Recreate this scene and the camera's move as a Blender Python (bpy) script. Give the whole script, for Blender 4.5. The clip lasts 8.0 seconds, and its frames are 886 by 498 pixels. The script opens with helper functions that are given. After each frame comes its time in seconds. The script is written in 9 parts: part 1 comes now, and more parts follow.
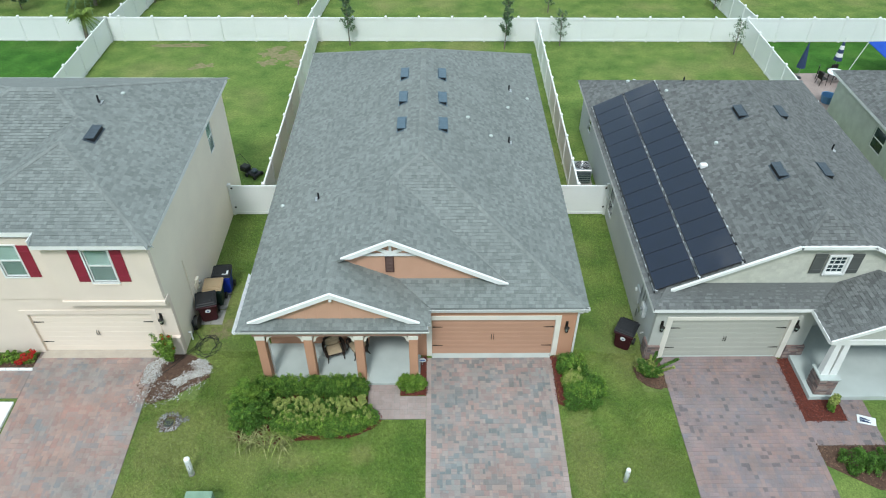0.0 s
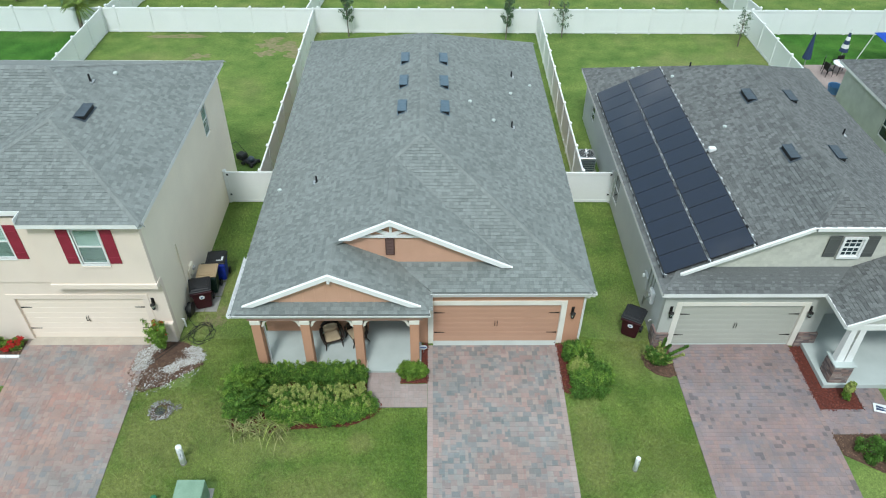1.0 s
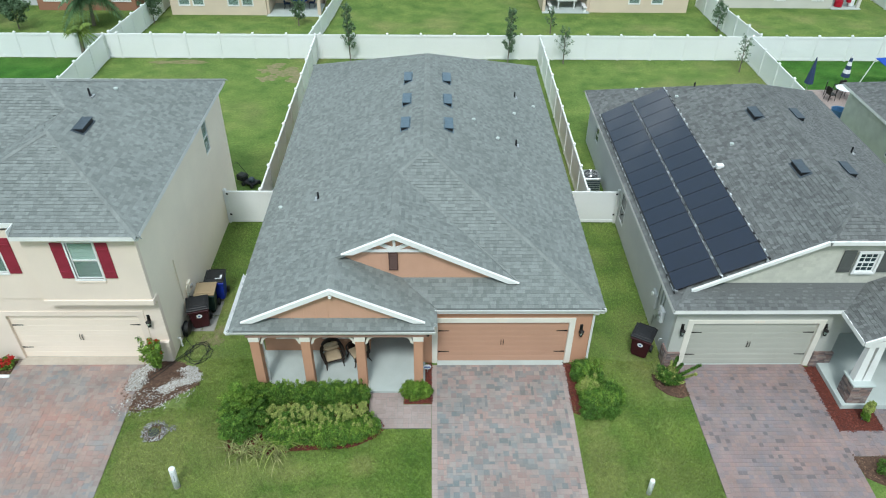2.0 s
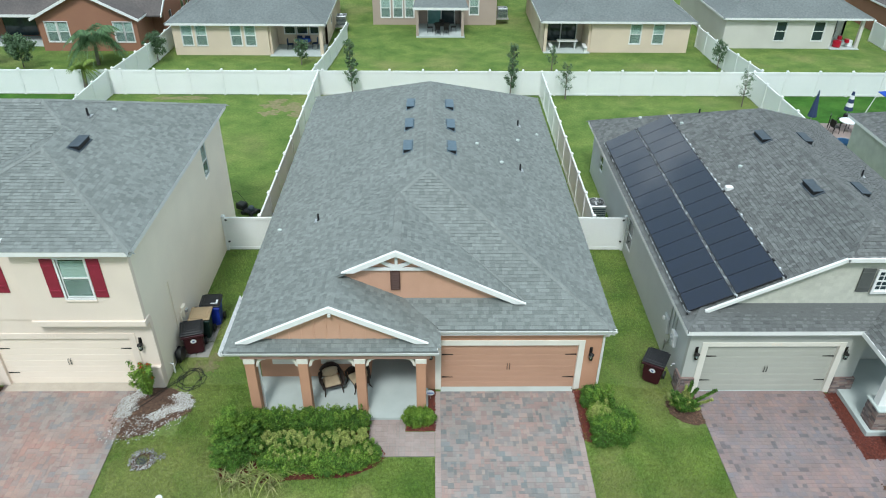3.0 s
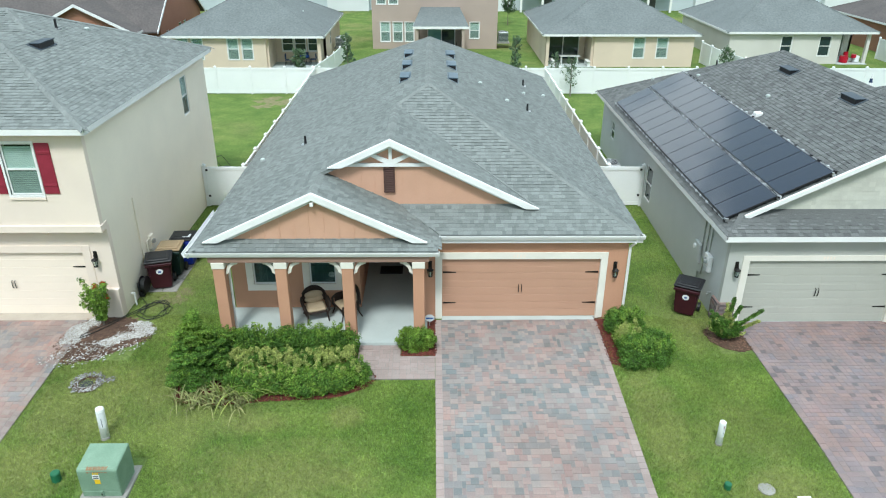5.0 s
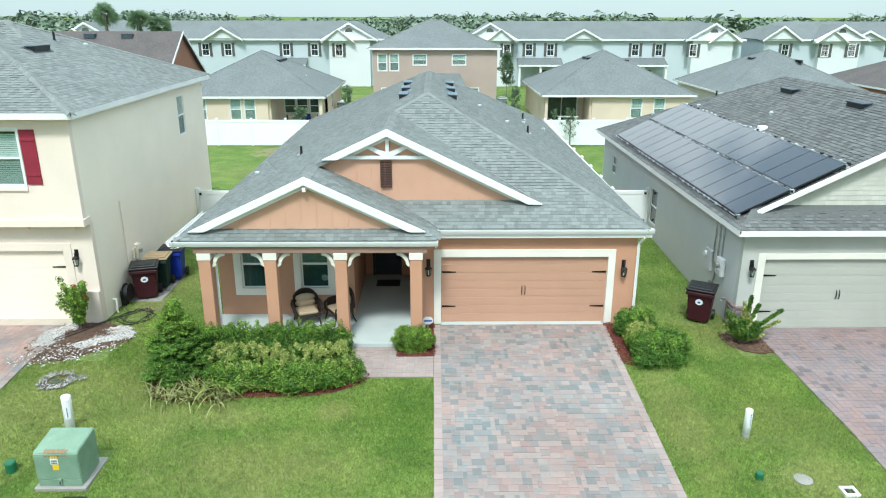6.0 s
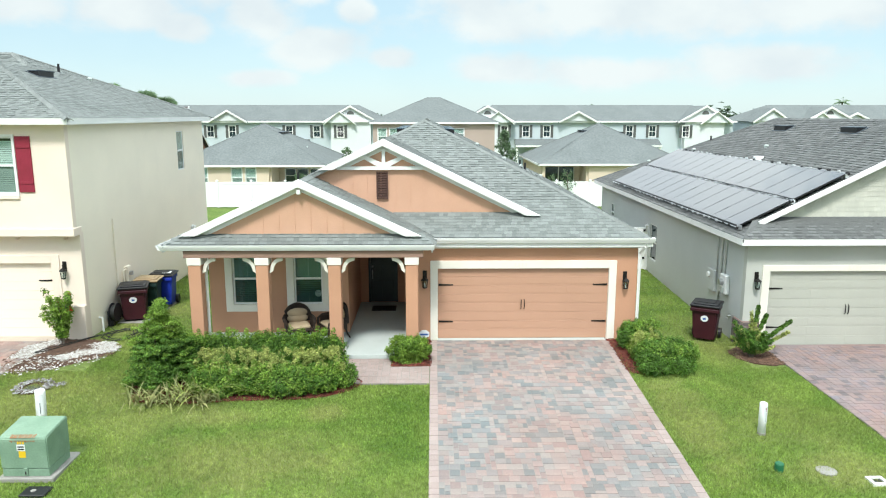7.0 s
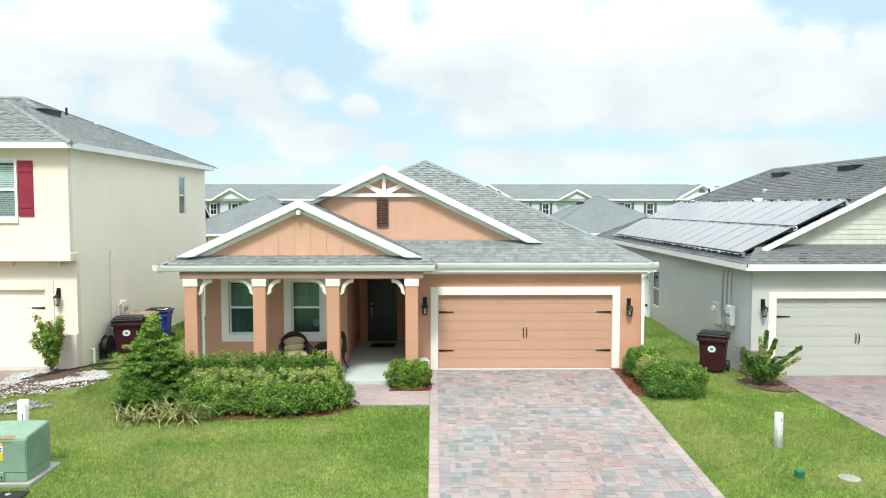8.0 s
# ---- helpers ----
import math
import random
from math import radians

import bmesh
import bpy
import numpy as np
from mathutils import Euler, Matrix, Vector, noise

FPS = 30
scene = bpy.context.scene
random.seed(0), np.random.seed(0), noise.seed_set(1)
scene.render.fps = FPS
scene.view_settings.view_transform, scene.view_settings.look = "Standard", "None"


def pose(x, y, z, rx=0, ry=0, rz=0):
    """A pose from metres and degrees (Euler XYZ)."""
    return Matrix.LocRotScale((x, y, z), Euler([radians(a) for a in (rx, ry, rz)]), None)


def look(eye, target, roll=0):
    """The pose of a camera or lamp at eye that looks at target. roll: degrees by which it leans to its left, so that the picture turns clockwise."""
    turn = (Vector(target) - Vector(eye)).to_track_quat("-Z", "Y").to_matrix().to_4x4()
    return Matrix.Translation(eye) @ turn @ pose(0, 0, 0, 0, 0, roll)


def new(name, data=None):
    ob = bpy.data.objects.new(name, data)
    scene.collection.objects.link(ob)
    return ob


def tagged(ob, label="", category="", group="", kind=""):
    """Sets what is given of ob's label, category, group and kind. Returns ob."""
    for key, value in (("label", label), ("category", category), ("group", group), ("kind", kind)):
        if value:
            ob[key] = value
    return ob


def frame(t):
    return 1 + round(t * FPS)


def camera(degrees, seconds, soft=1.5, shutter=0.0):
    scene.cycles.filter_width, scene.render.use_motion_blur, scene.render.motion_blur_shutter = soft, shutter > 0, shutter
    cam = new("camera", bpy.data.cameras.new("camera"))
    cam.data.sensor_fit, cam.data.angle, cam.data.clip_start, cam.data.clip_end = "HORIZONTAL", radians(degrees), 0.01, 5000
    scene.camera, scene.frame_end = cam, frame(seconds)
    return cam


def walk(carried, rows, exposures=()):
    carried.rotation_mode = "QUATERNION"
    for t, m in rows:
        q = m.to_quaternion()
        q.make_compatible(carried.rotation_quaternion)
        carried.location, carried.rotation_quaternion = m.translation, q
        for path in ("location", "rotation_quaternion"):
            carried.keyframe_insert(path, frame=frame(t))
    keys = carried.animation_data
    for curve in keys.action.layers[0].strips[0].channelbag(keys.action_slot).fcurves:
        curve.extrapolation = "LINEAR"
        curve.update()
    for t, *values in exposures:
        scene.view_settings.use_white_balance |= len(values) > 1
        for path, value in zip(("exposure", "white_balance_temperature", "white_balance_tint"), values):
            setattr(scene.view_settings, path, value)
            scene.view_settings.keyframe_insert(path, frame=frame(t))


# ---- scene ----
cam = camera(64.0, 8.0, soft=1.1)
PATH = [
    (0, (0.076, 0.092, 23.009), (0.101, 1.605, 21.701), 0.5),
    (0.5, (-0.03, 0.112, 22.288), (0.001, 1.627, 20.983), 0.6),
    (1, (-0.074, 0.15, 21.674), (-0.043, 1.677, 20.383), 0.7),
    (1.5, (-0.19, 0.165, 21.106), (-0.155, 1.718, 19.846), 0.8),
    (3, (-0.37, 0.168, 19.132), (-0.338, 1.845, 18.042), 0.6),
    (3.5, (-0.382, 0.144, 17.719), (-0.352, 1.853, 16.68), 0.5),
    (4, (-0.32, 0.057, 15.825), (-0.29, 1.795, 14.835), 0.4),
    (4.5, (-0.31, -0.047, 13.949), (-0.281, 1.714, 13.001), 0.3),
    (6, (-0.24, -0.179, 9.169), (-0.214, 1.718, 8.535), 0.1),
    (6.5, (-0.165, -0.311, 7.799), (-0.14, 1.626, 7.299), 0.0),
    (7, (-0.147, -0.373, 6.653), (-0.12, 1.592, 6.28), 0.0),
    (7.5, (-0.132, -0.388, 5.592), (-0.105, 1.597, 5.348), 0.0),
    (8, (-0.156, -0.372, 4.793), (-0.129, 1.624, 4.672), 0.0),
]
EXPOSURES = [(0.0, 0.45, 6050, 4), (3.5, 0.52, 6050, 4), (4.5, 0.62, 6050, 4), (6.0, 1.02, 6050, 2), (7.0, 1.14, 6450, 6), (8.0, 1.18, 6500, 8)]
walk(cam, [(t, look(eye, target, roll)) for t, eye, target, roll in PATH], EXPOSURES)

# ---- daylight: thin bright cloud, a soft sun from behind, above and a little to the left ----
SUN_FROM = Vector((-0.12, -0.7, 1.0))
SUN_POWER, SKY_POWER, CLOUD_POWER = 1.78, 0.085, 0.64
PUFFS = [(12, 20, 17, 6), (-6, 24, 12, 5), (27, 22, 12, 6), (-24, 22, 12, 4), (-27.8, 12.0, 10.7, 4.3), (-21.9, 13.0, 5.5, 3.7), (-19.1, 14.1, 3.3, 2.7), (-15.8, 9.8, 3.8, 2.7), (-13.3, 7.3, 3.2, 2.3), (-9.4, 4.9, 3.6, 1.5), (-22.3, 7.3, 3.7, 1.7), (-18.7, 6.3, 2.3, 1.1), (-10.2, 9.3, 2.2, 1.3), (-29.6, 7.8, 4.1, 1.8), (6.1, 12.3, 12.2, 5.3), (17.0, 12.3, 9.6, 5.5), (23.1, 10.6, 5.0, 4.8), (27.7, 9.5, 3.2, 3.4), (31.7, 9.1, 2.5, 3.0), (-4.0, 14.5, 3.4, 2.5), (14.9, 7.9, 14.5, 2.3), (26.2, 7.2, 8.5, 1.8), (5.1, 3.4, 3.6, 1.2), (24.3, 3.6, 5.7, 1.5), (14.9, 3.1, 6.8, 1.2), (-3.1, 4.2, 1.6, 0.9), (-5.7, 7.9, 1.5, 0.9), (-13.7, 2.7, 3.0, 0.8)]


def daylight():
    lamp = bpy.data.lights.new("sun", "SUN")
    lamp.energy, lamp.angle, lamp.color = SUN_POWER, radians(11), (1.0, 0.975, 0.94)
    ob = new("sun", lamp)
    ob.matrix_world = look(SUN_FROM * 60, (0, 0, 0))
    world = bpy.data.worlds.new("sky")
    scene.world = world
    world.use_nodes = True
    n, l = world.node_tree.nodes, world.node_tree.links
    n.clear()
    sky = n.new("ShaderNodeTexSky")
    sky.sky_type, sky.sun_disc = "NISHITA", False
    sky.sun_elevation = math.atan2(SUN_FROM.z, math.hypot(SUN_FROM.x, SUN_FROM.y))
    sky.sun_rotation = math.atan2(SUN_FROM.x, SUN_FROM.y)
    sky.dust_density, sky.ozone_density = 0.3, 1.2
    low = n.new("ShaderNodeBackground")
    l.new(sky.outputs[0], low.inputs[0])
    low.inputs[1].default_value = SKY_POWER
    # cumulus banks: each puff is (bearing, height, half width, half height) in degrees
    co = n.new("ShaderNodeTexCoord")
    axes = n.new("ShaderNodeSeparateXYZ")
    l.new(co.outputs["Generated"], axes.inputs[0])

    def sums(kind, a, b=None):
        m = n.new("ShaderNodeMath")
        m.operation = kind
        for k, v in enumerate((a, b)):
            if v is not None:
                if isinstance(v, (int, float)):
                    m.inputs[k].default_value = v
                else:
                    l.new(v, m.inputs[k])
        return m.outputs[0]
    spot = n.new("ShaderNodeCombineXYZ")
    l.new(sums("DEGREES", sums("ARCTAN2", axes.outputs[0], axes.outputs[1])), spot.inputs[0])
    l.new(sums("DEGREES", sums("ARCSINE", axes.outputs[2])), spot.inputs[1])
    mp = n.new("ShaderNodeMapping")
    mp.inputs["Scale"].default_value = (1.0, 1.0, 1.6)
    l.new(co.outputs["Generated"], mp.inputs[0])
    billow = n.new("ShaderNodeTexNoise")
    billow.inputs["Scale"].default_value, billow.inputs["Detail"].default_value, billow.inputs["Roughness"].default_value = 9.0, 8, 0.58
    l.new(mp.outputs[0], billow.inputs["Vector"])
    broad = n.new("ShaderNodeTexNoise")
    broad.inputs["Scale"].default_value, broad.inputs["Detail"].default_value = 3.4, 6
    l.new(mp.outputs[0], broad.inputs["Vector"])
    bank = None
    for bearing, height, wide, tall in PUFFS:
        off, size = n.new("ShaderNodeVectorMath"), n.new("ShaderNodeVectorMath")
        off.operation, size.operation = "SUBTRACT", "MULTIPLY"
        off.inputs[1].default_value, size.inputs[1].default_value = (bearing, height, 0), (1 / wide, 1 / tall, 0)
        far = n.new("ShaderNodeVectorMath")
        far.operation = "LENGTH"
        l.new(spot.outputs[0], off.inputs[0])
        l.new(off.outputs[0], size.inputs[0])
        l.new(size.outputs[0], far.inputs[0])
        bank = far.outputs["Value"] if bank is None else sums("MINIMUM", bank, far.outputs["Value"])
    # past the banks the same broken cloud goes on, thicker overhead
    ahead = n.new("ShaderNodeMapRange")
    ahead.interpolation_type = "SMOOTHSTEP"
    ahead.inputs["From Min"].default_value, ahead.inputs["From Max"].default_value = 0.86, 0.7
    l.new(axes.outputs[1], ahead.inputs["Value"])
    bank_cover = sums("SUBTRACT", 1.12, bank)
    rest_cover = sums("MULTIPLY", sums("SUBTRACT", broad.outputs[0], 0.47), 5.0)
    cover = n.new("ShaderNodeMix")
    l.new(ahead.outputs[0], cover.inputs[0])
    l.new(bank_cover, cover.inputs[2])
    l.new(rest_cover, cover.inputs[3])
    ragged = sums("ADD", cover.outputs[0], sums("MULTIPLY", sums("SUBTRACT", billow.outputs[0], 0.5), 2.4))
    share = n.new("ShaderNodeMapRange")
    share.interpolation_type = "SMOOTHSTEP"
    share.inputs["From Min"].default_value, share.inputs["From Max"].default_value = -0.2, 0.55
    share.inputs["To Min"].default_value = 0.2
    l.new(ragged, share.inputs["Value"])
    soft = n.new("ShaderNodeTexNoise")
    soft.inputs["Scale"].default_value, soft.inputs["Detail"].default_value = 7.0, 5
    l.new(mp.outputs[0], soft.inputs["Vector"])
    tone = n.new("ShaderNodeValToRGB")
    tone.color_ramp.elements[0].position, tone.color_ramp.elements[0].color = 0.34, (0.79, 0.87, 0.925, 1)
    tone.color_ramp.elements[1].position, tone.color_ramp.elements[1].color = 0.6, (0.925, 0.985, 1.0, 1)
    l.new(soft.outputs[0], tone.inputs[0])
    cloud = n.new("ShaderNodeBackground")
    l.new(tone.outputs[0], cloud.inputs[0])
    # overcast: brightest overhead, dimmer towards the horizon
    rise = n.new("ShaderNodeMapRange")
    l.new(axes.outputs[2], rise.inputs["Value"])
    rise.inputs["From Min"].default_value = 0.18
    rise.inputs["To Min"].default_value, rise.inputs["To Max"].default_value = CLOUD_POWER * 0.69, CLOUD_POWER * 3.0
    l.new(rise.outputs[0], cloud.inputs[1])
    # thin pale veil over the clear sky
    veil, clear = n.new("ShaderNodeBackground"), n.new("ShaderNodeMixShader")
    veil.inputs[0].default_value, veil.inputs[1].default_value = (0.57, 0.84, 0.98, 1), CLOUD_POWER * 0.64
    clear.inputs[0].default_value = 0.72
    l.new(low.outputs[0], clear.inputs[1])
    l.new(veil.outputs[0], clear.inputs[2])
    mix = n.new("ShaderNodeMixShader")
    l.new(share.outputs[0], mix.inputs[0])
    l.new(clear.outputs[0], mix.inputs[1])
    l.new(cloud.outputs[0], mix.inputs[2])
    out = n.new("ShaderNodeOutputWorld")
    l.new(mix.outputs[0], out.inputs[0])


daylight()

# ---- materials ----
def mat(name, a, b=None, scale=2.0, rough=0.8, metal=0.0, grain=60.0, bump=0.0, rand=0.0, island=0.0, third=None, spec=0.35, fine=0.25, coat=0.0):
    """A surface of colours a and b in soft patches, fine grain, and per-piece variation (rand: object, island: loose piece)."""
    m = bpy.data.materials.new(name)
    m.use_nodes = True
    n, l = m.node_tree.nodes, m.node_tree.links
    p = n["Principled BSDF"]
    p.inputs["Roughness"].default_value, p.inputs["Metallic"].default_value = rough, metal
    p.inputs["Specular IOR Level"].default_value = spec
    p.inputs["Coat Weight"].default_value = coat
    b = b or tuple(c * 0.86 for c in a)
    co = n.new("ShaderNodeTexCoord")
    patch = n.new("ShaderNodeTexNoise")
    patch.inputs["Scale"].default_value, patch.inputs["Detail"].default_value = scale, 5
    l.new(co.outputs["Object"], patch.inputs["Vector"])
    ramp = n.new("ShaderNodeValToRGB")
    ramp.color_ramp.elements[0].position, ramp.color_ramp.elements[0].color = 0.32, (*b, 1)
    ramp.color_ramp.elements[1].position, ramp.color_ramp.elements[1].color = 0.66, (*a, 1)
    if third:
        e = ramp.color_ramp.elements.new(0.5)
        e.color = (*third, 1)
    l.new(patch.outputs[0], ramp.inputs[0])
    colour = ramp.outputs[0]
    tiny = n.new("ShaderNodeTexNoise")
    tiny.inputs["Scale"].default_value, tiny.inputs["Detail"].default_value = grain, 3
    l.new(co.outputs["Object"], tiny.inputs["Vector"])
    spread = n.new("ShaderNodeMapRange")
    spread.inputs["From Min"].default_value, spread.inputs["From Max"].default_value = 0.25, 0.75
    spread.inputs["To Min"].default_value, spread.inputs["To Max"].default_value = 1 - fine, 1 + fine
    l.new(tiny.outputs[0], spread.inputs["Value"])
    value = spread.outputs[0]
    for amount, node, socket in ((rand, "ShaderNodeObjectInfo", "Random"), (island, "ShaderNodeNewGeometry", "Random Per Island")):
        if amount:
            r = n.new(node)
            mr = n.new("ShaderNodeMapRange")
            mr.inputs["To Min"].default_value, mr.inputs["To Max"].default_value = 1 - amount, 1 + amount
            l.new(r.outputs[socket], mr.inputs["Value"])
            mu = n.new("ShaderNodeMath")
            mu.operation = "MULTIPLY"
            l.new(value, mu.inputs[0])
            l.new(mr.outputs[0], mu.inputs[1])
            value = mu.outputs[0]
    times = n.new("ShaderNodeVectorMath")
    times.operation = "SCALE"
    l.new(colour, times.inputs[0])
    l.new(value, times.inputs["Scale"])
    l.new(times.outputs[0], p.inputs["Base Color"])
    if bump:
        bn = n.new("ShaderNodeBump")
        bn.inputs["Strength"].default_value, bn.inputs["Distance"].default_value = bump, 0.02
        l.new(tiny.outputs[0], bn.inputs["Height"])
        l.new(bn.outputs[0], p.inputs["Normal"])
    return m


def choice_mat(name, colours, rough=0.85, island=False, grain=70.0, patch=0.9, bump=0.3, tints=None):
    """Pieces that each take one of several colours, with grain and broad fading."""
    m = mat(name, (1, 1, 1), (0.78, 0.78, 0.78), scale=patch, rough=rough, grain=grain, bump=bump, fine=0.18)
    n, l = m.node_tree.nodes, m.node_tree.links
    p = n["Principled BSDF"]
    r = n.new("ShaderNodeNewGeometry" if island else "ShaderNodeObjectInfo")
    ramp = n.new("ShaderNodeValToRGB")
    ramp.color_ramp.interpolation = "CONSTANT"
    while len(ramp.color_ramp.elements) < len(colours):
        ramp.color_ramp.elements.new(0.5)
    for k, c in enumerate(colours):
        ramp.color_ramp.elements[k].position = k / len(colours)
        ramp.color_ramp.elements[k].color = (*c, 1)
    l.new(r.outputs["Random Per Island" if island else "Random"], ramp.inputs[0])
    base = p.inputs["Base Color"].links[0].from_socket
    mul = n.new("ShaderNodeVectorMath")
    mul.operation = "MULTIPLY"
    l.new(ramp.outputs[0], mul.inputs[0])
    l.new(base, mul.inputs[1])
    l.new(mul.outputs[0], p.inputs["Base Color"])
    if tints:
        co = n.new("ShaderNodeTexCoord")
        broad = n.new("ShaderNodeTexNoise")
        broad.inputs["Scale"].default_value, broad.inputs["Detail"].default_value = 0.55, 4
        geo = n.new("ShaderNodeNewGeometry")
        l.new(geo.outputs["Position"], broad.inputs["Vector"])
        tr = n.new("ShaderNodeValToRGB")
        tr.color_ramp.elements[0].position, tr.color_ramp.elements[0].color = 0.38, (*tints[0], 1)
        tr.color_ramp.elements[1].position, tr.color_ramp.elements[1].color = 0.62, (*tints[1], 1)
        l.new(broad.outputs[0], tr.inputs[0])
        m2 = n.new("ShaderNodeVectorMath")
        m2.operation = "MULTIPLY"
        l.new(mul.outputs[0], m2.inputs[0])
        l.new(tr.outputs[0], m2.inputs[1])
        l.new(m2.outputs[0], p.inputs["Base Color"])
    return m


def glass_mat(name, tint=(0.8, 0.88, 0.86)):
    m = bpy.data.materials.new(name)
    m.use_nodes = True
    n, l = m.node_tree.nodes, m.node_tree.links
    n.clear()
    fr = n.new("ShaderNodeLayerWeight")
    fr.inputs[0].default_value = 0.5
    steep, share = n.new("ShaderNodeMath"), n.new("ShaderNodeMapRange")
    steep.operation, steep.inputs[1].default_value = "POWER", 4.0
    share.inputs["To Min"].default_value, share.inputs["To Max"].default_value = 0.05, 0.75
    l.new(fr.outputs["Facing"], steep.inputs[0])
    l.new(steep.outputs[0], share.inputs["Value"])
    clear, gloss, mix, out = (n.new("ShaderNode" + k) for k in ("BsdfTransparent", "BsdfGlossy", "MixShader", "OutputMaterial"))
    clear.inputs[0].default_value = (*tint, 1)
    gloss.inputs["Roughness"].default_value = 0.02
    l.new(share.outputs[0], mix.inputs[0])
    l.new(clear.outputs[0], mix.inputs[1])
    l.new(gloss.outputs[0], mix.inputs[2])
    l.new(mix.outputs[0], out.inputs[0])
    return m


GLASS = glass_mat("window_glass")
GLASS_SCREEN = glass_mat("screened_window_glass", (0.62, 0.7, 0.68))
PATIO_PANE = mat("curtained_glass", (0.16, 0.33, 0.31), (0.12, 0.26, 0.25), rough=0.08, spec=0.6, fine=0.05)
DARK_PANE = mat("dark_glass", (0.03, 0.05, 0.056), (0.018, 0.03, 0.035), rough=0.06, spec=0.6, fine=0.05)
BLIND = mat("blind_slats", (0.78, 0.83, 0.81), rough=0.6, fine=0.05)
ROOM = mat("dark_room", (0.05, 0.055, 0.06), rough=0.9)
WHITE = mat("white_paint", (0.79, 0.79, 0.775), (0.72, 0.72, 0.705), scale=1.2, rough=0.55, grain=30, fine=0.03)
CASING = mat("cream_white_paint", (0.76, 0.725, 0.645), (0.7, 0.67, 0.595), scale=1.2, rough=0.55, grain=30, fine=0.03)
VINYL = mat("white_vinyl", (0.93, 0.94, 0.93), (0.895, 0.91, 0.9), scale=0.5, rough=0.4, grain=20, fine=0.02)
PEACH = mat("peach_stucco", (0.52, 0.282, 0.178), (0.475, 0.255, 0.16), scale=1.0, rough=0.9, grain=90, bump=0.35, fine=0.08)
PEACH_DOOR = mat("peach_door_paint", (0.475, 0.278, 0.188), (0.445, 0.26, 0.175), scale=0.8, rough=0.55, grain=50, fine=0.05)
PEACH_BOARD = mat("peach_board_siding", (0.585, 0.345, 0.24), (0.54, 0.318, 0.218), scale=1.4, rough=0.75, grain=40, fine=0.07)
BEAM = mat("brown_beam_paint", (0.30, 0.19, 0.145), rough=0.8, grain=40, fine=0.08)
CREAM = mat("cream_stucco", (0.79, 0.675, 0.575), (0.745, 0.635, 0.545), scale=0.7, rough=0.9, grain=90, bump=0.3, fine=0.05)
CREAM_DOOR = mat("cream_door_paint", (0.83, 0.715, 0.6), (0.8, 0.69, 0.58), scale=0.7, rough=0.6, grain=40, fine=0.03)
APRON = mat("beige_concrete", (0.46, 0.4, 0.33), (0.4, 0.345, 0.285), scale=2, rough=0.9, grain=50, bump=0.2, fine=0.08)
# cream house flank: albedo raised to stand in for light bounced onto that side
TAUPE = mat("brightened_taupe_stucco", (0.88, 0.80, 0.665), (0.83, 0.755, 0.63), scale=0.6, rough=0.9, grain=80, bump=0.3, fine=0.06)
GREY = mat("pale_grey_stucco", (0.475, 0.48, 0.442), (0.44, 0.446, 0.41), scale=0.7, rough=0.9, grain=90, bump=0.3, fine=0.05)
GREY_SIDE = mat("grey_stucco", (0.52, 0.54, 0.53), (0.48, 0.5, 0.492), scale=0.7, rough=0.9, grain=90, bump=0.3, fine=0.06)
GREY_DOOR = mat("pale_grey_door_paint", (0.435, 0.435, 0.38), (0.41, 0.41, 0.36), scale=0.7, rough=0.6, grain=40, fine=0.03)
SHAKE = mat("pale_shake_siding", (0.54, 0.535, 0.465), (0.49, 0.485, 0.425), scale=2, rough=0.8, grain=40, island=0.06, fine=0.06)
GREIGE = mat("greige_stucco", (0.6, 0.58, 0.53), (0.55, 0.53, 0.485), scale=0.5, rough=0.9, grain=40, fine=0.05)
BEIGE = mat("beige_stucco", (0.68, 0.56, 0.44), (0.62, 0.51, 0.405), scale=0.5, rough=0.9, grain=40, fine=0.05)
TAN = mat("pinkish_tan_stucco", (0.43, 0.34, 0.29), (0.39, 0.31, 0.265), scale=0.5, rough=0.9, grain=40, fine=0.05)
RUST = mat("rust_stucco", (0.33, 0.165, 0.108), (0.295, 0.147, 0.097), scale=0.5, rough=0.9, grain=40, fine=0.06)
SAGE = mat("sage_stucco", (0.52, 0.54, 0.475), rough=0.9, grain=40, fine=0.05)
SHINGLE = mat("grey_shingle", (0.192, 0.209, 0.2), (0.172, 0.188, 0.18), scale=0.35, rough=0.95, grain=45, island=0.19, bump=0.5, fine=0.2)
SHINGLE_PIECE = mat("grey_shingle_piece", (0.19, 0.207, 0.198), (0.17, 0.186, 0.178), scale=0.35, rough=0.95, grain=45, rand=0.2, bump=0.5, fine=0.22)
SHINGLE_CAP = mat("grey_cap_shingle", (0.208, 0.224, 0.214), (0.187, 0.202, 0.194), scale=1.0, rough=0.95, grain=45, island=0.12, bump=0.4, fine=0.2)
SHINGLE_R = mat("warm_grey_shingle", (0.14, 0.144, 0.141), (0.12, 0.125, 0.123), scale=0.35, rough=0.95, grain=45, island=0.28, bump=0.5, fine=0.2)
SHINGLE_FAR = mat("far_grey_shingle", (0.155, 0.172, 0.17), (0.135, 0.15, 0.148), scale=0.5, rough=0.95, grain=6, bump=0.3, fine=0.2)
SHINGLE_BROWN = mat("far_brown_shingle", (0.115, 0.1, 0.095), (0.09, 0.08, 0.078), scale=0.5, rough=0.95, grain=6, bump=0.3, fine=0.2)
SOLAR = mat("solar_cells", (0.005, 0.009, 0.026), (0.004, 0.007, 0.019), scale=3, rough=0.2, spec=0.3, fine=0.1, coat=1.0)
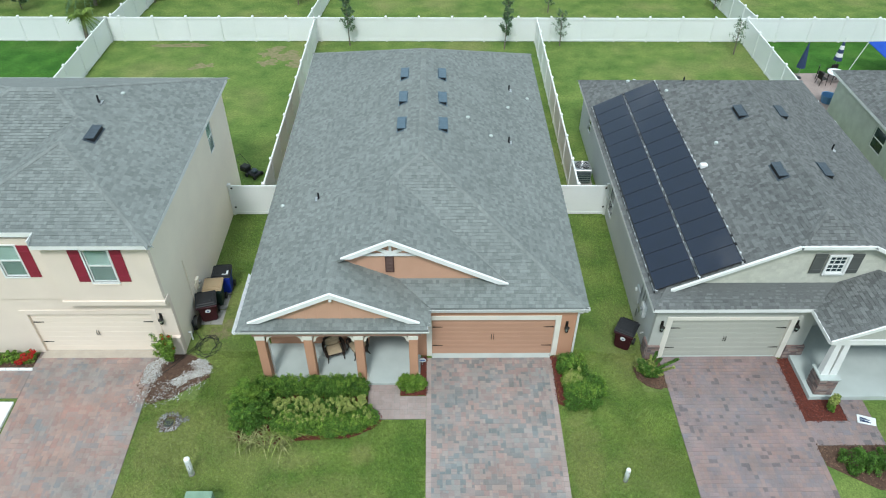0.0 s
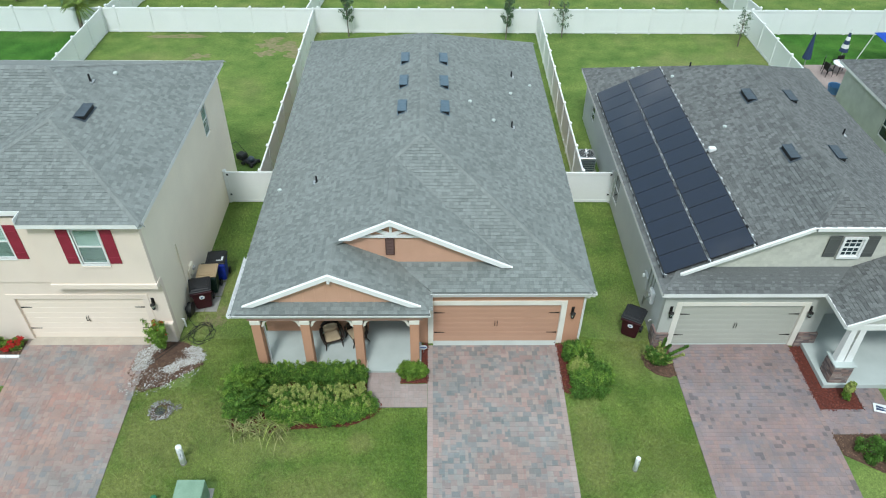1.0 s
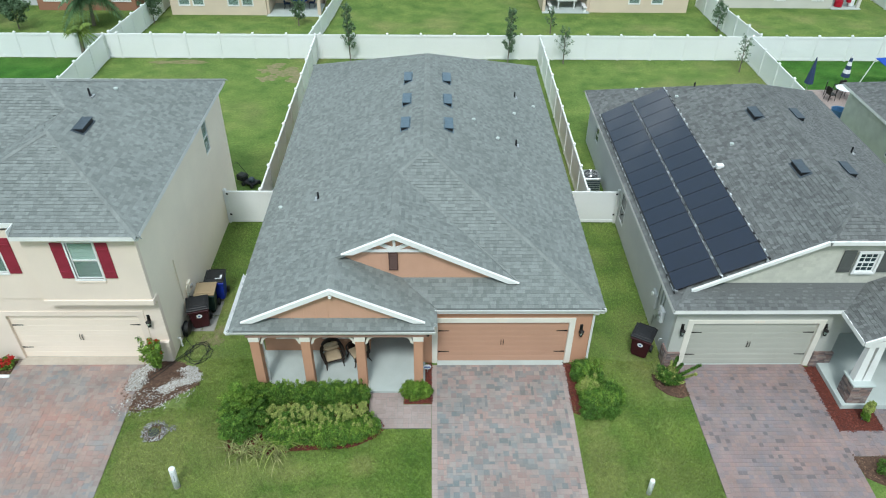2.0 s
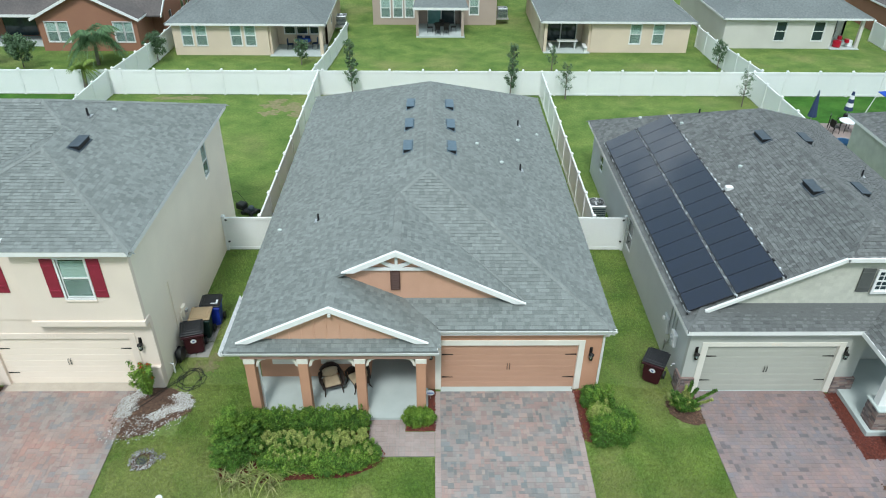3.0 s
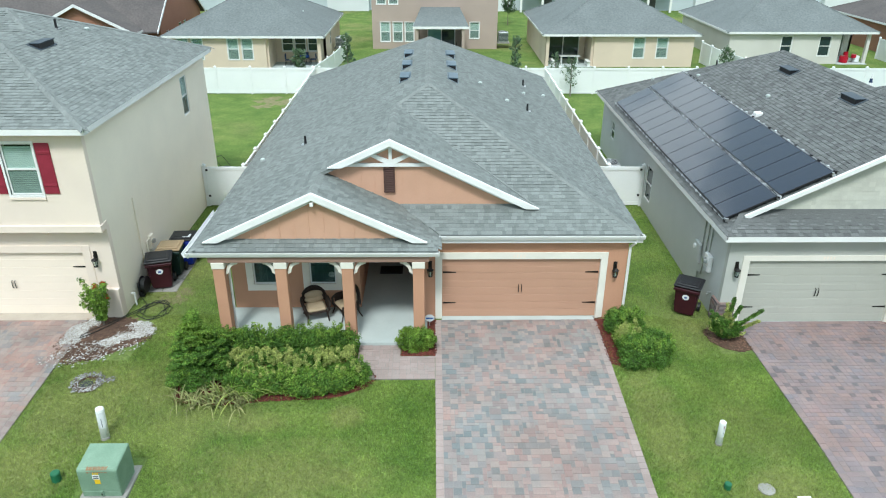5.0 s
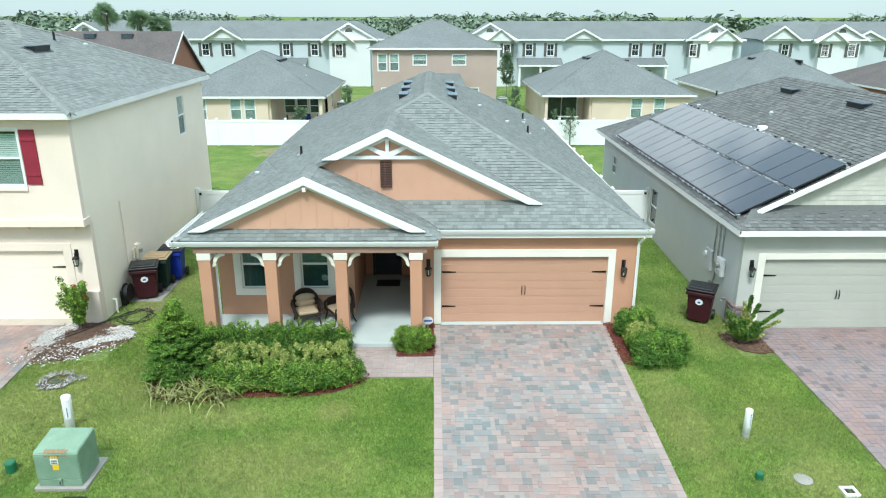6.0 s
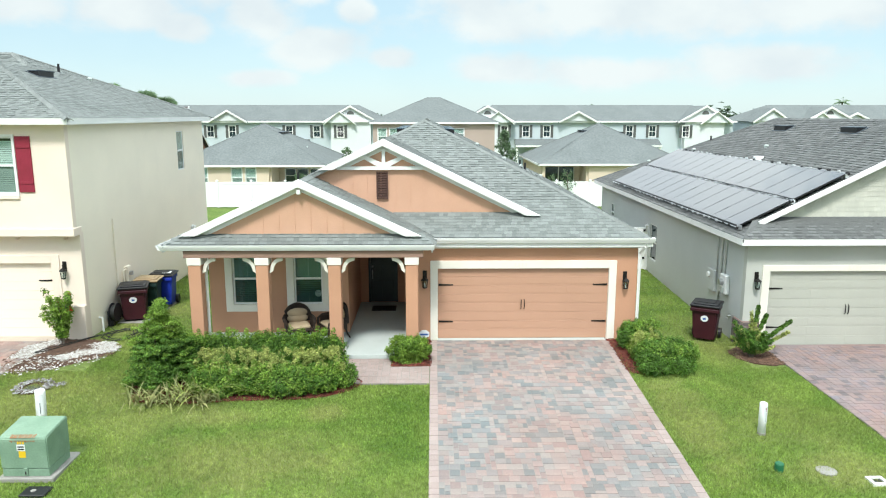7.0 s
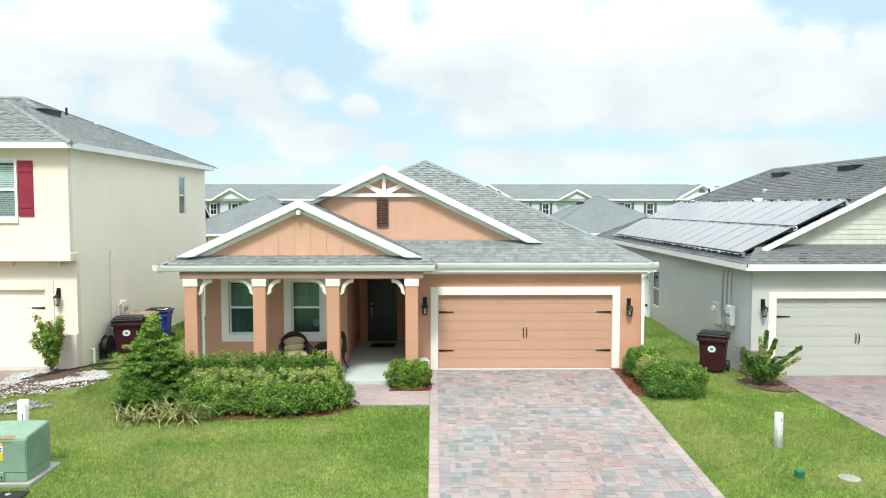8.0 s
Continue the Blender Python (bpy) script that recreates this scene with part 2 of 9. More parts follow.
BLACK = mat("black_plastic", (0.018, 0.018, 0.02), (0.012, 0.012, 0.014), scale=6, rough=0.45, fine=0.1)
IRON = mat("black_iron", (0.02, 0.018, 0.016), rough=0.5, metal=0.4, fine=0.1)
ALU = mat("bright_aluminium", (0.72, 0.74, 0.75), (0.6, 0.62, 0.64), scale=8, rough=0.4, metal=0.35, fine=0.08)
METAL = mat("galvanised_metal", (0.55, 0.56, 0.57), (0.42, 0.43, 0.44), scale=8, rough=0.35, metal=0.85, fine=0.08)
VENT_PALE = mat("pale_slate_vent_paint", (0.11, 0.16, 0.2), (0.085, 0.13, 0.165), scale=6, rough=0.3, metal=0.3, fine=0.1)
# darkened copy of BLIND: the dimness behind the porch panes is in its colour
BLIND_DARK = mat("shade_tinted_blind_slats", (0.23, 0.35, 0.36), rough=0.6, fine=0.05)
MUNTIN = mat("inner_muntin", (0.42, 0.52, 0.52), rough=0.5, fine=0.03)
VENT_PAINT = mat("slate_vent_paint", (0.07, 0.09, 0.11), (0.05, 0.065, 0.08), scale=6, rough=0.5, metal=0.3, fine=0.1)
MAROON = mat("maroon_plastic", (0.045, 0.007, 0.013), (0.032, 0.005, 0.01), scale=4, rough=0.5, fine=0.1)
GREEN_BIN = mat("dark_green_plastic", (0.012, 0.035, 0.03), rough=0.5, fine=0.1)
TAN_LID = mat("tan_plastic", (0.4, 0.29, 0.17), rough=0.6, fine=0.08)
BLUE_BIN = mat("blue_plastic", (0.015, 0.04, 0.42), rough=0.45, fine=0.08)
RED_SHUTTER = mat("crimson_shutter_paint", (0.26, 0.022, 0.045), (0.22, 0.018, 0.036), scale=3, rough=0.6, fine=0.08)
BROWN_VENT = mat("brown_louvre_paint", (0.09, 0.045, 0.035), rough=0.6, fine=0.08)
SHUTTER_GREY = mat("dark_grey_shutter_paint", (0.1, 0.105, 0.1), rough=0.6, fine=0.08)
BOX_GREEN = mat("faded_green_paint", (0.2, 0.3, 0.215), (0.15, 0.24, 0.168), scale=2.2, rough=0.6, grain=30, fine=0.1)
RUSTY = mat("rust_stain", (0.28, 0.12, 0.05), (0.2, 0.22, 0.15), scale=9, rough=0.9, fine=0.2)
YELLOW = mat("yellow_sticker", (0.75, 0.48, 0.02), rough=0.6, fine=0.03)
STICKER = mat("white_sticker", (0.75, 0.77, 0.78), rough=0.5, fine=0.03)
BLUE_MARK = mat("blue_sticker", (0.05, 0.12, 0.35), rough=0.5, fine=0.03)
GREEN_CAP = mat("green_cap_plastic", (0.02, 0.13, 0.06), rough=0.5, fine=0.08)
CONCRETE = mat("pale_concrete", (0.475, 0.52, 0.5), (0.425, 0.466, 0.448), scale=1.2, rough=0.85, grain=50, bump=0.1, fine=0.05)
SLAB = mat("grey_concrete", (0.3, 0.29, 0.265), (0.25, 0.24, 0.22), scale=2, rough=0.9, grain=50, bump=0.2, fine=0.1)
WICKER = mat("dark_wicker", (0.035, 0.022, 0.016), (0.022, 0.014, 0.01), scale=30, rough=0.6, grain=160, bump=0.6, fine=0.3)
CUSHION = mat("tan_cushion_cloth", (0.42, 0.33, 0.22), (0.37, 0.29, 0.19), scale=5, rough=0.95, grain=150, bump=0.2, fine=0.06)
DOOR_DARK = mat("dark_door_paint", (0.022, 0.03, 0.034), rough=0.35, fine=0.05)
MULCH = mat("red_mulch_soil", (0.14, 0.035, 0.022), (0.075, 0.022, 0.016), scale=14, rough=1, grain=60, bump=0.9, fine=0.4)
MULCH_BROWN = mat("brown_mulch_soil", (0.11, 0.065, 0.044), (0.065, 0.038, 0.026), scale=12, rough=1, grain=60, bump=0.9, fine=0.4)
CHIP = choice_mat("red_mulch_chips", [(0.16, 0.035, 0.022), (0.11, 0.028, 0.02), (0.2, 0.06, 0.04), (0.08, 0.025, 0.02)], island=True)
CHIP_BROWN = choice_mat("brown_mulch_chips", [(0.17, 0.1, 0.065), (0.12, 0.065, 0.045), (0.22, 0.13, 0.085), (0.09, 0.05, 0.035)], island=True)
PEBBLE = choice_mat("white_pebbles", [(0.6, 0.59, 0.56), (0.44, 0.42, 0.39), (0.68, 0.67, 0.65), (0.28, 0.24, 0.2)], island=True)
PEBBLE_GREY = choice_mat("grey_pebbles", [(0.34, 0.34, 0.33), (0.24, 0.23, 0.22), (0.45, 0.45, 0.44), (0.16, 0.14, 0.12)], island=True)
LEAF = mat("hedge_leaves", (0.23, 0.35, 0.05), (0.1, 0.205, 0.026), scale=3, rough=0.5, grain=20, island=0.6, fine=0.15)
LEAF_DEEP = mat("deep_green_leaves", (0.125, 0.245, 0.037), (0.055, 0.13, 0.018), scale=3, rough=0.5, grain=20, island=0.6, fine=0.15)
LEAF_YELLOW = mat("yellow_green_leaves", (0.385, 0.42, 0.125), (0.24, 0.305, 0.07), scale=4, rough=0.5, grain=20, island=0.45, fine=0.15)
LEAF_STRAP = mat("pale_strap_leaves", (0.38, 0.36, 0.165), (0.2, 0.25, 0.08), scale=4, rough=0.6, grain=20, island=0.4, fine=0.15)
LEAF_FAR = mat("far_tree_leaves", (0.15, 0.22, 0.12), (0.1, 0.165, 0.085), scale=0.6, rough=0.7, grain=8, island=0.45, fine=0.2)
# paler and greyer than nearer leaves: distance haze mixed into the base colour
LEAF_WOODS = mat("hazed_woodland_leaves", (0.17, 0.22, 0.16), (0.12, 0.17, 0.115), scale=0.1, rough=0.8, grain=2, island=0.35, fine=0.15)
# far palms only; the green is lightened and greyed to carry the haze
PALM = mat("hazed_palm_fronds", (0.24, 0.33, 0.19), (0.16, 0.25, 0.13), scale=1, rough=0.55, grain=8, island=0.35, fine=0.15)
PALM_DEEP = mat("deep_palm_fronds", (0.13, 0.22, 0.1), (0.08, 0.155, 0.065), scale=1, rough=0.5, grain=8, island=0.35, fine=0.15)
PALM_YELLOW = mat("yellowing_palm_fronds", (0.2, 0.27, 0.05), (0.12, 0.2, 0.035), scale=1, rough=0.55, grain=8, island=0.35, fine=0.15)
BARK = mat("grey_bark", (0.2, 0.17, 0.14), (0.13, 0.11, 0.09), scale=8, rough=0.95, grain=40, bump=0.5, fine=0.2)
FLOWER = mat("red_flower_petals", (0.55, 0.03, 0.02), (0.4, 0.02, 0.02), scale=9, rough=0.6, island=0.3, fine=0.1)
PAVER_COLOURS = [(0.31, 0.246, 0.23), (0.25, 0.238, 0.236), (0.322, 0.264, 0.247), (0.19, 0.198, 0.199), (0.302, 0.276, 0.258), (0.27, 0.217, 0.207), (0.262, 0.256, 0.25), (0.325, 0.28, 0.26), (0.28, 0.245, 0.232), (0.215, 0.219, 0.219)]
PAVER = choice_mat("paver_stone", PAVER_COLOURS, tints=((1.1, 0.95, 0.9), (0.9, 0.96, 0.97)))
PAVER_REST = choice_mat("paver_stone_rest", PAVER_COLOURS, island=True, tints=((1.1, 0.95, 0.9), (0.9, 0.96, 0.97)))
PINK_COLOURS = [(0.35, 0.273, 0.25), (0.332, 0.264, 0.241), (0.364, 0.291, 0.268), (0.341, 0.282, 0.259)]
PAVER_PINK = choice_mat("pink_paver_stone", PINK_COLOURS, island=True)
MAUVE_COLOURS = [(0.262, 0.2, 0.2), (0.218, 0.19, 0.206), (0.28, 0.214, 0.204), (0.24, 0.196, 0.204), (0.262, 0.206, 0.2), (0.225, 0.19, 0.198), (0.27, 0.203, 0.192), (0.238, 0.19, 0.19), (0.258, 0.208, 0.21), (0.165, 0.142, 0.15), (0.236, 0.192, 0.198), (0.255, 0.2, 0.196)]
PAVER_MAUVE = choice_mat("mauve_paver_stone", MAUVE_COLOURS, tints=((1.08, 0.98, 0.93), (0.97, 1.0, 1.0)))
PAVER_MAUVE_REST = choice_mat("mauve_paver_stone_rest", MAUVE_COLOURS, island=True, tints=((1.08, 0.98, 0.93), (0.97, 1.0, 1.0)))
WARM_COLOURS = [(0.318, 0.25, 0.222), (0.335, 0.275, 0.242), (0.3, 0.222, 0.2), (0.32, 0.257, 0.228), (0.262, 0.24, 0.232), (0.34, 0.278, 0.246), (0.288, 0.25, 0.232), (0.325, 0.238, 0.21)]
PAVER_WARM = choice_mat("warm_paver_stone", WARM_COLOURS, tints=((1.12, 0.93, 0.88), (0.86, 0.94, 0.98)))
PAVER_WARM_REST = choice_mat("warm_paver_stone_rest", WARM_COLOURS, island=True, tints=((1.12, 0.93, 0.88), (0.86, 0.94, 0.98)))
SAND = mat("joint_sand", (0.265, 0.24, 0.225), (0.235, 0.213, 0.2), scale=4, rough=1, grain=80, fine=0.2)
STONE = choice_mat("ledge_stone", [(0.2, 0.15, 0.14), (0.28, 0.19, 0.165), (0.33, 0.26, 0.23), (0.16, 0.13, 0.13), (0.25, 0.21, 0.2)], island=True)
TUB_BLUE = mat("pale_blue_plastic", (0.12, 0.26, 0.45), rough=0.5, fine=0.06)
CANVAS = mat("blue_canvas", (0.015, 0.07, 0.42), rough=0.8, fine=0.06)
NAVY = mat("navy_canvas", (0.03, 0.05, 0.11), rough=0.8, fine=0.06)
RED_DRUM = mat("red_lacquer", (0.4, 0.01, 0.03), rough=0.3, fine=0.04)
RUBBER = mat("black_rubber_hose", (0.02, 0.022, 0.02), rough=0.6, fine=0.1)


DRY_SPOTS = [(-9.9, 15.6, 2.2, 2.6), (-10.6, 13.2, 1.4, 1.8), (5.7, 14.8, 0.9, 2.6), (-4.2, 13.0, 2.6, 1.3), (-9.4, 21.3, 0.9, 1.6), (-5.5, 15.0, 1.5, 0.7), (7.9, 12.6, 1.2, 0.8), (-2.6, 15.2, 0.6, 0.5)]


def grass_mat(name, light, dark, middle, dry_colour, rough, bump, island):
    m = mat(name, light, dark, scale=0.75, rough=rough, grain=22, bump=bump, fine=0.3, third=middle, spec=0.12, island=island)
    n, l = m.node_tree.nodes, m.node_tree.links
    p = n["Principled BSDF"]
    base = p.inputs["Base Color"].links[0].from_socket
    co = n.new("ShaderNodeTexCoord")
    dry = n.new("ShaderNodeTexNoise")
    dry.inputs["Scale"].default_value, dry.inputs["Detail"].default_value = 0.16, 6
    l.new(co.outputs["Object"], dry.inputs["Vector"])
    mask = n.new("ShaderNodeValToRGB")
    mask.color_ramp.elements[0].position, mask.color_ramp.elements[1].position = 0.52, 0.8
    l.new(dry.outputs[0], mask.inputs[0])
    mix = n.new("ShaderNodeMix")
    mix.data_type = "RGBA"
    l.new(base, mix.inputs[6])
    mix.inputs[7].default_value = (*dry_colour, 1)
    # worn, drier turf along the pavers and round the utility covers
    worn = None
    for x, y, rx, ry in DRY_SPOTS:
        off, size, far = (n.new("ShaderNodeVectorMath") for _ in range(3))
        off.operation, size.operation, far.operation = "SUBTRACT", "MULTIPLY", "LENGTH"
        off.inputs[1].default_value, size.inputs[1].default_value = (x, y, 0), (1 / rx, 1 / ry, 0)
        l.new(co.outputs["Object"], off.inputs[0])
        l.new(off.outputs[0], size.inputs[0])
        l.new(size.outputs[0], far.inputs[0])
        if worn is None:
            worn = far.outputs["Value"]
        else:
            low = n.new("ShaderNodeMath")
            low.operation = "MINIMUM"
            l.new(worn, low.inputs[0])
            l.new(far.outputs["Value"], low.inputs[1])
            worn = low.outputs[0]
    frayed = n.new("ShaderNodeTexNoise")
    frayed.inputs["Scale"].default_value, frayed.inputs["Detail"].default_value, frayed.inputs["Roughness"].default_value = 1.6, 9, 0.7
    l.new(co.outputs["Object"], frayed.inputs["Vector"])
    fray = n.new("ShaderNodeMath")
    fray.operation, fray.inputs[1].default_value = "MULTIPLY_ADD", -2.2
    l.new(frayed.outputs[0], fray.inputs[0])
    l.new(worn, fray.inputs[2])
    thin = n.new("ShaderNodeMapRange")
    thin.inputs["From Min"].default_value, thin.inputs["From Max"].default_value = 0.1, -0.7
    thin.inputs["To Max"].default_value = 0.5
    l.new(fray.outputs[0], thin.inputs["Value"])
    both = n.new("ShaderNodeMath")
    both.operation = "MAXIMUM"
    l.new(mask.outputs[0], both.inputs[0])
    l.new(thin.outputs[0], both.inputs[1])
    l.new(both.outputs[0], mix.inputs[0])
    tuft = n.new("ShaderNodeTexNoise")
    tuft.inputs["Scale"].default_value, tuft.inputs["Detail"].default_value, tuft.inputs["Roughness"].default_value = 8.5, 8, 0.75
    l.new(co.outputs["Object"], tuft.inputs["Vector"])
    lift = n.new("ShaderNodeMapRange")
    lift.inputs["From Min"].default_value, lift.inputs["From Max"].default_value = 0.3, 0.7
    lift.inputs["To Min"].default_value, lift.inputs["To Max"].default_value = 0.58, 1.38
    l.new(tuft.outputs[0], lift.inputs["Value"])
    uneven = n.new("ShaderNodeVectorMath")
    uneven.operation = "SCALE"
    l.new(mix.outputs[2], uneven.inputs[0])
    l.new(lift.outputs[0], uneven.inputs["Scale"])
    l.new(uneven.outputs[0], p.inputs["Base Color"])
    return m


GRASS = grass_mat("lawn", (0.148, 0.2, 0.052), (0.082, 0.138, 0.032), (0.112, 0.168, 0.041), (0.215, 0.205, 0.085), 0.95, 0.8, 0.0)
BLADE = grass_mat("grass_blades", (0.285, 0.385, 0.09), (0.168, 0.28, 0.05), (0.225, 0.33, 0.07), (0.41, 0.41, 0.155), 0.6, 0.0, 0.45)
GRASS_DEEP = grass_mat("deep_green_lawn", (0.06, 0.145, 0.022), (0.03, 0.092, 0.013), (0.044, 0.12, 0.018), (0.085, 0.145, 0.032), 0.95, 0.8, 0.0)
BARE = mat("bare_soil", (0.23, 0.185, 0.11), (0.13, 0.15, 0.05), scale=3.5, rough=1, grain=25, bump=0.5, fine=0.3)


def let_light_through(m, share=0.36):
    """Leaves and vinyl boards are thin: part of the light passes through them."""
    n, l = m.node_tree.nodes, m.node_tree.links
    p, out = n["Principled BSDF"], n["Material Output"]
    t, mix = n.new("ShaderNodeBsdfTranslucent"), n.new("ShaderNodeMixShader")
    l.new(p.inputs["Base Color"].links[0].from_socket, t.inputs[0])
    mix.inputs[0].default_value = share
    l.new(p.outputs[0], mix.inputs[1])
    l.new(t.outputs[0], mix.inputs[2])
    l.new(mix.outputs[0], out.inputs[0])


for m in (LEAF, LEAF_DEEP, LEAF_YELLOW, LEAF_STRAP, LEAF_FAR, PALM, PALM_DEEP, PALM_YELLOW, BLADE, FLOWER):
    let_light_through(m)
let_light_through(VINYL, 0.22)

# ---- geometry helpers ----
ORIGIN = {}


def thing(name, at, label, category, group="", kind=""):
    """An empty at a thing's base; its parts are built in world metres."""
    ob = new(name)
    ob.location = at
    ob.empty_display_size = 0.2
    ORIGIN[ob.name] = Vector(at)
    return tagged(ob, label, category, group, kind)


def part(name, bm, material, parent, label="", smooth=False):
    at = ORIGIN[parent.name] if parent else Vector((0, 0, 0))
    bmesh.ops.recalc_face_normals(bm, faces=bm.faces)
    bmesh.ops.translate(bm, verts=bm.verts, vec=-at)
    me = bpy.data.meshes.new(name)
    bm.to_mesh(me)
    bm.free()
    me.materials.append(material)
    if smooth:
        me.polygons.foreach_set("use_smooth", [True] * len(me.polygons))
    ob = new(name, me)
    ob.parent = parent
    ORIGIN[ob.name] = at
    return tagged(ob, label)


def part_np(name, verts, faces, material, parent, label="", kind=""):
    """One mesh from numpy arrays of corners (world metres) and faces."""
    at = ORIGIN[parent.name] if parent else Vector((0, 0, 0))
    me = bpy.data.meshes.new(name)
    me.from_pydata((np.asarray(verts) - np.array(at)).tolist(), [], faces.tolist() if isinstance(faces, np.ndarray) else faces)
    me.materials.append(material)
    me.update()
    ob = new(name, me)
    ob.parent = parent
    ORIGIN[ob.name] = at
    return tagged(ob, label, kind=kind)


def box(bm, x0, x1, y0, y1, z0, z1, edge=0.0):
    vs = [bm.verts.new((x, y, z)) for z in (z0, z1) for y in (y0, y1) for x in (x0, x1)]
    fs = [bm.faces.new([vs[i] for i in f]) for f in ((0, 2, 3, 1), (4, 5, 7, 6), (0, 1, 5, 4), (2, 6, 7, 3), (0, 4, 6, 2), (1, 3, 7, 5))]
    if edge:
        es = list({e for f in fs for e in f.edges})
        bmesh.ops.bevel(bm, geom=es, offset=edge, segments=1, affect="EDGES")
    return bm


def cube(x0, x1, y0, y1, z0, z1, edge=0.0):
    return box(bmesh.new(), x0, x1, y0, y1, z0, z1, edge)


def prism(bm, pts, vec):
    """A flat polygon pushed along vec."""
    vec = Vector(vec)
    a = [bm.verts.new(p) for p in pts]
    b = [bm.verts.new(Vector(p) + vec) for p in pts]
    bm.faces.new(a)
    bm.faces.new(b[::-1])
    for i in range(len(pts)):
        j = (i + 1) % len(pts)
        bm.faces.new((a[i], b[i], b[j], a[j]))
    return bm


def tube(bm, pts, radius, sides=8, taper=1.0):
    """A round bar through points; taper: its end's share of the radius."""
    pts = [Vector(p) for p in pts]
    rings = []
    for i, p in enumerate(pts):
        d = (pts[min(i + 1, len(pts) - 1)] - pts[max(i - 1, 0)]).normalized()
        u = d.cross(Vector((0, 0, 1)) if abs(d.z) < 0.9 else Vector((1, 0, 0))).normalized()
        v = d.cross(u)
        r = radius * (1 + (taper - 1) * i / (len(pts) - 1))
        rings.append([bm.verts.new(p + r * (math.cos(a) * u + math.sin(a) * v)) for a in (2 * math.pi * k / sides for k in range(sides))])
    for a, b in zip(rings, rings[1:]):
        for k in range(sides):
            bm.faces.new((a[k], a[(k + 1) % sides], b[(k + 1) % sides], b[k]))
    bm.faces.new(rings[0][::-1])
    bm.faces.new(rings[-1])
    return bm


def lathe(bm, at, profile, sides=16, squash=1.0):
    """A turned body: profile of (radius, height)."""
    at = Vector(at)
    rings = [[bm.verts.new(at + Vector((r * math.cos(2 * math.pi * k / sides), squash * r * math.sin(2 * math.pi * k / sides), z))) for k in range(sides)] for r, z in profile]
    for a, b in zip(rings, rings[1:]):
        for k in range(sides):
            bm.faces.new((a[k], a[(k + 1) % sides], b[(k + 1) % sides], b[k]))
    bm.faces.new(rings[0][::-1])
    bm.faces.new(rings[-1])
    return bm


def ground(x, y):
    """The lie of the land: a fall to the street, a level terrace, a lower lot to the east, lower lots behind."""
    if y > 50.5:
        return 0.1 - 0.5 * min(1, (y - 50.5) / 9.5)
    z = 0.1 if y > 19.6 else 0.1 - 0.06 * (19.6 - max(y, 4))
    east = min(1.0, max(0.0, (x - 6.2) / 1.6)) * min(1.0, max(0.0, (30.0 - y) / 8.0))
    low = min(z, -0.16 - 0.0125 * max(0.0, 19.6 - y))
    return z + (low - z) * east


def wall_along_x(name, x0, x1, y, depth, z0, z1, holes, material, parent, label=""):
    """A wall whose face looks to -y at y, with openings (a0, a1, b0, b1) cut through it."""
    bm = bmesh.new()
    xs = sorted({x0, x1, *(h[0] for h in holes), *(h[1] for h in holes)})
    zs = sorted({z0, z1, *(h[2] for h in holes), *(h[3] for h in holes)})
    for a, b in zip(xs, xs[1:]):
        for c, d in zip(zs, zs[1:]):
            if not any(h[0] < (a + b) / 2 < h[1] and h[2] < (c + d) / 2 < h[3] for h in holes):
                box(bm, a, b, y, y + depth, c, d)
    clean(bm)
    return part(name, bm, material, parent, label)


def wall_along_y(name, y0, y1, x, depth, z0, z1, holes, material, parent, label=""):
    bm = bmesh.new()
    ys = sorted({y0, y1, *(h[0] for h in holes), *(h[1] for h in holes)})
    zs = sorted({z0, z1, *(h[2] for h in holes), *(h[3] for h in holes)})
    for a, b in zip(ys, ys[1:]):
        for c, d in zip(zs, zs[1:]):
            if not any(h[0] < (a + b) / 2 < h[1] and h[2] < (c + d) / 2 < h[3] for h in holes):
                box(bm, min(x, x + depth), max(x, x + depth), a, b, c, d)
    clean(bm)
    return part(name, bm, material, parent, label)


def clean(bm):
    """Welds neighbouring blocks and drops the faces between them."""
    bmesh.ops.remove_doubles(bm, verts=bm.verts, dist=1e-4)
    bm.verts.index_update()
    seen = {}
    for f in bm.faces:
        seen.setdefault(frozenset(v.index for v in f.verts), []).append(f)
    bmesh.ops.delete(bm, geom=[f for fs in seen.values() if len(fs) > 1 for f in fs], context="FACES_ONLY")


# ---- roofs: courses of shingle tabs on each slope ----
class Slope:
    """A roof plane: level lines run along `along`; z = z0 + rise * distance from the eave line in the direction `up` (plan)."""

    def __init__(self, eave, up, rise, z0, low, high, reach):
        self.eave, self.up, self.rise, self.z0 = Vector((*eave, 0)), Vector((*up, 0)), rise, z0
        self.along = Vector((-self.up.y, self.up.x, 0))
        self.low, self.high, self.reach = low, high, reach

    def at(self, u, d, lift=0.0):
        p = self.eave + self.along * u + self.up * d
        n = Vector((-self.up.x * self.rise, -self.up.y * self.rise, 1)).normalized()
        return Vector((p.x, p.y, self.z0 + self.rise * d)) + n * lift


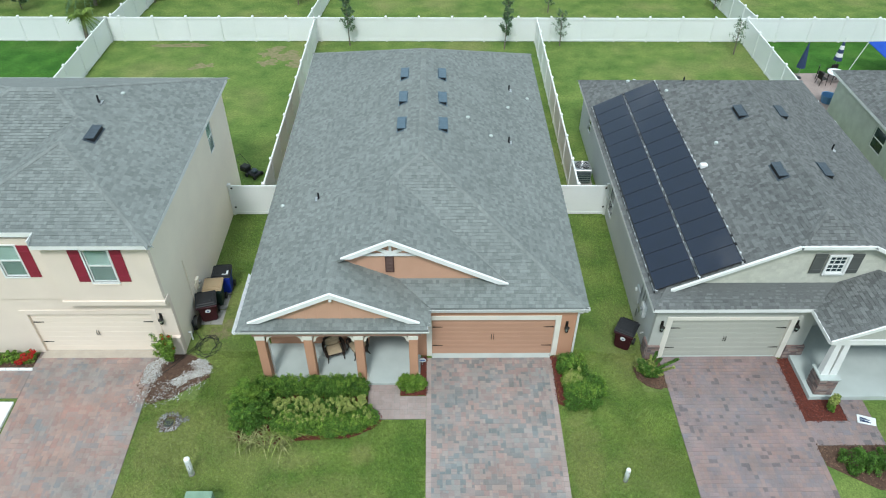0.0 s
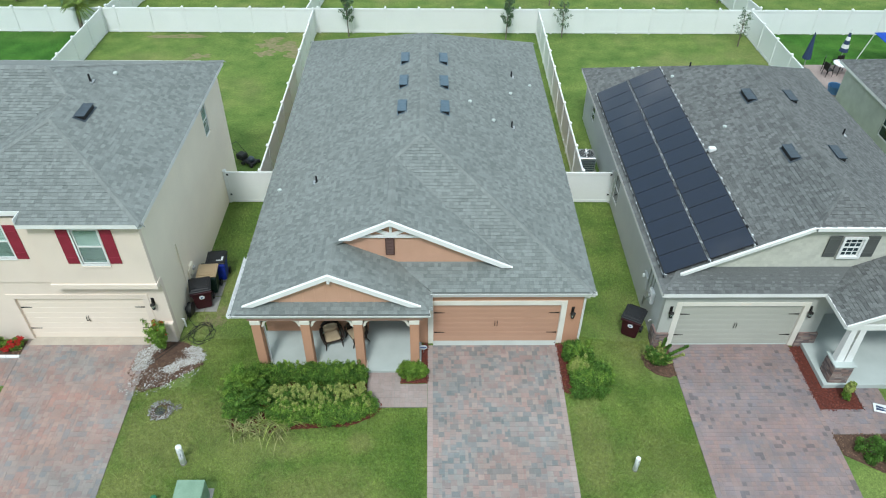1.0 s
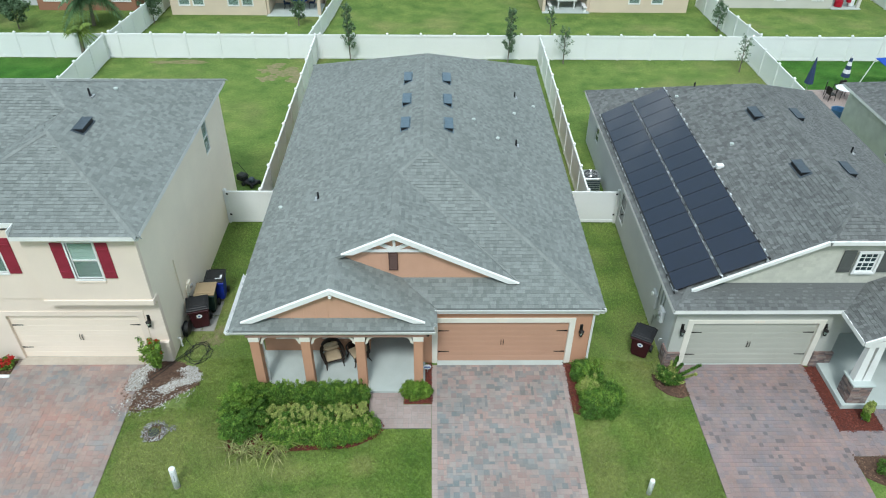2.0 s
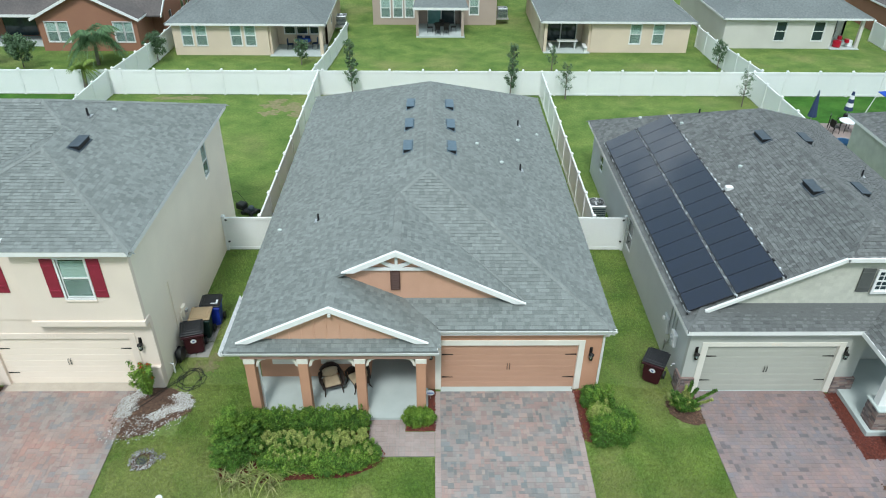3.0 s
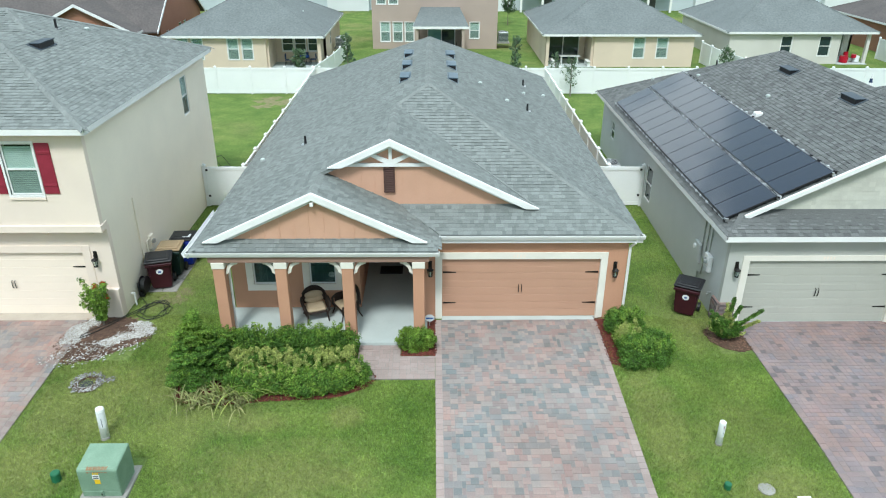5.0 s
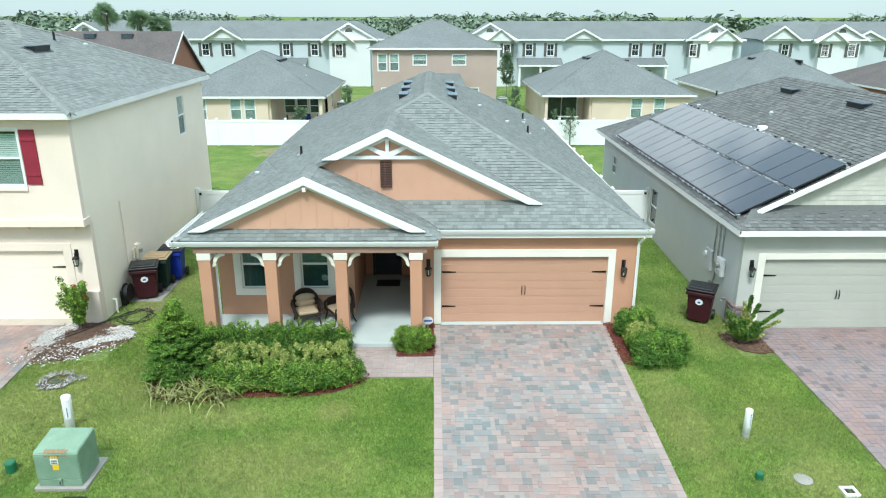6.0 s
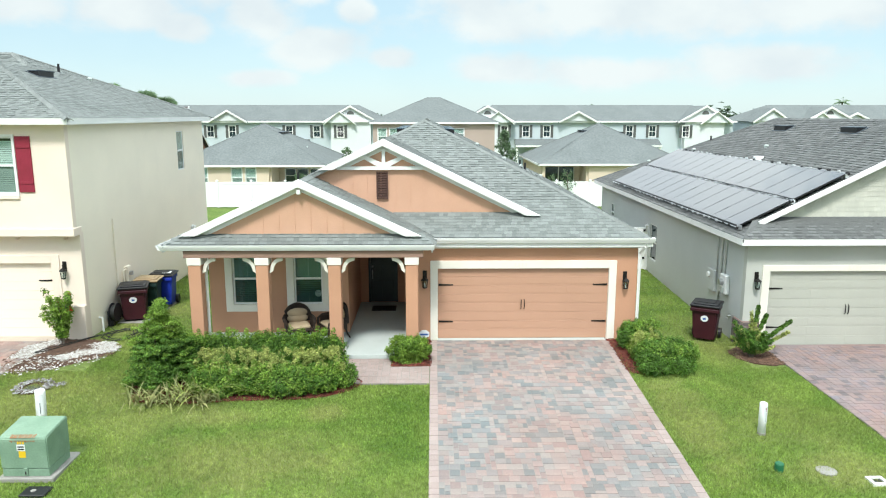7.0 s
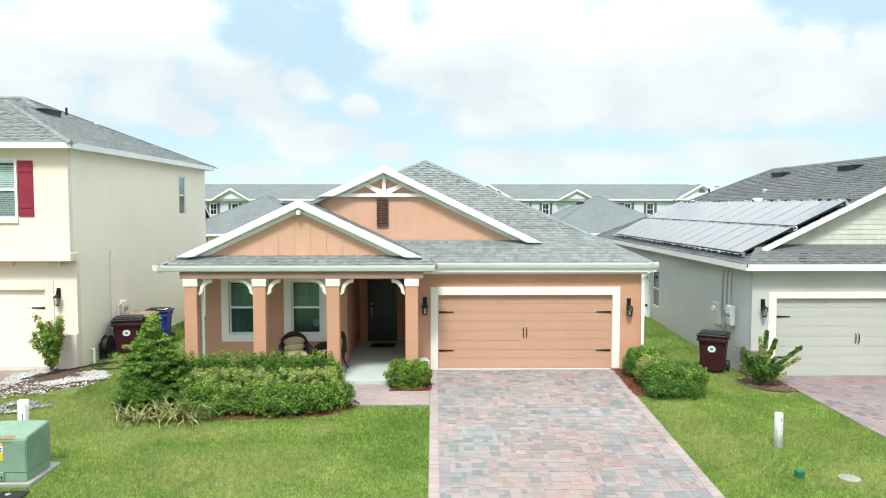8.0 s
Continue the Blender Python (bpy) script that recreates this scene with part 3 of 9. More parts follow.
def tabs(slope, parent, material, seed, start=0.0, step=0.145, lift=0.02):
    """All tabs of a slope in one mesh."""
    rng = np.random.RandomState(seed)
    run = step / math.hypot(1, slope.rise)
    verts, faces, d = [], [], start
    while d < slope.reach:
        lo, hi = slope.low(d + run / 2), slope.high(d + run / 2)
        u = lo
        proud = rng.rand() < 0.5
        top = min(d + run, slope.reach)
        while u < hi - 0.01:
            w = rng.choice((0.1, 0.14, 0.19, 0.24))
            e = min(hi, u + w)
            proud = not proud
            h = lift * (rng.choice((1.0, 1.3)) if proud else 0.55)
            k = len(verts)
            verts += [slope.at(u, d - 0.004), slope.at(e - 0.002, d - 0.004), slope.at(e - 0.002, d - 0.004, h), slope.at(u, d - 0.004, h), slope.at(e - 0.002, top, 0.003), slope.at(u, top, 0.003)]
            faces += [(k, k + 1, k + 2, k + 3), (k + 3, k + 2, k + 4, k + 5)]
            u = e
        d += run
    ob = part_np("shingles", verts, faces, material, parent, kind="stuff")
    return ob


def tab_pieces(slope, parent, material, courses, seed, step=0.145, lift=0.013):
    """The lowest courses as single shingles, on a few shared meshes."""
    rng = np.random.RandomState(seed)
    run = step / math.hypot(1, slope.rise)
    at = ORIGIN[parent.name]
    shapes = {}
    tilt = Matrix((slope.along, slope.up, (0, 0, 1))).transposed()
    for w in (0.13, 0.17, 0.23):
        for h in (lift * 0.6, lift, lift * 1.35):
            z = slope.rise * run
            pts = [(0, -0.006, 0), (w - 0.004, -0.006, 0), (w - 0.004, -0.006, h), (0, -0.006, h), (w - 0.004, run, z + 0.004), (0, run, z + 0.004), (0, run, z), (w - 0.004, run, z)]
            me = bpy.data.meshes.new("shingle")
            me.from_pydata([tuple(tilt @ Vector(p)) for p in pts], [], [(0, 1, 2, 3), (3, 2, 4, 5), (0, 3, 5, 6), (1, 7, 4, 2), (5, 4, 7, 6)])
            me.materials.append(material)
            shapes[w, h] = me
    keys = list(shapes)
    for c in range(courses):
        d = c * run
        u, hi = slope.low(d + run / 2), slope.high(d + run / 2)
        while u < hi - 0.1:
            w, h = keys[rng.randint(len(keys))]
            if u + w > hi:
                w = 0.13
            ob = new("shingle", shapes[w, h])
            ob.parent = parent
            ob.location = slope.at(u, d) - at
            u += w
    return courses * run


def caps(lines, parent, material, half=0.16, step=0.2):
    """Cap shingles along hips and ridges: (from, to, fall to one side, fall to the other)."""
    verts, faces = [], []
    for a, b, left, right in lines:
        a, b, left, right = Vector(a), Vector(b), Vector(left), Vector(right)
        n = max(1, int((b - a).length / step))
        for i in range(n):
            p, q = a.lerp(b, i / n), a.lerp(b, (i + 1.12) / n)
            up0, up1 = Vector((0, 0, 0.034)), Vector((0, 0, 0.026))
            k = len(verts)
            verts += [p + left * half + up0 * 0.7, p + up0 * 1.2, p + right * half + up0 * 0.7, q + right * half + up1 * 0.7, q + up1 * 1.2, q + left * half + up1 * 0.7, p + left * half, p + right * half, p]
            faces += [(k, k + 1, k + 4, k + 5), (k + 1, k + 2, k + 3, k + 4), (k + 6, k + 8, k + 1, k), (k + 8, k + 7, k + 2, k + 1)]
    return part_np("ridge_cap", verts, faces, material, parent, kind="stuff")


def deck(name, polys, material, parent, thick=0.1):
    """The boarded roof under the shingles: polygons with thickness."""
    bm = bmesh.new()
    prism(bm, polys[0], (0, 0, -thick))
    roof = part(name, bm, material, parent)
    for pts in polys[1:]:
        bm = bmesh.new()
        prism(bm, pts, (0, 0, -thick))
        part("roof_plane", bm, material, roof)
    return roof


def gutter(name, a, b, out, parent, material, deep=0.13):
    """An eave gutter from a to b, standing out in the direction out."""
    a, b, out = Vector(a), Vector(b), Vector(out)
    prof = [(0, 0), (0, -deep), (0.07, -deep), (0.11, -deep * 0.45), (0.125, -0.012), (0.125, 0.0), (0.11, 0.0), (0.1, -deep * 0.4), (0.06, -deep + 0.015), (0.012, -deep + 0.015), (0.012, 0)]
    bm = bmesh.new()
    ra = [bm.verts.new(a + out * o + Vector((0, 0, z))) for o, z in prof]
    rb = [bm.verts.new(b + out * o + Vector((0, 0, z))) for o, z in prof]
    for i in range(len(prof)):
        j = (i + 1) % len(prof)
        bm.faces.new((ra[i], rb[i], rb[j], ra[j]))
    bm.faces.new(ra[::-1])
    bm.faces.new(rb)
    return part(name, bm, material, parent)


def window(parent, x0, x1, y, z0, z1, trim=0.0, trim_mat=None, blind=True, bars=(0, 0), side=None, label="", slats=None):
    """A sash window in a wall that looks to -y (or to side = +1/-1 along x, where x0..x1 run along y and y is the wall's x)."""
    def put(bm, a0, a1, d0, d1, c0, c1):
        if side is None:
            return box(bm, a0, a1, y + d0, y + d1, c0, c1)
        e0, e1 = y - side * d0, y - side * d1
        return box(bm, min(e0, e1), max(e0, e1), a0, a1, c0, c1)
    w = 0.05
    zm = (z0 + z1) / 2
    fb = bmesh.new()
    for a0, a1, c0, c1 in ((x0, x0 + w, z0, z1), (x1 - w, x1, z0, z1), (x0 + w, x1 - w, z0, z0 + w), (x0 + w, x1 - w, z1 - w, z1), (x0 + w, x1 - w, zm - 0.03, zm + 0.03)):
        put(fb, a0, a1, 0.03, 0.066, c0, c1)
    ob = part("window", fb, WHITE, parent, label or "white sash window")
    if trim:
        tb = bmesh.new()
        for a0, a1, c0, c1 in ((x0 - trim, x0, z0 - trim, z1 + trim), (x1, x1 + trim, z0 - trim, z1 + trim), (x0, x1, z0 - trim, z0), (x0, x1, z1, z1 + trim)):
            put(tb, a0, a1, -0.035, 0.03, c0, c1)
        part("trim", tb, trim_mat or WHITE, ob)
    if bars != (0, 0):
        bb = bmesh.new()
        thin = 0.007 if slats else 0.012
        for i in range(1, bars[0]):
            a = x0 + (x1 - x0) * i / bars[0]
            put(bb, a - thin, a + thin, *(0.057, 0.064) if slats else (0.035, 0.06), z0 + w, z1 - w)
        for i in range(1, bars[1]):
            c = z0 + (z1 - z0) * i / bars[1]
            put(bb, x0 + w, x1 - w, 0.037, 0.058, c - 0.012, c + 0.012)
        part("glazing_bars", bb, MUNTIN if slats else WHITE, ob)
    for c0, c1 in ((z0 + w, zm - 0.03), (zm + 0.03, z1 - w)):
        part("pane", put(bmesh.new(), x0 + w, x1 - w, 0.05, 0.055, c0, c1), (GLASS_SCREEN if c0 < zm else GLASS) if blind else DARK_PANE, ob).visible_shadow = False
    if blind:
        sb = bmesh.new()
        n = int((z1 - z0 - 0.1) / 0.06)
        for i in range(n):
            c = z0 + w + 0.06 * i
            put(sb, x0 + w, x1 - w, 0.068, 0.076, c, c + 0.049)
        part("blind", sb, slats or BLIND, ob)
        part("room_backing", put(bmesh.new(), x0 - 0.02, x1 + 0.02, 0.3, 0.32, z0 - 0.02, z1 + 0.02), ROOM, ob)
    return ob


def garage_door(parent, x0, x1, y, z0, z1, material, trim_mat, head=0.2, jamb=0.2, panels=True):
    """A four-section garage door with strap hinges and handles, and its casing; the wall's face is at y."""
    yd = y + 0.09
    door = part("garage_door", cube(x0, x1, yd + 0.02, yd + 0.06, z0, z1), material, parent)
    h = (z1 - z0) / 4
    for i in range(4):
        bm = bmesh.new()
        a, b = z0 + h * i + 0.002, z0 + h * (i + 1) - 0.002
        m = (a + b) / 2
        for c, d in ((a, m - 0.0015), (m + 0.0015, b)):
            box(bm, x0, x1, yd, yd + 0.022, c, d, 0.005)
            n = 4 if panels else 0
            for k in range(n):
                u0 = x0 + 0.12 + (x1 - x0 - 0.12) * k / n
                u1 = u0 + (x1 - x0) / n - 0.18
                box(bm, u0, u1, yd - 0.004, yd, c + 0.05, d - 0.05, 0.0035)
        part("section", bm, material, door)
    for side in (0, 1):
        for zz in (z0 + h * 0.97, z0 + h * 3.05):
            bm = bmesh.new()
            a, b = (x0 + 0.03, x0 + 0.43) if side == 0 else (x1 - 0.43, x1 - 0.03)
            tip = b if side == 0 else a
            prism(bm, [(a if side == 0 else b, yd - 0.012, zz - 0.03), (tip, yd - 0.012, zz - 0.012), (tip, yd - 0.012, zz + 0.012), (a if side == 0 else b, yd - 0.012, zz + 0.03)], (0, -0.01, 0))
            lathe(bm, (tip, yd - 0.018, zz - 0.02), [(0.012, 0), (0.025, 0.02), (0.012, 0.04)], 8, 0.4)
            part("strap_hinge", bm, IRON, door, "black iron strap hinge")
    xc = (x0 + x1) / 2
    for s in (-1, 1):
        bm = bmesh.new()
        zz = z0 + (z1 - z0) * 0.42
        tube(bm, [(xc + s * 0.045, yd - 0.005, zz), (xc + s * 0.045, yd - 0.05, zz + 0.03), (xc + s * 0.05, yd - 0.055, zz + 0.14), (xc + s * 0.045, yd - 0.05, zz + 0.25), (xc + s * 0.045, yd - 0.005, zz + 0.28)], 0.013, 6)
        part("handle", bm, IRON, door, "black iron pull handle")
    bm = bmesh.new()
    box(bm, x0 - jamb, x0 + 0.006, y - 0.03, y + 0.12, z0 - 0.06, z1 + head, 0.006)
    box(bm, x1 - 0.006, x1 + jamb, y - 0.03, y + 0.12, z0 - 0.06, z1 + head, 0.006)
    box(bm, x0 + 0.006, x1 - 0.006, y - 0.028, y + 0.12, z1 - 0.006, z1 + head, 0.006)
    part("door_casing", bm, trim_mat, parent, "white painted casing")
    part("door_sill", cube(x0, x1, y - 0.16, y + 0.14, z0 - 0.08, z0 - 0.004, 0.008), CONCRETE, parent)


def bars_sign(x, y, z, width, parent):
    """Small plain bars in place of a number."""
    for i in range(4):
        a = x - width / 2 + width * i / 4
        part("number_bar", cube(a, a + width * 0.1, y - 0.004, y, z - 0.05, z + 0.05), CREAM_DOOR, parent)


def wall_lamp(x, y, z, label="black iron coach lamp with clear glass"):
    """A coach lamp on a wall that looks to -y; z is its top."""
    lamp = thing("wall_lamp", (x, y, z - 0.5), label, "lamp", "coach lamps by the garage doors")
    part("back_plate", cube(x - 0.06, x + 0.06, y - 0.025, y, z - 0.3, z, 0.012), IRON, lamp)
    bm = bmesh.new()
    tube(bm, [(x, y - 0.02, z - 0.06), (x, y - 0.08, z - 0.03), (x, y - 0.13, z - 0.09), (x, y - 0.13, z - 0.18)], 0.014, 6)
    part("bracket", bm, IRON, lamp)
    bm = bmesh.new()
    lathe(bm, (x, y - 0.13, z), [(0.02, -0.17), (0.05, -0.2), (0.11, -0.25), (0.115, -0.265), (0.09, -0.265)], 6)
    part("hood", bm, IRON, lamp)
    bm = bmesh.new()
    lathe(bm, (x, y - 0.13, z), [(0.085, -0.266), (0.06, -0.47)], 6)
    part("lantern_glass", bm, GLASS, lamp, "clear glass")
    bm = bmesh.new()
    for k in range(6):
        a = 2 * math.pi * k / 6
        tube(bm, [(x + 0.089 * math.cos(a), y - 0.13 + 0.089 * math.sin(a), z - 0.264), (x + 0.063 * math.cos(a), y - 0.13 + 0.063 * math.sin(a), z - 0.472)], 0.008, 4)
    lathe(bm, (x, y - 0.13, z), [(0.065, -0.472), (0.07, -0.49), (0.02, -0.51)], 6)
    part("cage", bm, IRON, lamp)
    part("candle", lathe(bmesh.new(), (x, y - 0.13, z), [(0.015, -0.46), (0.015, -0.36), (0.006, -0.33)], 8), WHITE, lamp)
    return lamp


def leaves(name, blobs, count, size, material, parent, seed, flat=0.35, label="", shell=0.45):
    """A crown of small bent leaves over ellipsoids ((centre), (radii)); uneven, with gaps."""
    rng = np.random.RandomState(seed)
    vol = np.array([r[0] * r[1] + r[1] * r[2] + r[0] * r[2] for _, r in blobs])
    pick = rng.choice(len(blobs), count, p=vol / vol.sum())
    c = np.array([b[0] for b in blobs])[pick]
    r = np.array([b[1] for b in blobs])[pick]
    d = rng.normal(size=(count, 3))
    d /= np.linalg.norm(d, axis=1)[:, None]
    rad = 1 - shell * rng.rand(count) ** 1.6
    lump = 1 + 0.13 * np.sin(d[:, 0] * 7 + pick * 2.1 + seed) * np.cos(d[:, 2] * 6 + pick) + 0.07 * np.sin(d[:, 1] * 13 + seed)
    p = c + r * d * (rad * lump)[:, None]
    nrm = d + rng.normal(size=(count, 3)) * 0.55 + np.array((0, 0, flat))
    nrm /= np.linalg.norm(nrm, axis=1)[:, None]
    t = np.cross(nrm, rng.normal(size=(count, 3)))
    t /= np.linalg.norm(t, axis=1)[:, None] + 1e-9
    b = np.cross(nrm, t)
    s = (size * (0.6 + 0.8 * rng.rand(count)))[:, None]
    tip, base = p + t * s, p - t * s
    l_, r_ = p + b * s * 0.5 + nrm * s * 0.18, p - b * s * 0.5 + nrm * s * 0.18
    verts = np.stack([base, r_, tip, l_], 1).reshape(-1, 3)
    faces = np.arange(count * 4).reshape(-1, 4)
    faces = np.concatenate([faces[:, (0, 1, 2)], faces[:, (0, 2, 3)]])
    return part_np(name, verts, faces, material, parent, label)


def scatter(name, inside, bounds, count, size, material, parent, seed, high=0.5, label=""):
    """Loose chips or pebbles lying on the ground where inside(x, y) holds."""
    rng = np.random.RandomState(seed)
    verts, faces = [], []
    x0, x1, y0, y1 = bounds
    while count:
        x, y = rng.uniform(x0, x1), rng.uniform(y0, y1)
        count -= 1
        if not inside(x, y):
            continue
        s, a = size * rng.uniform(0.5, 1.4), rng.uniform(0, 6.28)
        z = ground(x, y) + 0.02
        ca, sa, k = math.cos(a), math.sin(a), len(verts)
        for u, v, w in ((-1, -0.5, 0), (1, -0.6, 0), (0.9, 0.5, 0), (-0.8, 0.6, 0), (-0.4, -0.2, 1), (0.5, 0.1, 0.9)):
            verts.append((x + s * (u * ca - v * sa), y + s * (u * sa + v * ca), z + s * w * high))
        faces += [(k, k + 1, k + 5, k + 4), (k + 1, k + 2, k + 5), (k + 2, k + 3, k + 4, k + 5), (k + 3, k, k + 4)]
    me = bpy.data.meshes.new(name)
    at = ORIGIN[parent.name] if parent else Vector((0, 0, 0))
    me.from_pydata([tuple(Vector(v) - at) for v in verts], [], faces)
    me.materials.append(material)
    ob = new(name, me)
    ob.parent = parent
    ORIGIN[ob.name] = at
    return tagged(ob, label, kind="stuff")

# ---- ground ----
def build_ground():
    bm = bmesh.new()
    xs = sorted([-900, -300, -120, -60, 6.2, 6.6, 7.0, 7.4, 7.8] + list(range(-40, 46, 2)) + [60, 120, 300, 900])
    ys = [-300, -60, -10, 4] + list(range(6, 19)) + [19.6] + list(range(22, 50, 4)) + [50.5, 53, 56, 60, 70, 80, 100, 140, 200, 400, 1500]
    grid = [[bm.verts.new((x, y, ground(x, y) + (0.02 * noise.noise((x * 0.3, y * 0.3, 0)) if -30 < x < 30 and 8 < y < 19 else 0))) for x in xs] for y in ys]
    for a, b in zip(grid, grid[1:]):
        for i in range(len(xs) - 1):
            bm.faces.new((a[i], a[i + 1], b[i + 1], b[i]))
    ob = part("ground", bm, GRASS, None, smooth=True)
    tagged(ob, "mown green lawn with dry yellowish patches", "lawn", kind="structure")


build_ground()
for x0, x1, y0, y1 in ((23.2, 44.0, 40.3, 50.2), (-46.0, -23.85, 32.0, 50.2)):
    bm = bmesh.new()
    prism(bm, [(x0, y0, 0.095), (x1, y0, 0.095), (x1, y1, 0.095), (x0, y1, 0.095)], (0, 0, 0.016))
    tagged(part("lawn", bm, GRASS_DEEP, None), "deep green well-watered back lawn", "lawn", kind="structure")


# ---- the peach house ----
EL, ER, EZL, EZR = -7.42, 6.15, 3.17, 3.14
RIDGE_X, RIDGE_Z, RF, RB = -0.45, 6.446, 25.6, 35.5
SL, SR, SF, SU = 0.47, 0.501, 0.525, 0.486
FRONT, BACK, PORCH = 19.3, 41.8, 18.29
EAVE_Y, SKIRT_Z = 19.46, 3.24
UX, UZ = -1.6, 5.905
PX, PZ = -3.74, 4.90
RAKE_P, RAKE_U = 18.5, 20.3


def lz(x):
    return EZL + SL * (x - EL)


def fz(y):
    return EZR + SF * (y - FRONT)


def peach_roof(house):
    lft = [(EL, PORCH), (EL + 0.35, RAKE_P), (PX, RAKE_P), (PX, RAKE_U), (UX, RAKE_U), (UX, 24.57), (RIDGE_X, RF), (RIDGE_X, RB), (EL, BACK)]
    polys = [[(x, y, lz(x) - 0.004) for x, y in lft]]
    off = EAVE_Y - FRONT
    hip = (ER - off * (ER - RIDGE_X) / (RF - FRONT), EAVE_Y, fz(EAVE_Y))
    polys.append([(ER, EAVE_Y, EZR), (ER, BACK, EZR), (RIDGE_X, RB, RIDGE_Z), (RIDGE_X, RF, RIDGE_Z), hip])
    polys.append([(ER, BACK, EZR), (EL, BACK, EZL), (RIDGE_X, RB, RIDGE_Z)])
    polys.append([(-0.08, EAVE_Y, fz(EAVE_Y)), hip, (RIDGE_X, RF, RIDGE_Z), (UX, 24.57, fz(24.57)), (3.0, 20.37, fz(20.37)), (-1.28, 20.45, fz(20.45))])
    polys.append([(UX, RAKE_U, UZ - 0.012), (3.05, RAKE_U, UZ - SU * 4.65 - 0.012), (3.0, 20.37, UZ - SU * 4.6 - 0.012), (UX, 24.57, UZ - 0.012)])
    polys.append([(-1.35, 20.36, fz(20.36)), (2.8, 20.36, fz(20.36)), (2.8, 20.66, fz(20.66)), (-1.35, 20.66, fz(20.66))])
    polys.append([(PX, RAKE_P, PZ), (-0.2, RAKE_P, PZ - SL * 3.54), (-0.06, 19.36, PZ - SL * 3.68), (-1.28, 20.66, PZ - SL * 2.46), (PX, 20.66, PZ)])
    polys.append([(EL, PORCH, SKIRT_Z), (-0.14, PORCH, SKIRT_Z), (-0.45, 18.72, 3.47), (EL + 0.5, 18.72, 3.47)])
    roof = deck("roof", polys, SHINGLE_CAP, house)
    tagged(roof, "grey asphalt shingle roof")
    k = (RB - RF)

    def l_low(d):
        x = EL + d
        if x < PX:
            return -(18.25 if x < EL + 0.3 else RAKE_P)
        if x < UX:
            return -RAKE_U
        return -(24.57 + (x - UX) * (RF - 24.57) / (RIDGE_X - UX))

    def back_l(d):
        return -(BACK + d * (RB - BACK) / (RIDGE_X - EL))
    # the left slope: level lines run along y
    tabs(Slope((EL, 0), (1, 0), SL, EZL, lambda d: -l_low(d), lambda d: -back_l(d), RIDGE_X - EL), roof, SHINGLE, 1)
    tabs(Slope((ER, 0), (-1, 0), SR, EZR, lambda d: -(BACK + d * (RB - BACK) / (ER - RIDGE_X)), lambda d: -max(EAVE_Y, FRONT + d * (RF - FRONT) / (ER - RIDGE_X)), ER - RIDGE_X), roof, SHINGLE, 2)
    tabs(Slope((0, BACK), (0, -1), 0.523, EZR, lambda d: EL + d * 1.106, lambda d: ER - d * 1.047, BACK - RB), roof, SHINGLE, 3)

    def f_low(d):
        y = EAVE_Y + d
        if y < 20.45:
            return 0.06 + (y - 19.42) * 1.18
        if y < 24.57:
            return -(UX + (UZ - fz(y)) / SU)
        return -(UX + (y - 24.57) * (RIDGE_X - UX) / (RF - 24.57))
    # up = +y, along = -x
    front = Slope((0, EAVE_Y), (0, 1), SF, fz(EAVE_Y), lambda d: -(ER - (d + off) * (ER - RIDGE_X) / (RF - FRONT)), f_low, RF - EAVE_Y)
    done = tab_pieces(front, roof, SHINGLE_PIECE, 12, 5)
    tabs(front, roof, SHINGLE, 4, start=done)
    # right flank of the upper gable: up = -x, along = -y ... from the valley to the ridge
    ux0 = 3.05

    def u_back(d):
        x = ux0 - d
        z = UZ - SU * (x - UX)
        return FRONT + (z - EZR) / SF
    tabs(Slope((ux0, 0), (-1, 0), SU, UZ - SU * (ux0 - UX), lambda d: -u_back(d), lambda d: -RAKE_U, ux0 - UX), roof, SHINGLE, 6)
    px0 = -0.06

    def p_back(d):
        x = px0 - d
        return 19.42 + (px0 - x) * 0.85 if x > -1.28 else 20.56
    tabs(Slope((px0, 0), (-1, 0), SL, PZ - SL * (px0 - PX), lambda d: -p_back(d), lambda d: -RAKE_P, px0 - PX), roof, SHINGLE, 7)
    tabs(Slope((0, PORCH), (0, 1), 0.535, SKIRT_Z, lambda d: -(-0.14 - d * 0.7), lambda d: -(EL + d * 1.1), 0.43), roof, SHINGLE, 8)
    sl, sr, sf = Vector((-1, 0, -SL)).normalized(), Vector((1, 0, -SR)).normalized(), Vector((0, -1, -SF)).normalized()
    sb = Vector((0, 1, -0.523)).normalized()
    su = Vector((1, 0, -SU)).normalized()
    caps([((RIDGE_X, RF, RIDGE_Z), (RIDGE_X, RB, RIDGE_Z), sl, sr), (hip, (RIDGE_X, RF, RIDGE_Z), sf, sr), ((UX, 24.57, UZ), (RIDGE_X, RF, RIDGE_Z), sl, sf),
          ((EL, BACK, EZL), (RIDGE_X, RB, RIDGE_Z), sl, sb), ((ER, BACK, EZR), (RIDGE_X, RB, RIDGE_Z), sr, sb), ((UX, RAKE_U, UZ), (UX, 24.57, UZ), sl, su),
          ((PX, RAKE_P, PZ), (PX, RAKE_U, PZ), sl, Vector((1, 0, -SL)).normalized()), ((EL + 0.1, PORCH, SKIRT_Z), (EL + 0.45, 18.6, 3.39), sl, sf)], roof, SHINGLE_CAP)
    # the dark metal of the valley
    bm = bmesh.new()
    a, b = Vector((3.0, 20.37, fz(20.37) + 0.02)), Vector((UX, 24.57, UZ + 0.02))
    prism(bm, [a + Vector((0.03, 0.03, 0)), b + Vector((0.03, 0.03, 0)), b - Vector((0.03, 0.03, 0)), a - Vector((0.03, 0.03, 0))], (0, 0, -0.02))
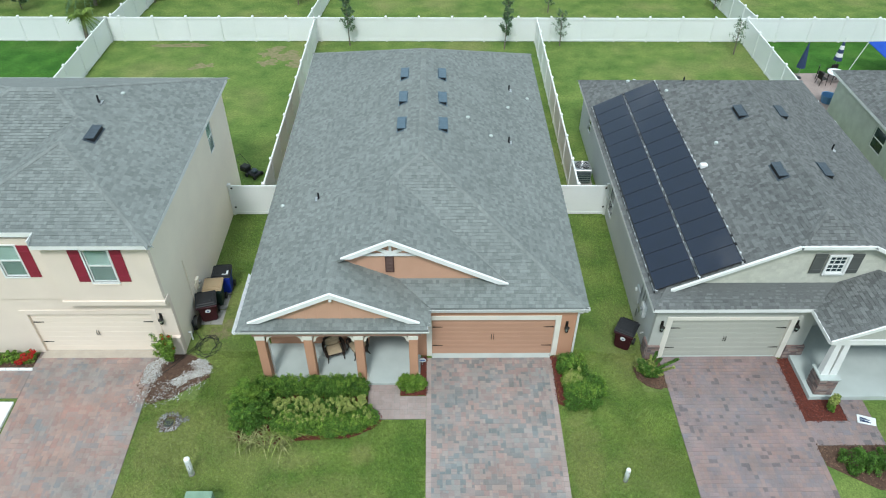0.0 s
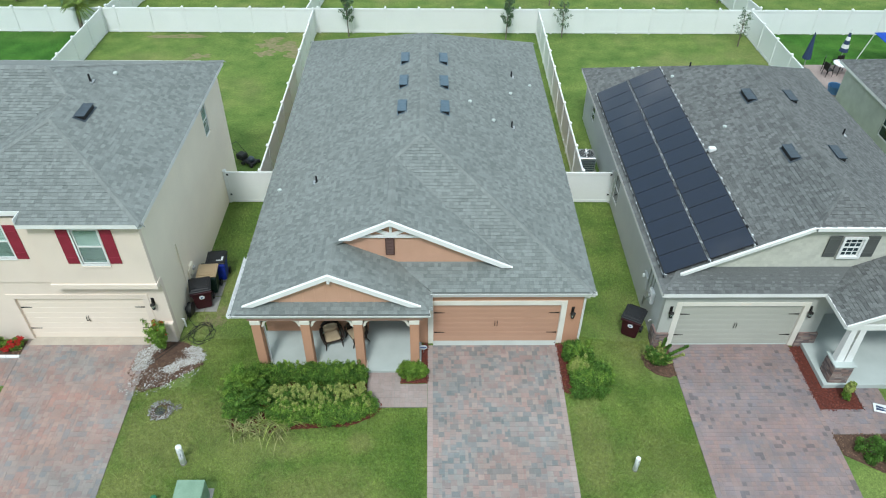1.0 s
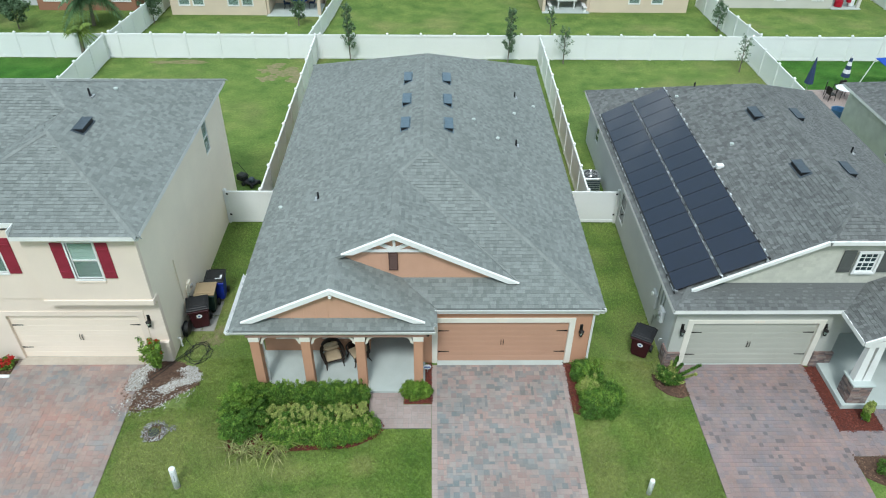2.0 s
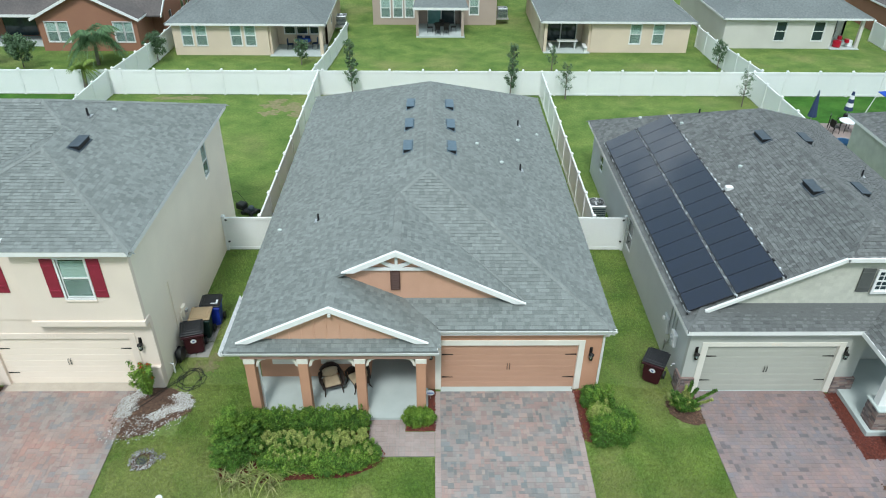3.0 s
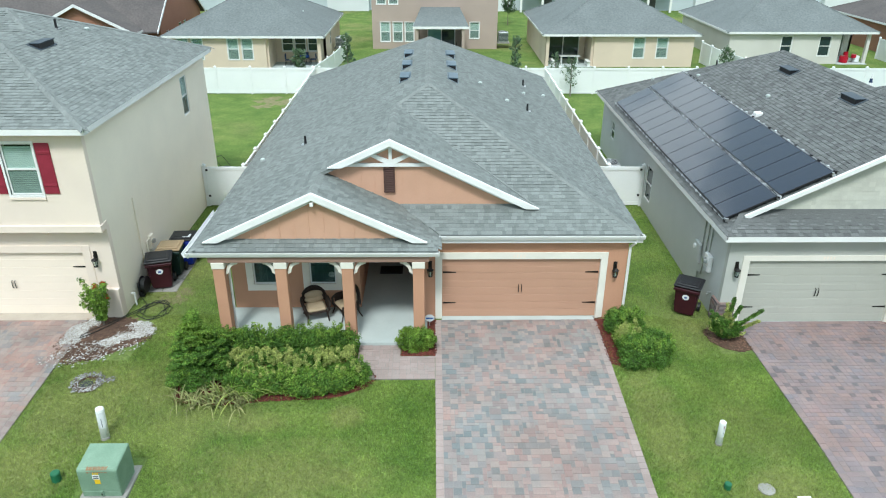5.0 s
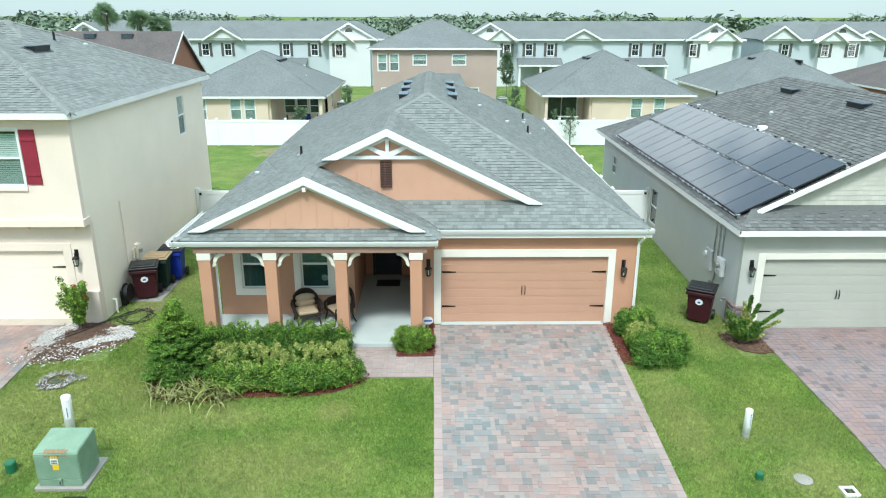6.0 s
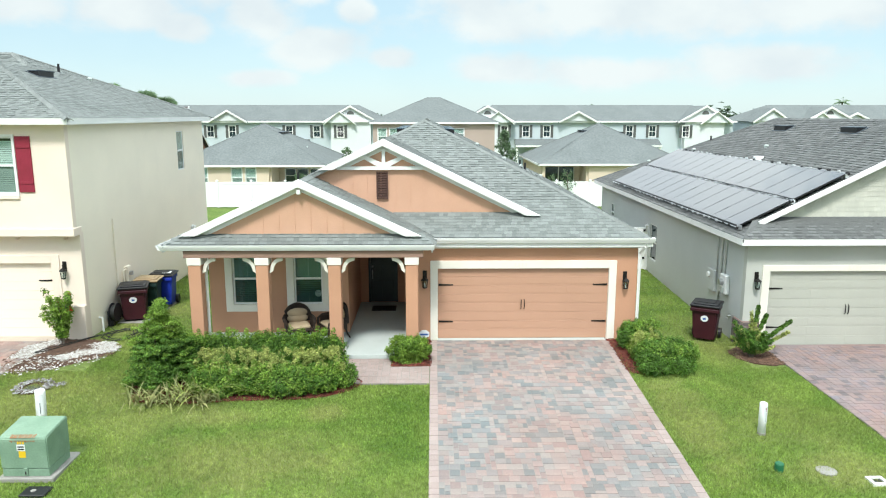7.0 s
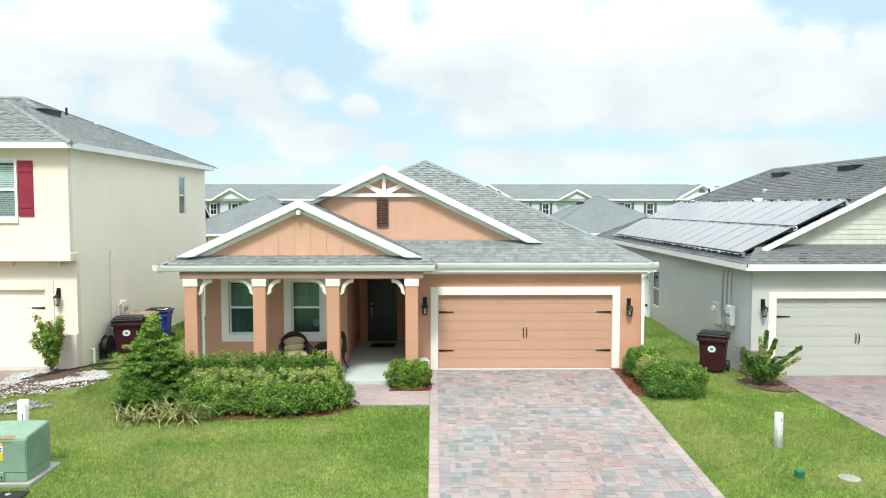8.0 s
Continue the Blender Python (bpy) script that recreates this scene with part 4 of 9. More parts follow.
    part("valley_flashing", bm, SHINGLE_CAP, roof)
    # fascia, soffit and gutters
    for b in ((EL + 0.02, EL + 0.06, PORCH, BACK, EZL - 0.14, EZL - 0.03), (ER - 0.06, ER - 0.02, EAVE_Y, BACK, EZR - 0.2, EZR - 0.03), (EL + 0.06, ER - 0.06, BACK - 0.06, BACK - 0.02, EZR - 0.2, EZR - 0.03), (-0.2, ER - 0.06, EAVE_Y + 0.02, EAVE_Y + 0.06, 2.937, 3.19), (EL + 0.06, -0.2, PORCH + 0.02, PORCH + 0.06, 3.07, 3.215), (-0.2, -0.16, PORCH + 0.02, FRONT + 0.5, EZL - 0.16, EZL + 0.02)):
        part("fascia", cube(*b), WHITE, house, "white painted fascia boards")
    for b in ((EL + 0.06, -6.85, 20.4, BACK - 0.06, 2.94, 2.96), (5.8, ER - 0.06, EAVE_Y + 0.06, BACK - 0.06, 2.91, 2.935), (-0.4, 5.8, EAVE_Y + 0.06, 19.71, 2.91, 2.935), (EL + 0.06, -0.2, PORCH + 0.06, 20.45, 3.061, 3.075), (-2.75, -0.45, 20.45, 23.95, 2.95, 2.97)):
        part("soffit", cube(*b), WHITE, house, "white soffit boards")
    gutter("gutter", (-0.16, EAVE_Y + 0.02, 3.212), (ER + 0.02, EAVE_Y + 0.02, 3.212), (0, -1, 0), house, WHITE, 0.15)
    gutter("gutter", (EL - 0.02, PORCH + 0.02, SKIRT_Z - 0.005), (-0.12, PORCH + 0.02, SKIRT_Z - 0.005), (0, -1, 0), house, WHITE, 0.15)
    gutter("gutter", (EL + 0.02, 21.5, EZL + 0.03), (EL + 0.02, PORCH - 0.08, EZL + 0.06), (-1, 0, 0), house, WHITE)


def rake_boards(house, apex, left, right, y, up, low, deep=0.2):
    """White barge boards of a gable: a wide sloped cover and a lower board behind it."""
    for end in (left, right):
        (x0, z0), (x1, z1) = apex, end
        s = (x1 - x0) / (z0 - z1)

        def sloped(y0, depth, a, b):
            """A board from a to b below the roof edge, its foot cut level."""
            foot = z1 + up
            return [(x0, y0, z0 + up - a), (x1 - s * a, y0, foot), (x1 - s * b, y0, foot), (x0, y0, z0 + up - b)], (0, depth, 0)
        bm = bmesh.new()
        prism(bm, *sloped(y - 0.06, 0.055, 0.0, 0.2))
        prism(bm, *sloped(y - 0.005, 0.05, -0.004, 0.02))
        part("barge_board", bm, WHITE, house, "white painted barge board")
        bm = bmesh.new()
        prism(bm, *sloped(y - 0.005, deep + 0.02, 0.204, 0.225))
        prism(bm, *sloped(y + deep - 0.03, 0.05, 0.23, 0.34))
        part("frieze_board", bm, WHITE, house, "white painted board under the barge")


def board_siding(house, poly, y, step, low, tops, material):
    """A gable wall of boards with raised battens; tops(x) gives its upper edge."""
    bm = bmesh.new()
    prism(bm, [(x, y, z) for x, z in poly], (0, 0.12, 0))
    wall = part("gable_wall", bm, material, house, "peach painted board-and-batten gable")
    xs = [p[0] for p in poly]
    x = min(xs) + step * 0.6
    while x < max(xs) - 0.1:
        z0, z1 = low(x), tops(x)
        if z1 - z0 > 0.06:
            part("batten", cube(x - 0.022, x + 0.022, y - 0.016, y, z0, z1), material, wall)
        x += step
    return wall


def peach_house():
    house = thing("house", (-0.6, 30.0, 0.1), "single-storey peach stucco house under a grey shingle roof", "house")
    d = 0.2
    z0, z1 = 0.0, 2.95
    wall_along_x("wall", -0.72, 5.8, 19.75, d, z0, z1, [(-0.03, 4.98, z0, 2.26)], PEACH, house, "peach stucco wall")
    wall_along_y("wall", 19.95, 41.3, 5.8, -d, z0, z1, [(30.5, 31.4, 0.9, 2.3)], PEACH, house, "peach stucco wall")
    wall_along_y("wall", 20.6, 41.3, -6.85, d, z0, z1, [(29.0, 29.9, 0.9, 2.3)], PEACH, house, "peach stucco wall")
    wall_along_x("wall", -6.85, 5.8, 41.3, d, z0, z1, [], PEACH, house, "peach stucco wall")
    wall_along_x("wall", -6.85, -2.7, 20.4, d, z0, z1, [(-6.16, -5.3, 1.03, 2.6), (-4.33, -3.47, 1.03, 2.6)], PEACH, house, "peach stucco wall")
    wall_along_y("wall", 20.6, 23.9, -2.7, -d, z0, z1, [], PEACH, house, "peach stucco wall")
    wall_along_y("wall", 19.95, 23.9, -0.72, d, z0, z1, [], PEACH, house, "peach stucco wall")
    wall_along_x("wall", -2.9, -0.52, 23.9, d, z0, z1, [(-2.42, -1.4, 0.15, 2.28)], PEACH, house, "peach stucco wall")
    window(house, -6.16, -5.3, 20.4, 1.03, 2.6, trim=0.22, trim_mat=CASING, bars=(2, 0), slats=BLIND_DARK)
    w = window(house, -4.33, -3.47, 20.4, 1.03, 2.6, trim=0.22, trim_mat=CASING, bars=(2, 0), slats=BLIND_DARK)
    sticker = bmesh.new()
    prism(sticker, [(-3.62 + 0.11 * math.cos(a), 20.455, 1.35 + 0.11 * math.sin(a)) for a in (math.pi * k / 4 for k in range(8))], (0, 0.004, 0))
    part("sticker", sticker, STICKER, w, "white round window sticker")
    window(house, 29.0, 29.9, -6.85, 0.9, 2.3, side=-1, blind=False)
    window(house, 30.5, 31.4, 5.8, 0.9, 2.3, side=1, blind=False)
    garage_door(house, -0.03, 4.98, 19.75, 0.12, 2.26, PEACH_DOOR, CASING, head=0.23, jamb=0.21)
    bars_sign(2.42, 19.72, 2.37, 0.42, house)
    part("frieze", cube(-0.44, 5.84, 19.71, 19.75, 2.855, 2.935), WHITE, house, "white frieze board")
    # front door in its recess
    door = part("front_door", cube(-2.35, -1.47, 23.96, 24.02, 0.15, 2.21), DOOR_DARK, house, "dark painted front door")
    for a, b in ((0.3, 0.92), (1.06, 2.08)):
        for u in (-2.28, -1.88):
            bm = cube(u, u + 0.33, 23.945, 23.96, a, b, 0.012)
            part("panel", bm, DOOR_DARK, door)
    bm = bmesh.new()
    tube(bm, [(-2.28, 23.96, 1.0), (-2.28, 23.9, 1.0), (-2.28, 23.89, 1.28), (-2.28, 23.96, 1.3)], 0.016, 6)
    part("door_handle", bm, METAL, door, "brushed metal pull handle")
    part("door_lock", lathe(bmesh.new(), (-2.28, 23.93, 1.4), [(0.035, 0), (0.035, 0.07)], 10), METAL, door, "round metal lock")
    part("door_frame", box(box(cube(-2.42, -2.35, 23.88, 24.02, 0.15, 2.28), -1.47, -1.4, 23.88, 24.02, 0.15, 2.28), -2.35, -1.47, 23.88, 24.02, 2.21, 2.28), DOOR_DARK, door)
    # porch
    bm = bmesh.new()
    box(bm, -6.9, -0.5, 18.25, 20.4, -0.1, 0.15)
    box(bm, -2.7, -0.5, 20.4, 23.96, -0.1, 0.15)
    clean(bm)
    part("porch_floor", bm, CONCRETE, house, "pale smooth concrete floor")
    part("porch_beam", cube(-6.85, -0.42, 18.32, 18.66, 2.87, 3.06, 0.01), BEAM, house, "brown painted beam")
    part("porch_beam", cube(-6.83, -6.6, 18.66, 20.4, 2.872, 3.06), BEAM, house, "brown painted beam")
    for x in (-6.575, -4.765, -2.82, -0.735):
        post = part("porch_post", cube(x - 0.168, x + 0.168, 18.32, 18.66, 0.15, 2.67, 0.012), PEACH, house, "square peach stucco post")
        part("cap", cube(x - 0.19, x + 0.19, 18.3, 18.68, 2.67, 2.87, 0.008), CASING, post, "cream-white cap")
        part("foot", cube(x - 0.22, x + 0.22, 18.27, 18.7, 0.15, 0.25, 0.01), CASING, post, "cream-white foot")
        for s in (-1, 1):
            if (x < -6 and s < 0) or (x > -1 and s > 0):
                continue
            bm = bmesh.new()
            outer, inner = [], []
            for i in range(7):
                a = math.pi / 2 * i / 6
                outer.append((x + s * (0.2 + 0.33 * (1 - math.cos(a))), 18.44, 2.5 + 0.33 * math.sin(a) + 0.03))
                inner.append((x + s * (0.2 + 0.08 + 0.25 * (1 - math.cos(a))), 18.44, 2.46 + 0.27 * math.sin(a) + 0.03))
            prism(bm, [(x + s * 0.18, 18.44, 2.42), *[(p[0], p[1], p[2]) for p in inner], (x + s * 0.55, 18.44, 2.86), (x + s * 0.5, 18.44, 2.86), *outer[::-1], (x + s * 0.18, 18.44, 2.52)], (0, 0.09, 0))
            part("bracket", bm, CASING, post, "cream-white curved bracket")
    # gables
    rake_boards(house, (PX, PZ), (EL + 0.45, lz(EL + 0.45)), (-0.48, PZ - SL * (-0.48 - PX)), RAKE_P, 0.06, 0)
    board_siding(house, [(-6.75, 3.44), (-0.75, 3.44), (PX, PZ - 0.06)], 18.7, 0.43, lambda x: 3.46, lambda x: PZ - 0.25 - SL * abs(x - PX), PEACH_BOARD)
    bm = cube(PX - 0.05, PX + 0.05, 18.46, 18.62, PZ - 0.34, PZ - 0.22, 0.01)
    part("floodlight_box", bm, WHITE, house, "small white floodlight under the gable peak")
    rake_boards(house, (UX, UZ), (-3.5, lz(-3.5)), (3.0, UZ - SU * 4.6), RAKE_U, 0.06, 0, deep=0.26)

    def upper_low(x):
        return max(fz(20.55), PZ - SL * (x - PX)) + 0.02
    board_siding(house, [(-3.62, 4.85), (-1.28, fz(20.5) - 0.03), (2.85, fz(20.5) - 0.03), (UX, UZ - 0.06)], 20.55, 0.42, upper_low, lambda x: UZ - 0.25 - SU * abs(x - UX), PEACH_BOARD)
    bm = bmesh.new()
    prism(bm, [(-2.98, 20.44, 5.06), (-0.24, 20.44, 5.06), (-0.24 - 0.1, 20.44, 5.16), (-2.98 + 0.1, 20.44, 5.16)], (0, 0.08, 0))
    part("truss_tie", bm, WHITE, house, "cream painted gable tie")
    part("truss_post", cube(UX - 0.05, UX + 0.05, 20.44, 20.52, 5.16, 5.68), WHITE, house, "cream painted gable post")
    for s in (-1, 1):
        bm = bmesh.new()
        prism(bm, [(UX + s * 0.05, 20.445, 5.16), (UX + s * 0.05, 20.445, 5.27), (UX + s * 0.6, 20.445, 5.5), (UX + s * 0.7, 20.445, 5.44), (UX + s * 0.18, 20.445, 5.16)], (0, 0.06, 0))
        part("truss_strut", bm, WHITE, house, "cream painted gable strut")
    vent = part("gable_louvre", box(box(box(cube(-1.82, -1.79, 20.48, 20.55, 4.2, 5.0), -1.51, -1.48, 20.48, 20.55, 4.2, 5.0), -1.79, -1.51, 20.48, 20.55, 4.97, 5.0), -1.79, -1.51, 20.48, 20.55, 4.2, 4.23), BROWN_VENT, house, "dark brown louvred vent")
    for i in range(10):
        z = 4.24 + 0.073 * i
        bm = bmesh.new()
        prism(bm, [(-1.79, 20.485, z), (-1.79, 20.54, z + 0.055), (-1.79, 20.545, z + 0.065), (-1.79, 20.485, z + 0.012)], (0.28, 0, 0))
        part("slat", bm, BROWN_VENT, vent)
    # downspouts
    for x, y in ((5.84, 19.7), (-6.4, 18.75)):
        bm = bmesh.new()
        tube(bm, [(x + 0.1, y - 0.25, 3.03), (x + 0.08, y - 0.22, 2.93), (x, y - 0.0, 2.7), (x, y, 2.5), (x, y, 0.25), (x + 0.02, y - 0.12, 0.16)], 0.045, 4)
        part("downspout", bm, WHITE, house, "white metal downspout")
    peach_roof(house)
    return house


peach_house()
wall_lamp(5.44, 19.75, 2.16)
wall_lamp(-0.4, 19.75, 2.2)


def slant_vent(x, y, z, rise, face, paint=None, label="low slate-grey metal roof vent"):
    """A slant-back roof vent on a slope; face: +1 looks to +x, -1 to -x (downhill)."""
    v = thing("roof_vent", (x, y, z), label, "roof vent", "slant-back roof vents")
    bm = bmesh.new()
    w, l = 0.5, 0.19
    def p(u, s, h):
        return (x + face * s, y + u, z - rise * s + h)
    lo = [p(-w, -l, 0.03), p(w, -l, 0.03), p(w, l, 0.2), p(-w, l, 0.2)]
    prism(bm, lo, (0, 0, 0.03))
    part("hood", bm, paint or VENT_PAINT, v)
    bm = bmesh.new()
    prism(bm, [p(-w + 0.02, -l + 0.02, -0.01), p(-w + 0.02, l - 0.03, -0.01), p(-w + 0.02, l - 0.03, 0.19), p(-w + 0.02, -l + 0.02, 0.03)], (0, 2 * w - 0.04, 0))
    part("throat", bm, BLACK, v)
    bm = bmesh.new()
    prism(bm, [p(-w - 0.08, -l - 0.05, 0.0), p(w + 0.08, -l - 0.05, 0.0), p(w + 0.08, l + 0.02, 0.0), p(-w - 0.08, l + 0.02, 0.0)], (0, 0, 0.022))
    part("flange", bm, paint or VENT_PAINT, v)
    return v


def pipe_vent(x, y, z, high=0.35, dark=True):
    v = thing("vent_pipe", (x, y, z), "short black plumbing vent pipe on the roof" if dark else "small pale roof vent cap", "vent pipe", "plumbing vents")
    if dark:
        part("pipe", lathe(bmesh.new(), (x, y, z - 0.05), [(0.09, 0), (0.045, 0.09), (0.04, high), (0.034, high), (0.034, high - 0.05)], 10), BLACK, v)
        part("flashing", cube(x - 0.15, x + 0.15, y - 0.15, y + 0.15, z - 0.06, z - 0.01), METAL, v)
    else:
        part("cap", lathe(bmesh.new(), (x, y, z - 0.05), [(0.08, 0), (0.08, 0.09), (0.1, 0.1), (0.085, 0.14), (0.03, 0.165)], 10), CONCRETE, v)
    return v


for y in (28.5, 30.95, 33.45):
    slant_vent(-1.42, y, lz(-1.42), SL, -1, VENT_PALE)
    slant_vent(0.52, y, EZR + SR * (ER - 0.52), SR, 1, VENT_PALE)

# ---- the cream two-storey house ----
def hip_roof(house, x0, x1, y0, y1, z, rise, ridge, material, cap, seed, fine=True, thick=0.1, name="roof"):
    """A hip roof over a rectangle of eaves; ridge: ((xa, ya), (xb, yb)) in plan at height z + rise; ridge along x."""
    (xa, ya), (xb, yb) = ridge
    zr = z + rise
    polys = [[(x0, y0, z), (x1, y0, z), (xb, yb, zr), (xa, ya, zr)], [(x1, y0, z), (x1, y1, z), (xb, yb, zr)], [(x1, y1, z), (x0, y1, z), (xa, ya, zr), (xb, yb, zr)], [(x0, y1, z), (x0, y0, z), (xa, ya, zr)]]
    if xa == xb:
        polys = [[(x0, y0, z), (x1, y0, z), (xa, ya, zr)], [(x1, y0, z), (x1, y1, z), (xb, yb, zr), (xa, ya, zr)], [(x1, y1, z), (x0, y1, z), (xb, yb, zr)], [(x0, y1, z), (x0, y0, z), (xa, ya, zr), (xb, yb, zr)]]
    roof = deck(name, polys, cap if fine else material, house, thick)
    if fine:
        lerp = lambda a, b, d, r: a + (b - a) * min(1, d / r)
        r = ya - y0
        tabs(Slope((0, y0), (0, 1), rise / r, z, lambda d: -lerp(x1, xb if xa != xb else xa, d, r), lambda d: -lerp(x0, xa, d, r), r), roof, material, seed)
        r2 = x1 - xb
        tabs(Slope((x1, 0), (-1, 0), rise / r2, z, lambda d: -lerp(y1, yb, d, r2), lambda d: -lerp(y0, yb if xa != xb else ya, d, r2), r2), roof, material, seed + 1)
        r3 = xa - x0
        tabs(Slope((x0, 0), (1, 0), rise / r3, z, lambda d: lerp(y0, ya, d, r3), lambda d: lerp(y1, ya if xa != xb else yb, d, r3), r3), roof, material, seed + 2)
    f = Vector((0, -1, -0.45)).normalized()
    e = Vector((1, 0, -0.45)).normalized()
    b = Vector((0, 1, -0.45)).normalized()
    w = Vector((-1, 0, -0.45)).normalized()
    step = 0.2 if fine else 0.5
    pa, pb = (xa, ya, zr), (xb, yb, zr)
    if xa != xb:
        lines = [(pa, pb, f, b), ((x1, y0, z), pb, f, e), ((x1, y1, z), pb, b, e), ((x0, y0, z), pa, f, w), ((x0, y1, z), pa, b, w)]
    else:
        lines = [(pa, pb, w, e), ((x1, y0, z), pa, f, e), ((x1, y1, z), pb, b, e), ((x0, y0, z), pa, f, w), ((x0, y1, z), pb, b, w)]
    caps(lines, roof, cap, step=step)
    for b in ((x0 + 0.02, x1 - 0.02, y0 - 0.005, y0 + 0.03, z - 0.17, z + 0.005), (x1 - 0.03, x1 + 0.005, y0 + 0.03, y1 - 0.03, z - 0.17, z + 0.005), (x0 - 0.005, x0 + 0.03, y0 + 0.03, y1 - 0.03, z - 0.17, z + 0.005), (x0 + 0.02, x1 - 0.02, y1 - 0.03, y1 + 0.005, z - 0.17, z + 0.005)):
        part("fascia", cube(*b), WHITE, house, "white painted fascia boards")
    part("soffit", cube(x0 + 0.03, x1 - 0.03, y0 + 0.03, y1 - 0.03, z - 0.16, z - 0.14), WHITE, house, "white soffit")
    return roof


def shutter(house, x0, x1, y, z0, z1, material, label):
    s = part("shutter", cube(x0, x1, y - 0.035, y, z0, z1, 0.006), material, house, label)
    for k in (0.18, 0.82):
        zz = z0 + (z1 - z0) * k
        part("rail", cube(x0 + 0.01, x1 - 0.01, y - 0.055, y - 0.035, zz - 0.04, zz + 0.04, 0.005), material, s)
    return s


def cream_roof(h):
    """A hip roof with a wide hipped bay standing forward; the bay's front eave steps back past x = -14.3."""
    xl, xr, xw, y0, ym, y1, z = -18.5, -10.08, -22.4, 19.32, 21.1, 32.0, 6.55
    sf, se = 0.41, 0.4235
    a, b, c, cw = (-14.25, 23.52, 8.28), (-14.25, 25.32, 8.28), (-15.5, 26.65, 8.85), (-17.3, 26.65, 8.85)
    step = 0.5
    zs = z + sf * step
    front = [(-14.3, y0, z), (xr, y0, z), a, (xl + step, y0 + step, zs), (-14.3, y0 + step, zs)]
    polys = [front, [(xl, y0 + 0.02, z), a, b, (xl, ym, z)], [(xw, ym, z), (xl, ym, z), b, c, cw], [(xr, y0, z), (xr, y1, z), c, b, a], [(xr, y1, z), (xw, y1, z), cw, c], [(xw, y1, z), (xw, ym, z), cw]]
    roof = deck("roof", polys, SHINGLE_CAP, h)
    run = a[1] - y0
    tabs(Slope((0, y0), (0, 1), sf, z, lambda d: -(xr - d * 0.976), lambda d: 14.3 if d < step else -(xl + d * 1.007), run), roof, SHINGLE, 20)
    tabs(Slope((xr, 0), (-1, 0), se, z, lambda d: -(y1 - d * 0.987), lambda d: -(y0 + d * 1.012 if d < 4.17 else b[1] + (d - 4.17) * 1.06), 5.42), roof, SHINGLE, 21, lift=0.011)
    tabs(Slope((0, ym), (0, 1), 0.414, z, lambda d: max(-(xl + d * 1.007), 14.25) if d < 4.22 else 14.25 + (d - 4.22) * 0.94, lambda d: -(xw + d * 0.92), 5.55), roof, SHINGLE, 22)
    tabs(Slope((xl, 0), (1, 0), 0.407, z, lambda d: y0 + d * 0.993, lambda d: ym + d * 0.993, 4.25), roof, SHINGLE, 23)
    f, e, k, w = (Vector(v).normalized() for v in ((0, -1, -sf), (1, 0, -se), (0, 1, -sf), (-1, 0, -se)))
    caps([((xr, y0, z), a, f, e), (a, b, w, e), (b, c, f, e), ((xl + step, y0 + step, zs), a, w, f), (c, cw, f, k), ((xr, y1, z), c, k, e), ((xw, y1, z), cw, k, w), ((xw, ym, z), cw, f, w)], roof, SHINGLE_CAP, half=0.19)
    for b in ((-14.3, xr, y0 - 0.005, y0 + 0.03, z - 0.17, z + 0.005), (-14.33, -14.3, y0 - 0.005, y0 + step, z - 0.17, zs + 0.02), (xl, -14.33, y0 + step - 0.005, y0 + step + 0.03, zs - 0.2, zs + 0.005), (xr - 0.035, xr + 0.005, y0 + 0.03, y1 - 0.03, z - 0.17, z + 0.005), (xw, xr, y1 - 0.03, y1 + 0.005, z - 0.17, z + 0.005)):
        part("fascia", cube(*b), WHITE, h, "white painted fascia boards")
    for b in ((-14.3, xr - 0.04, y0 + 0.03, ym, z - 0.16, z - 0.14), (xr - 0.34, xr - 0.04, ym, y1 - 0.03, z - 0.16, z - 0.14)):
        part("soffit", cube(*b), WHITE, h, "white soffit")


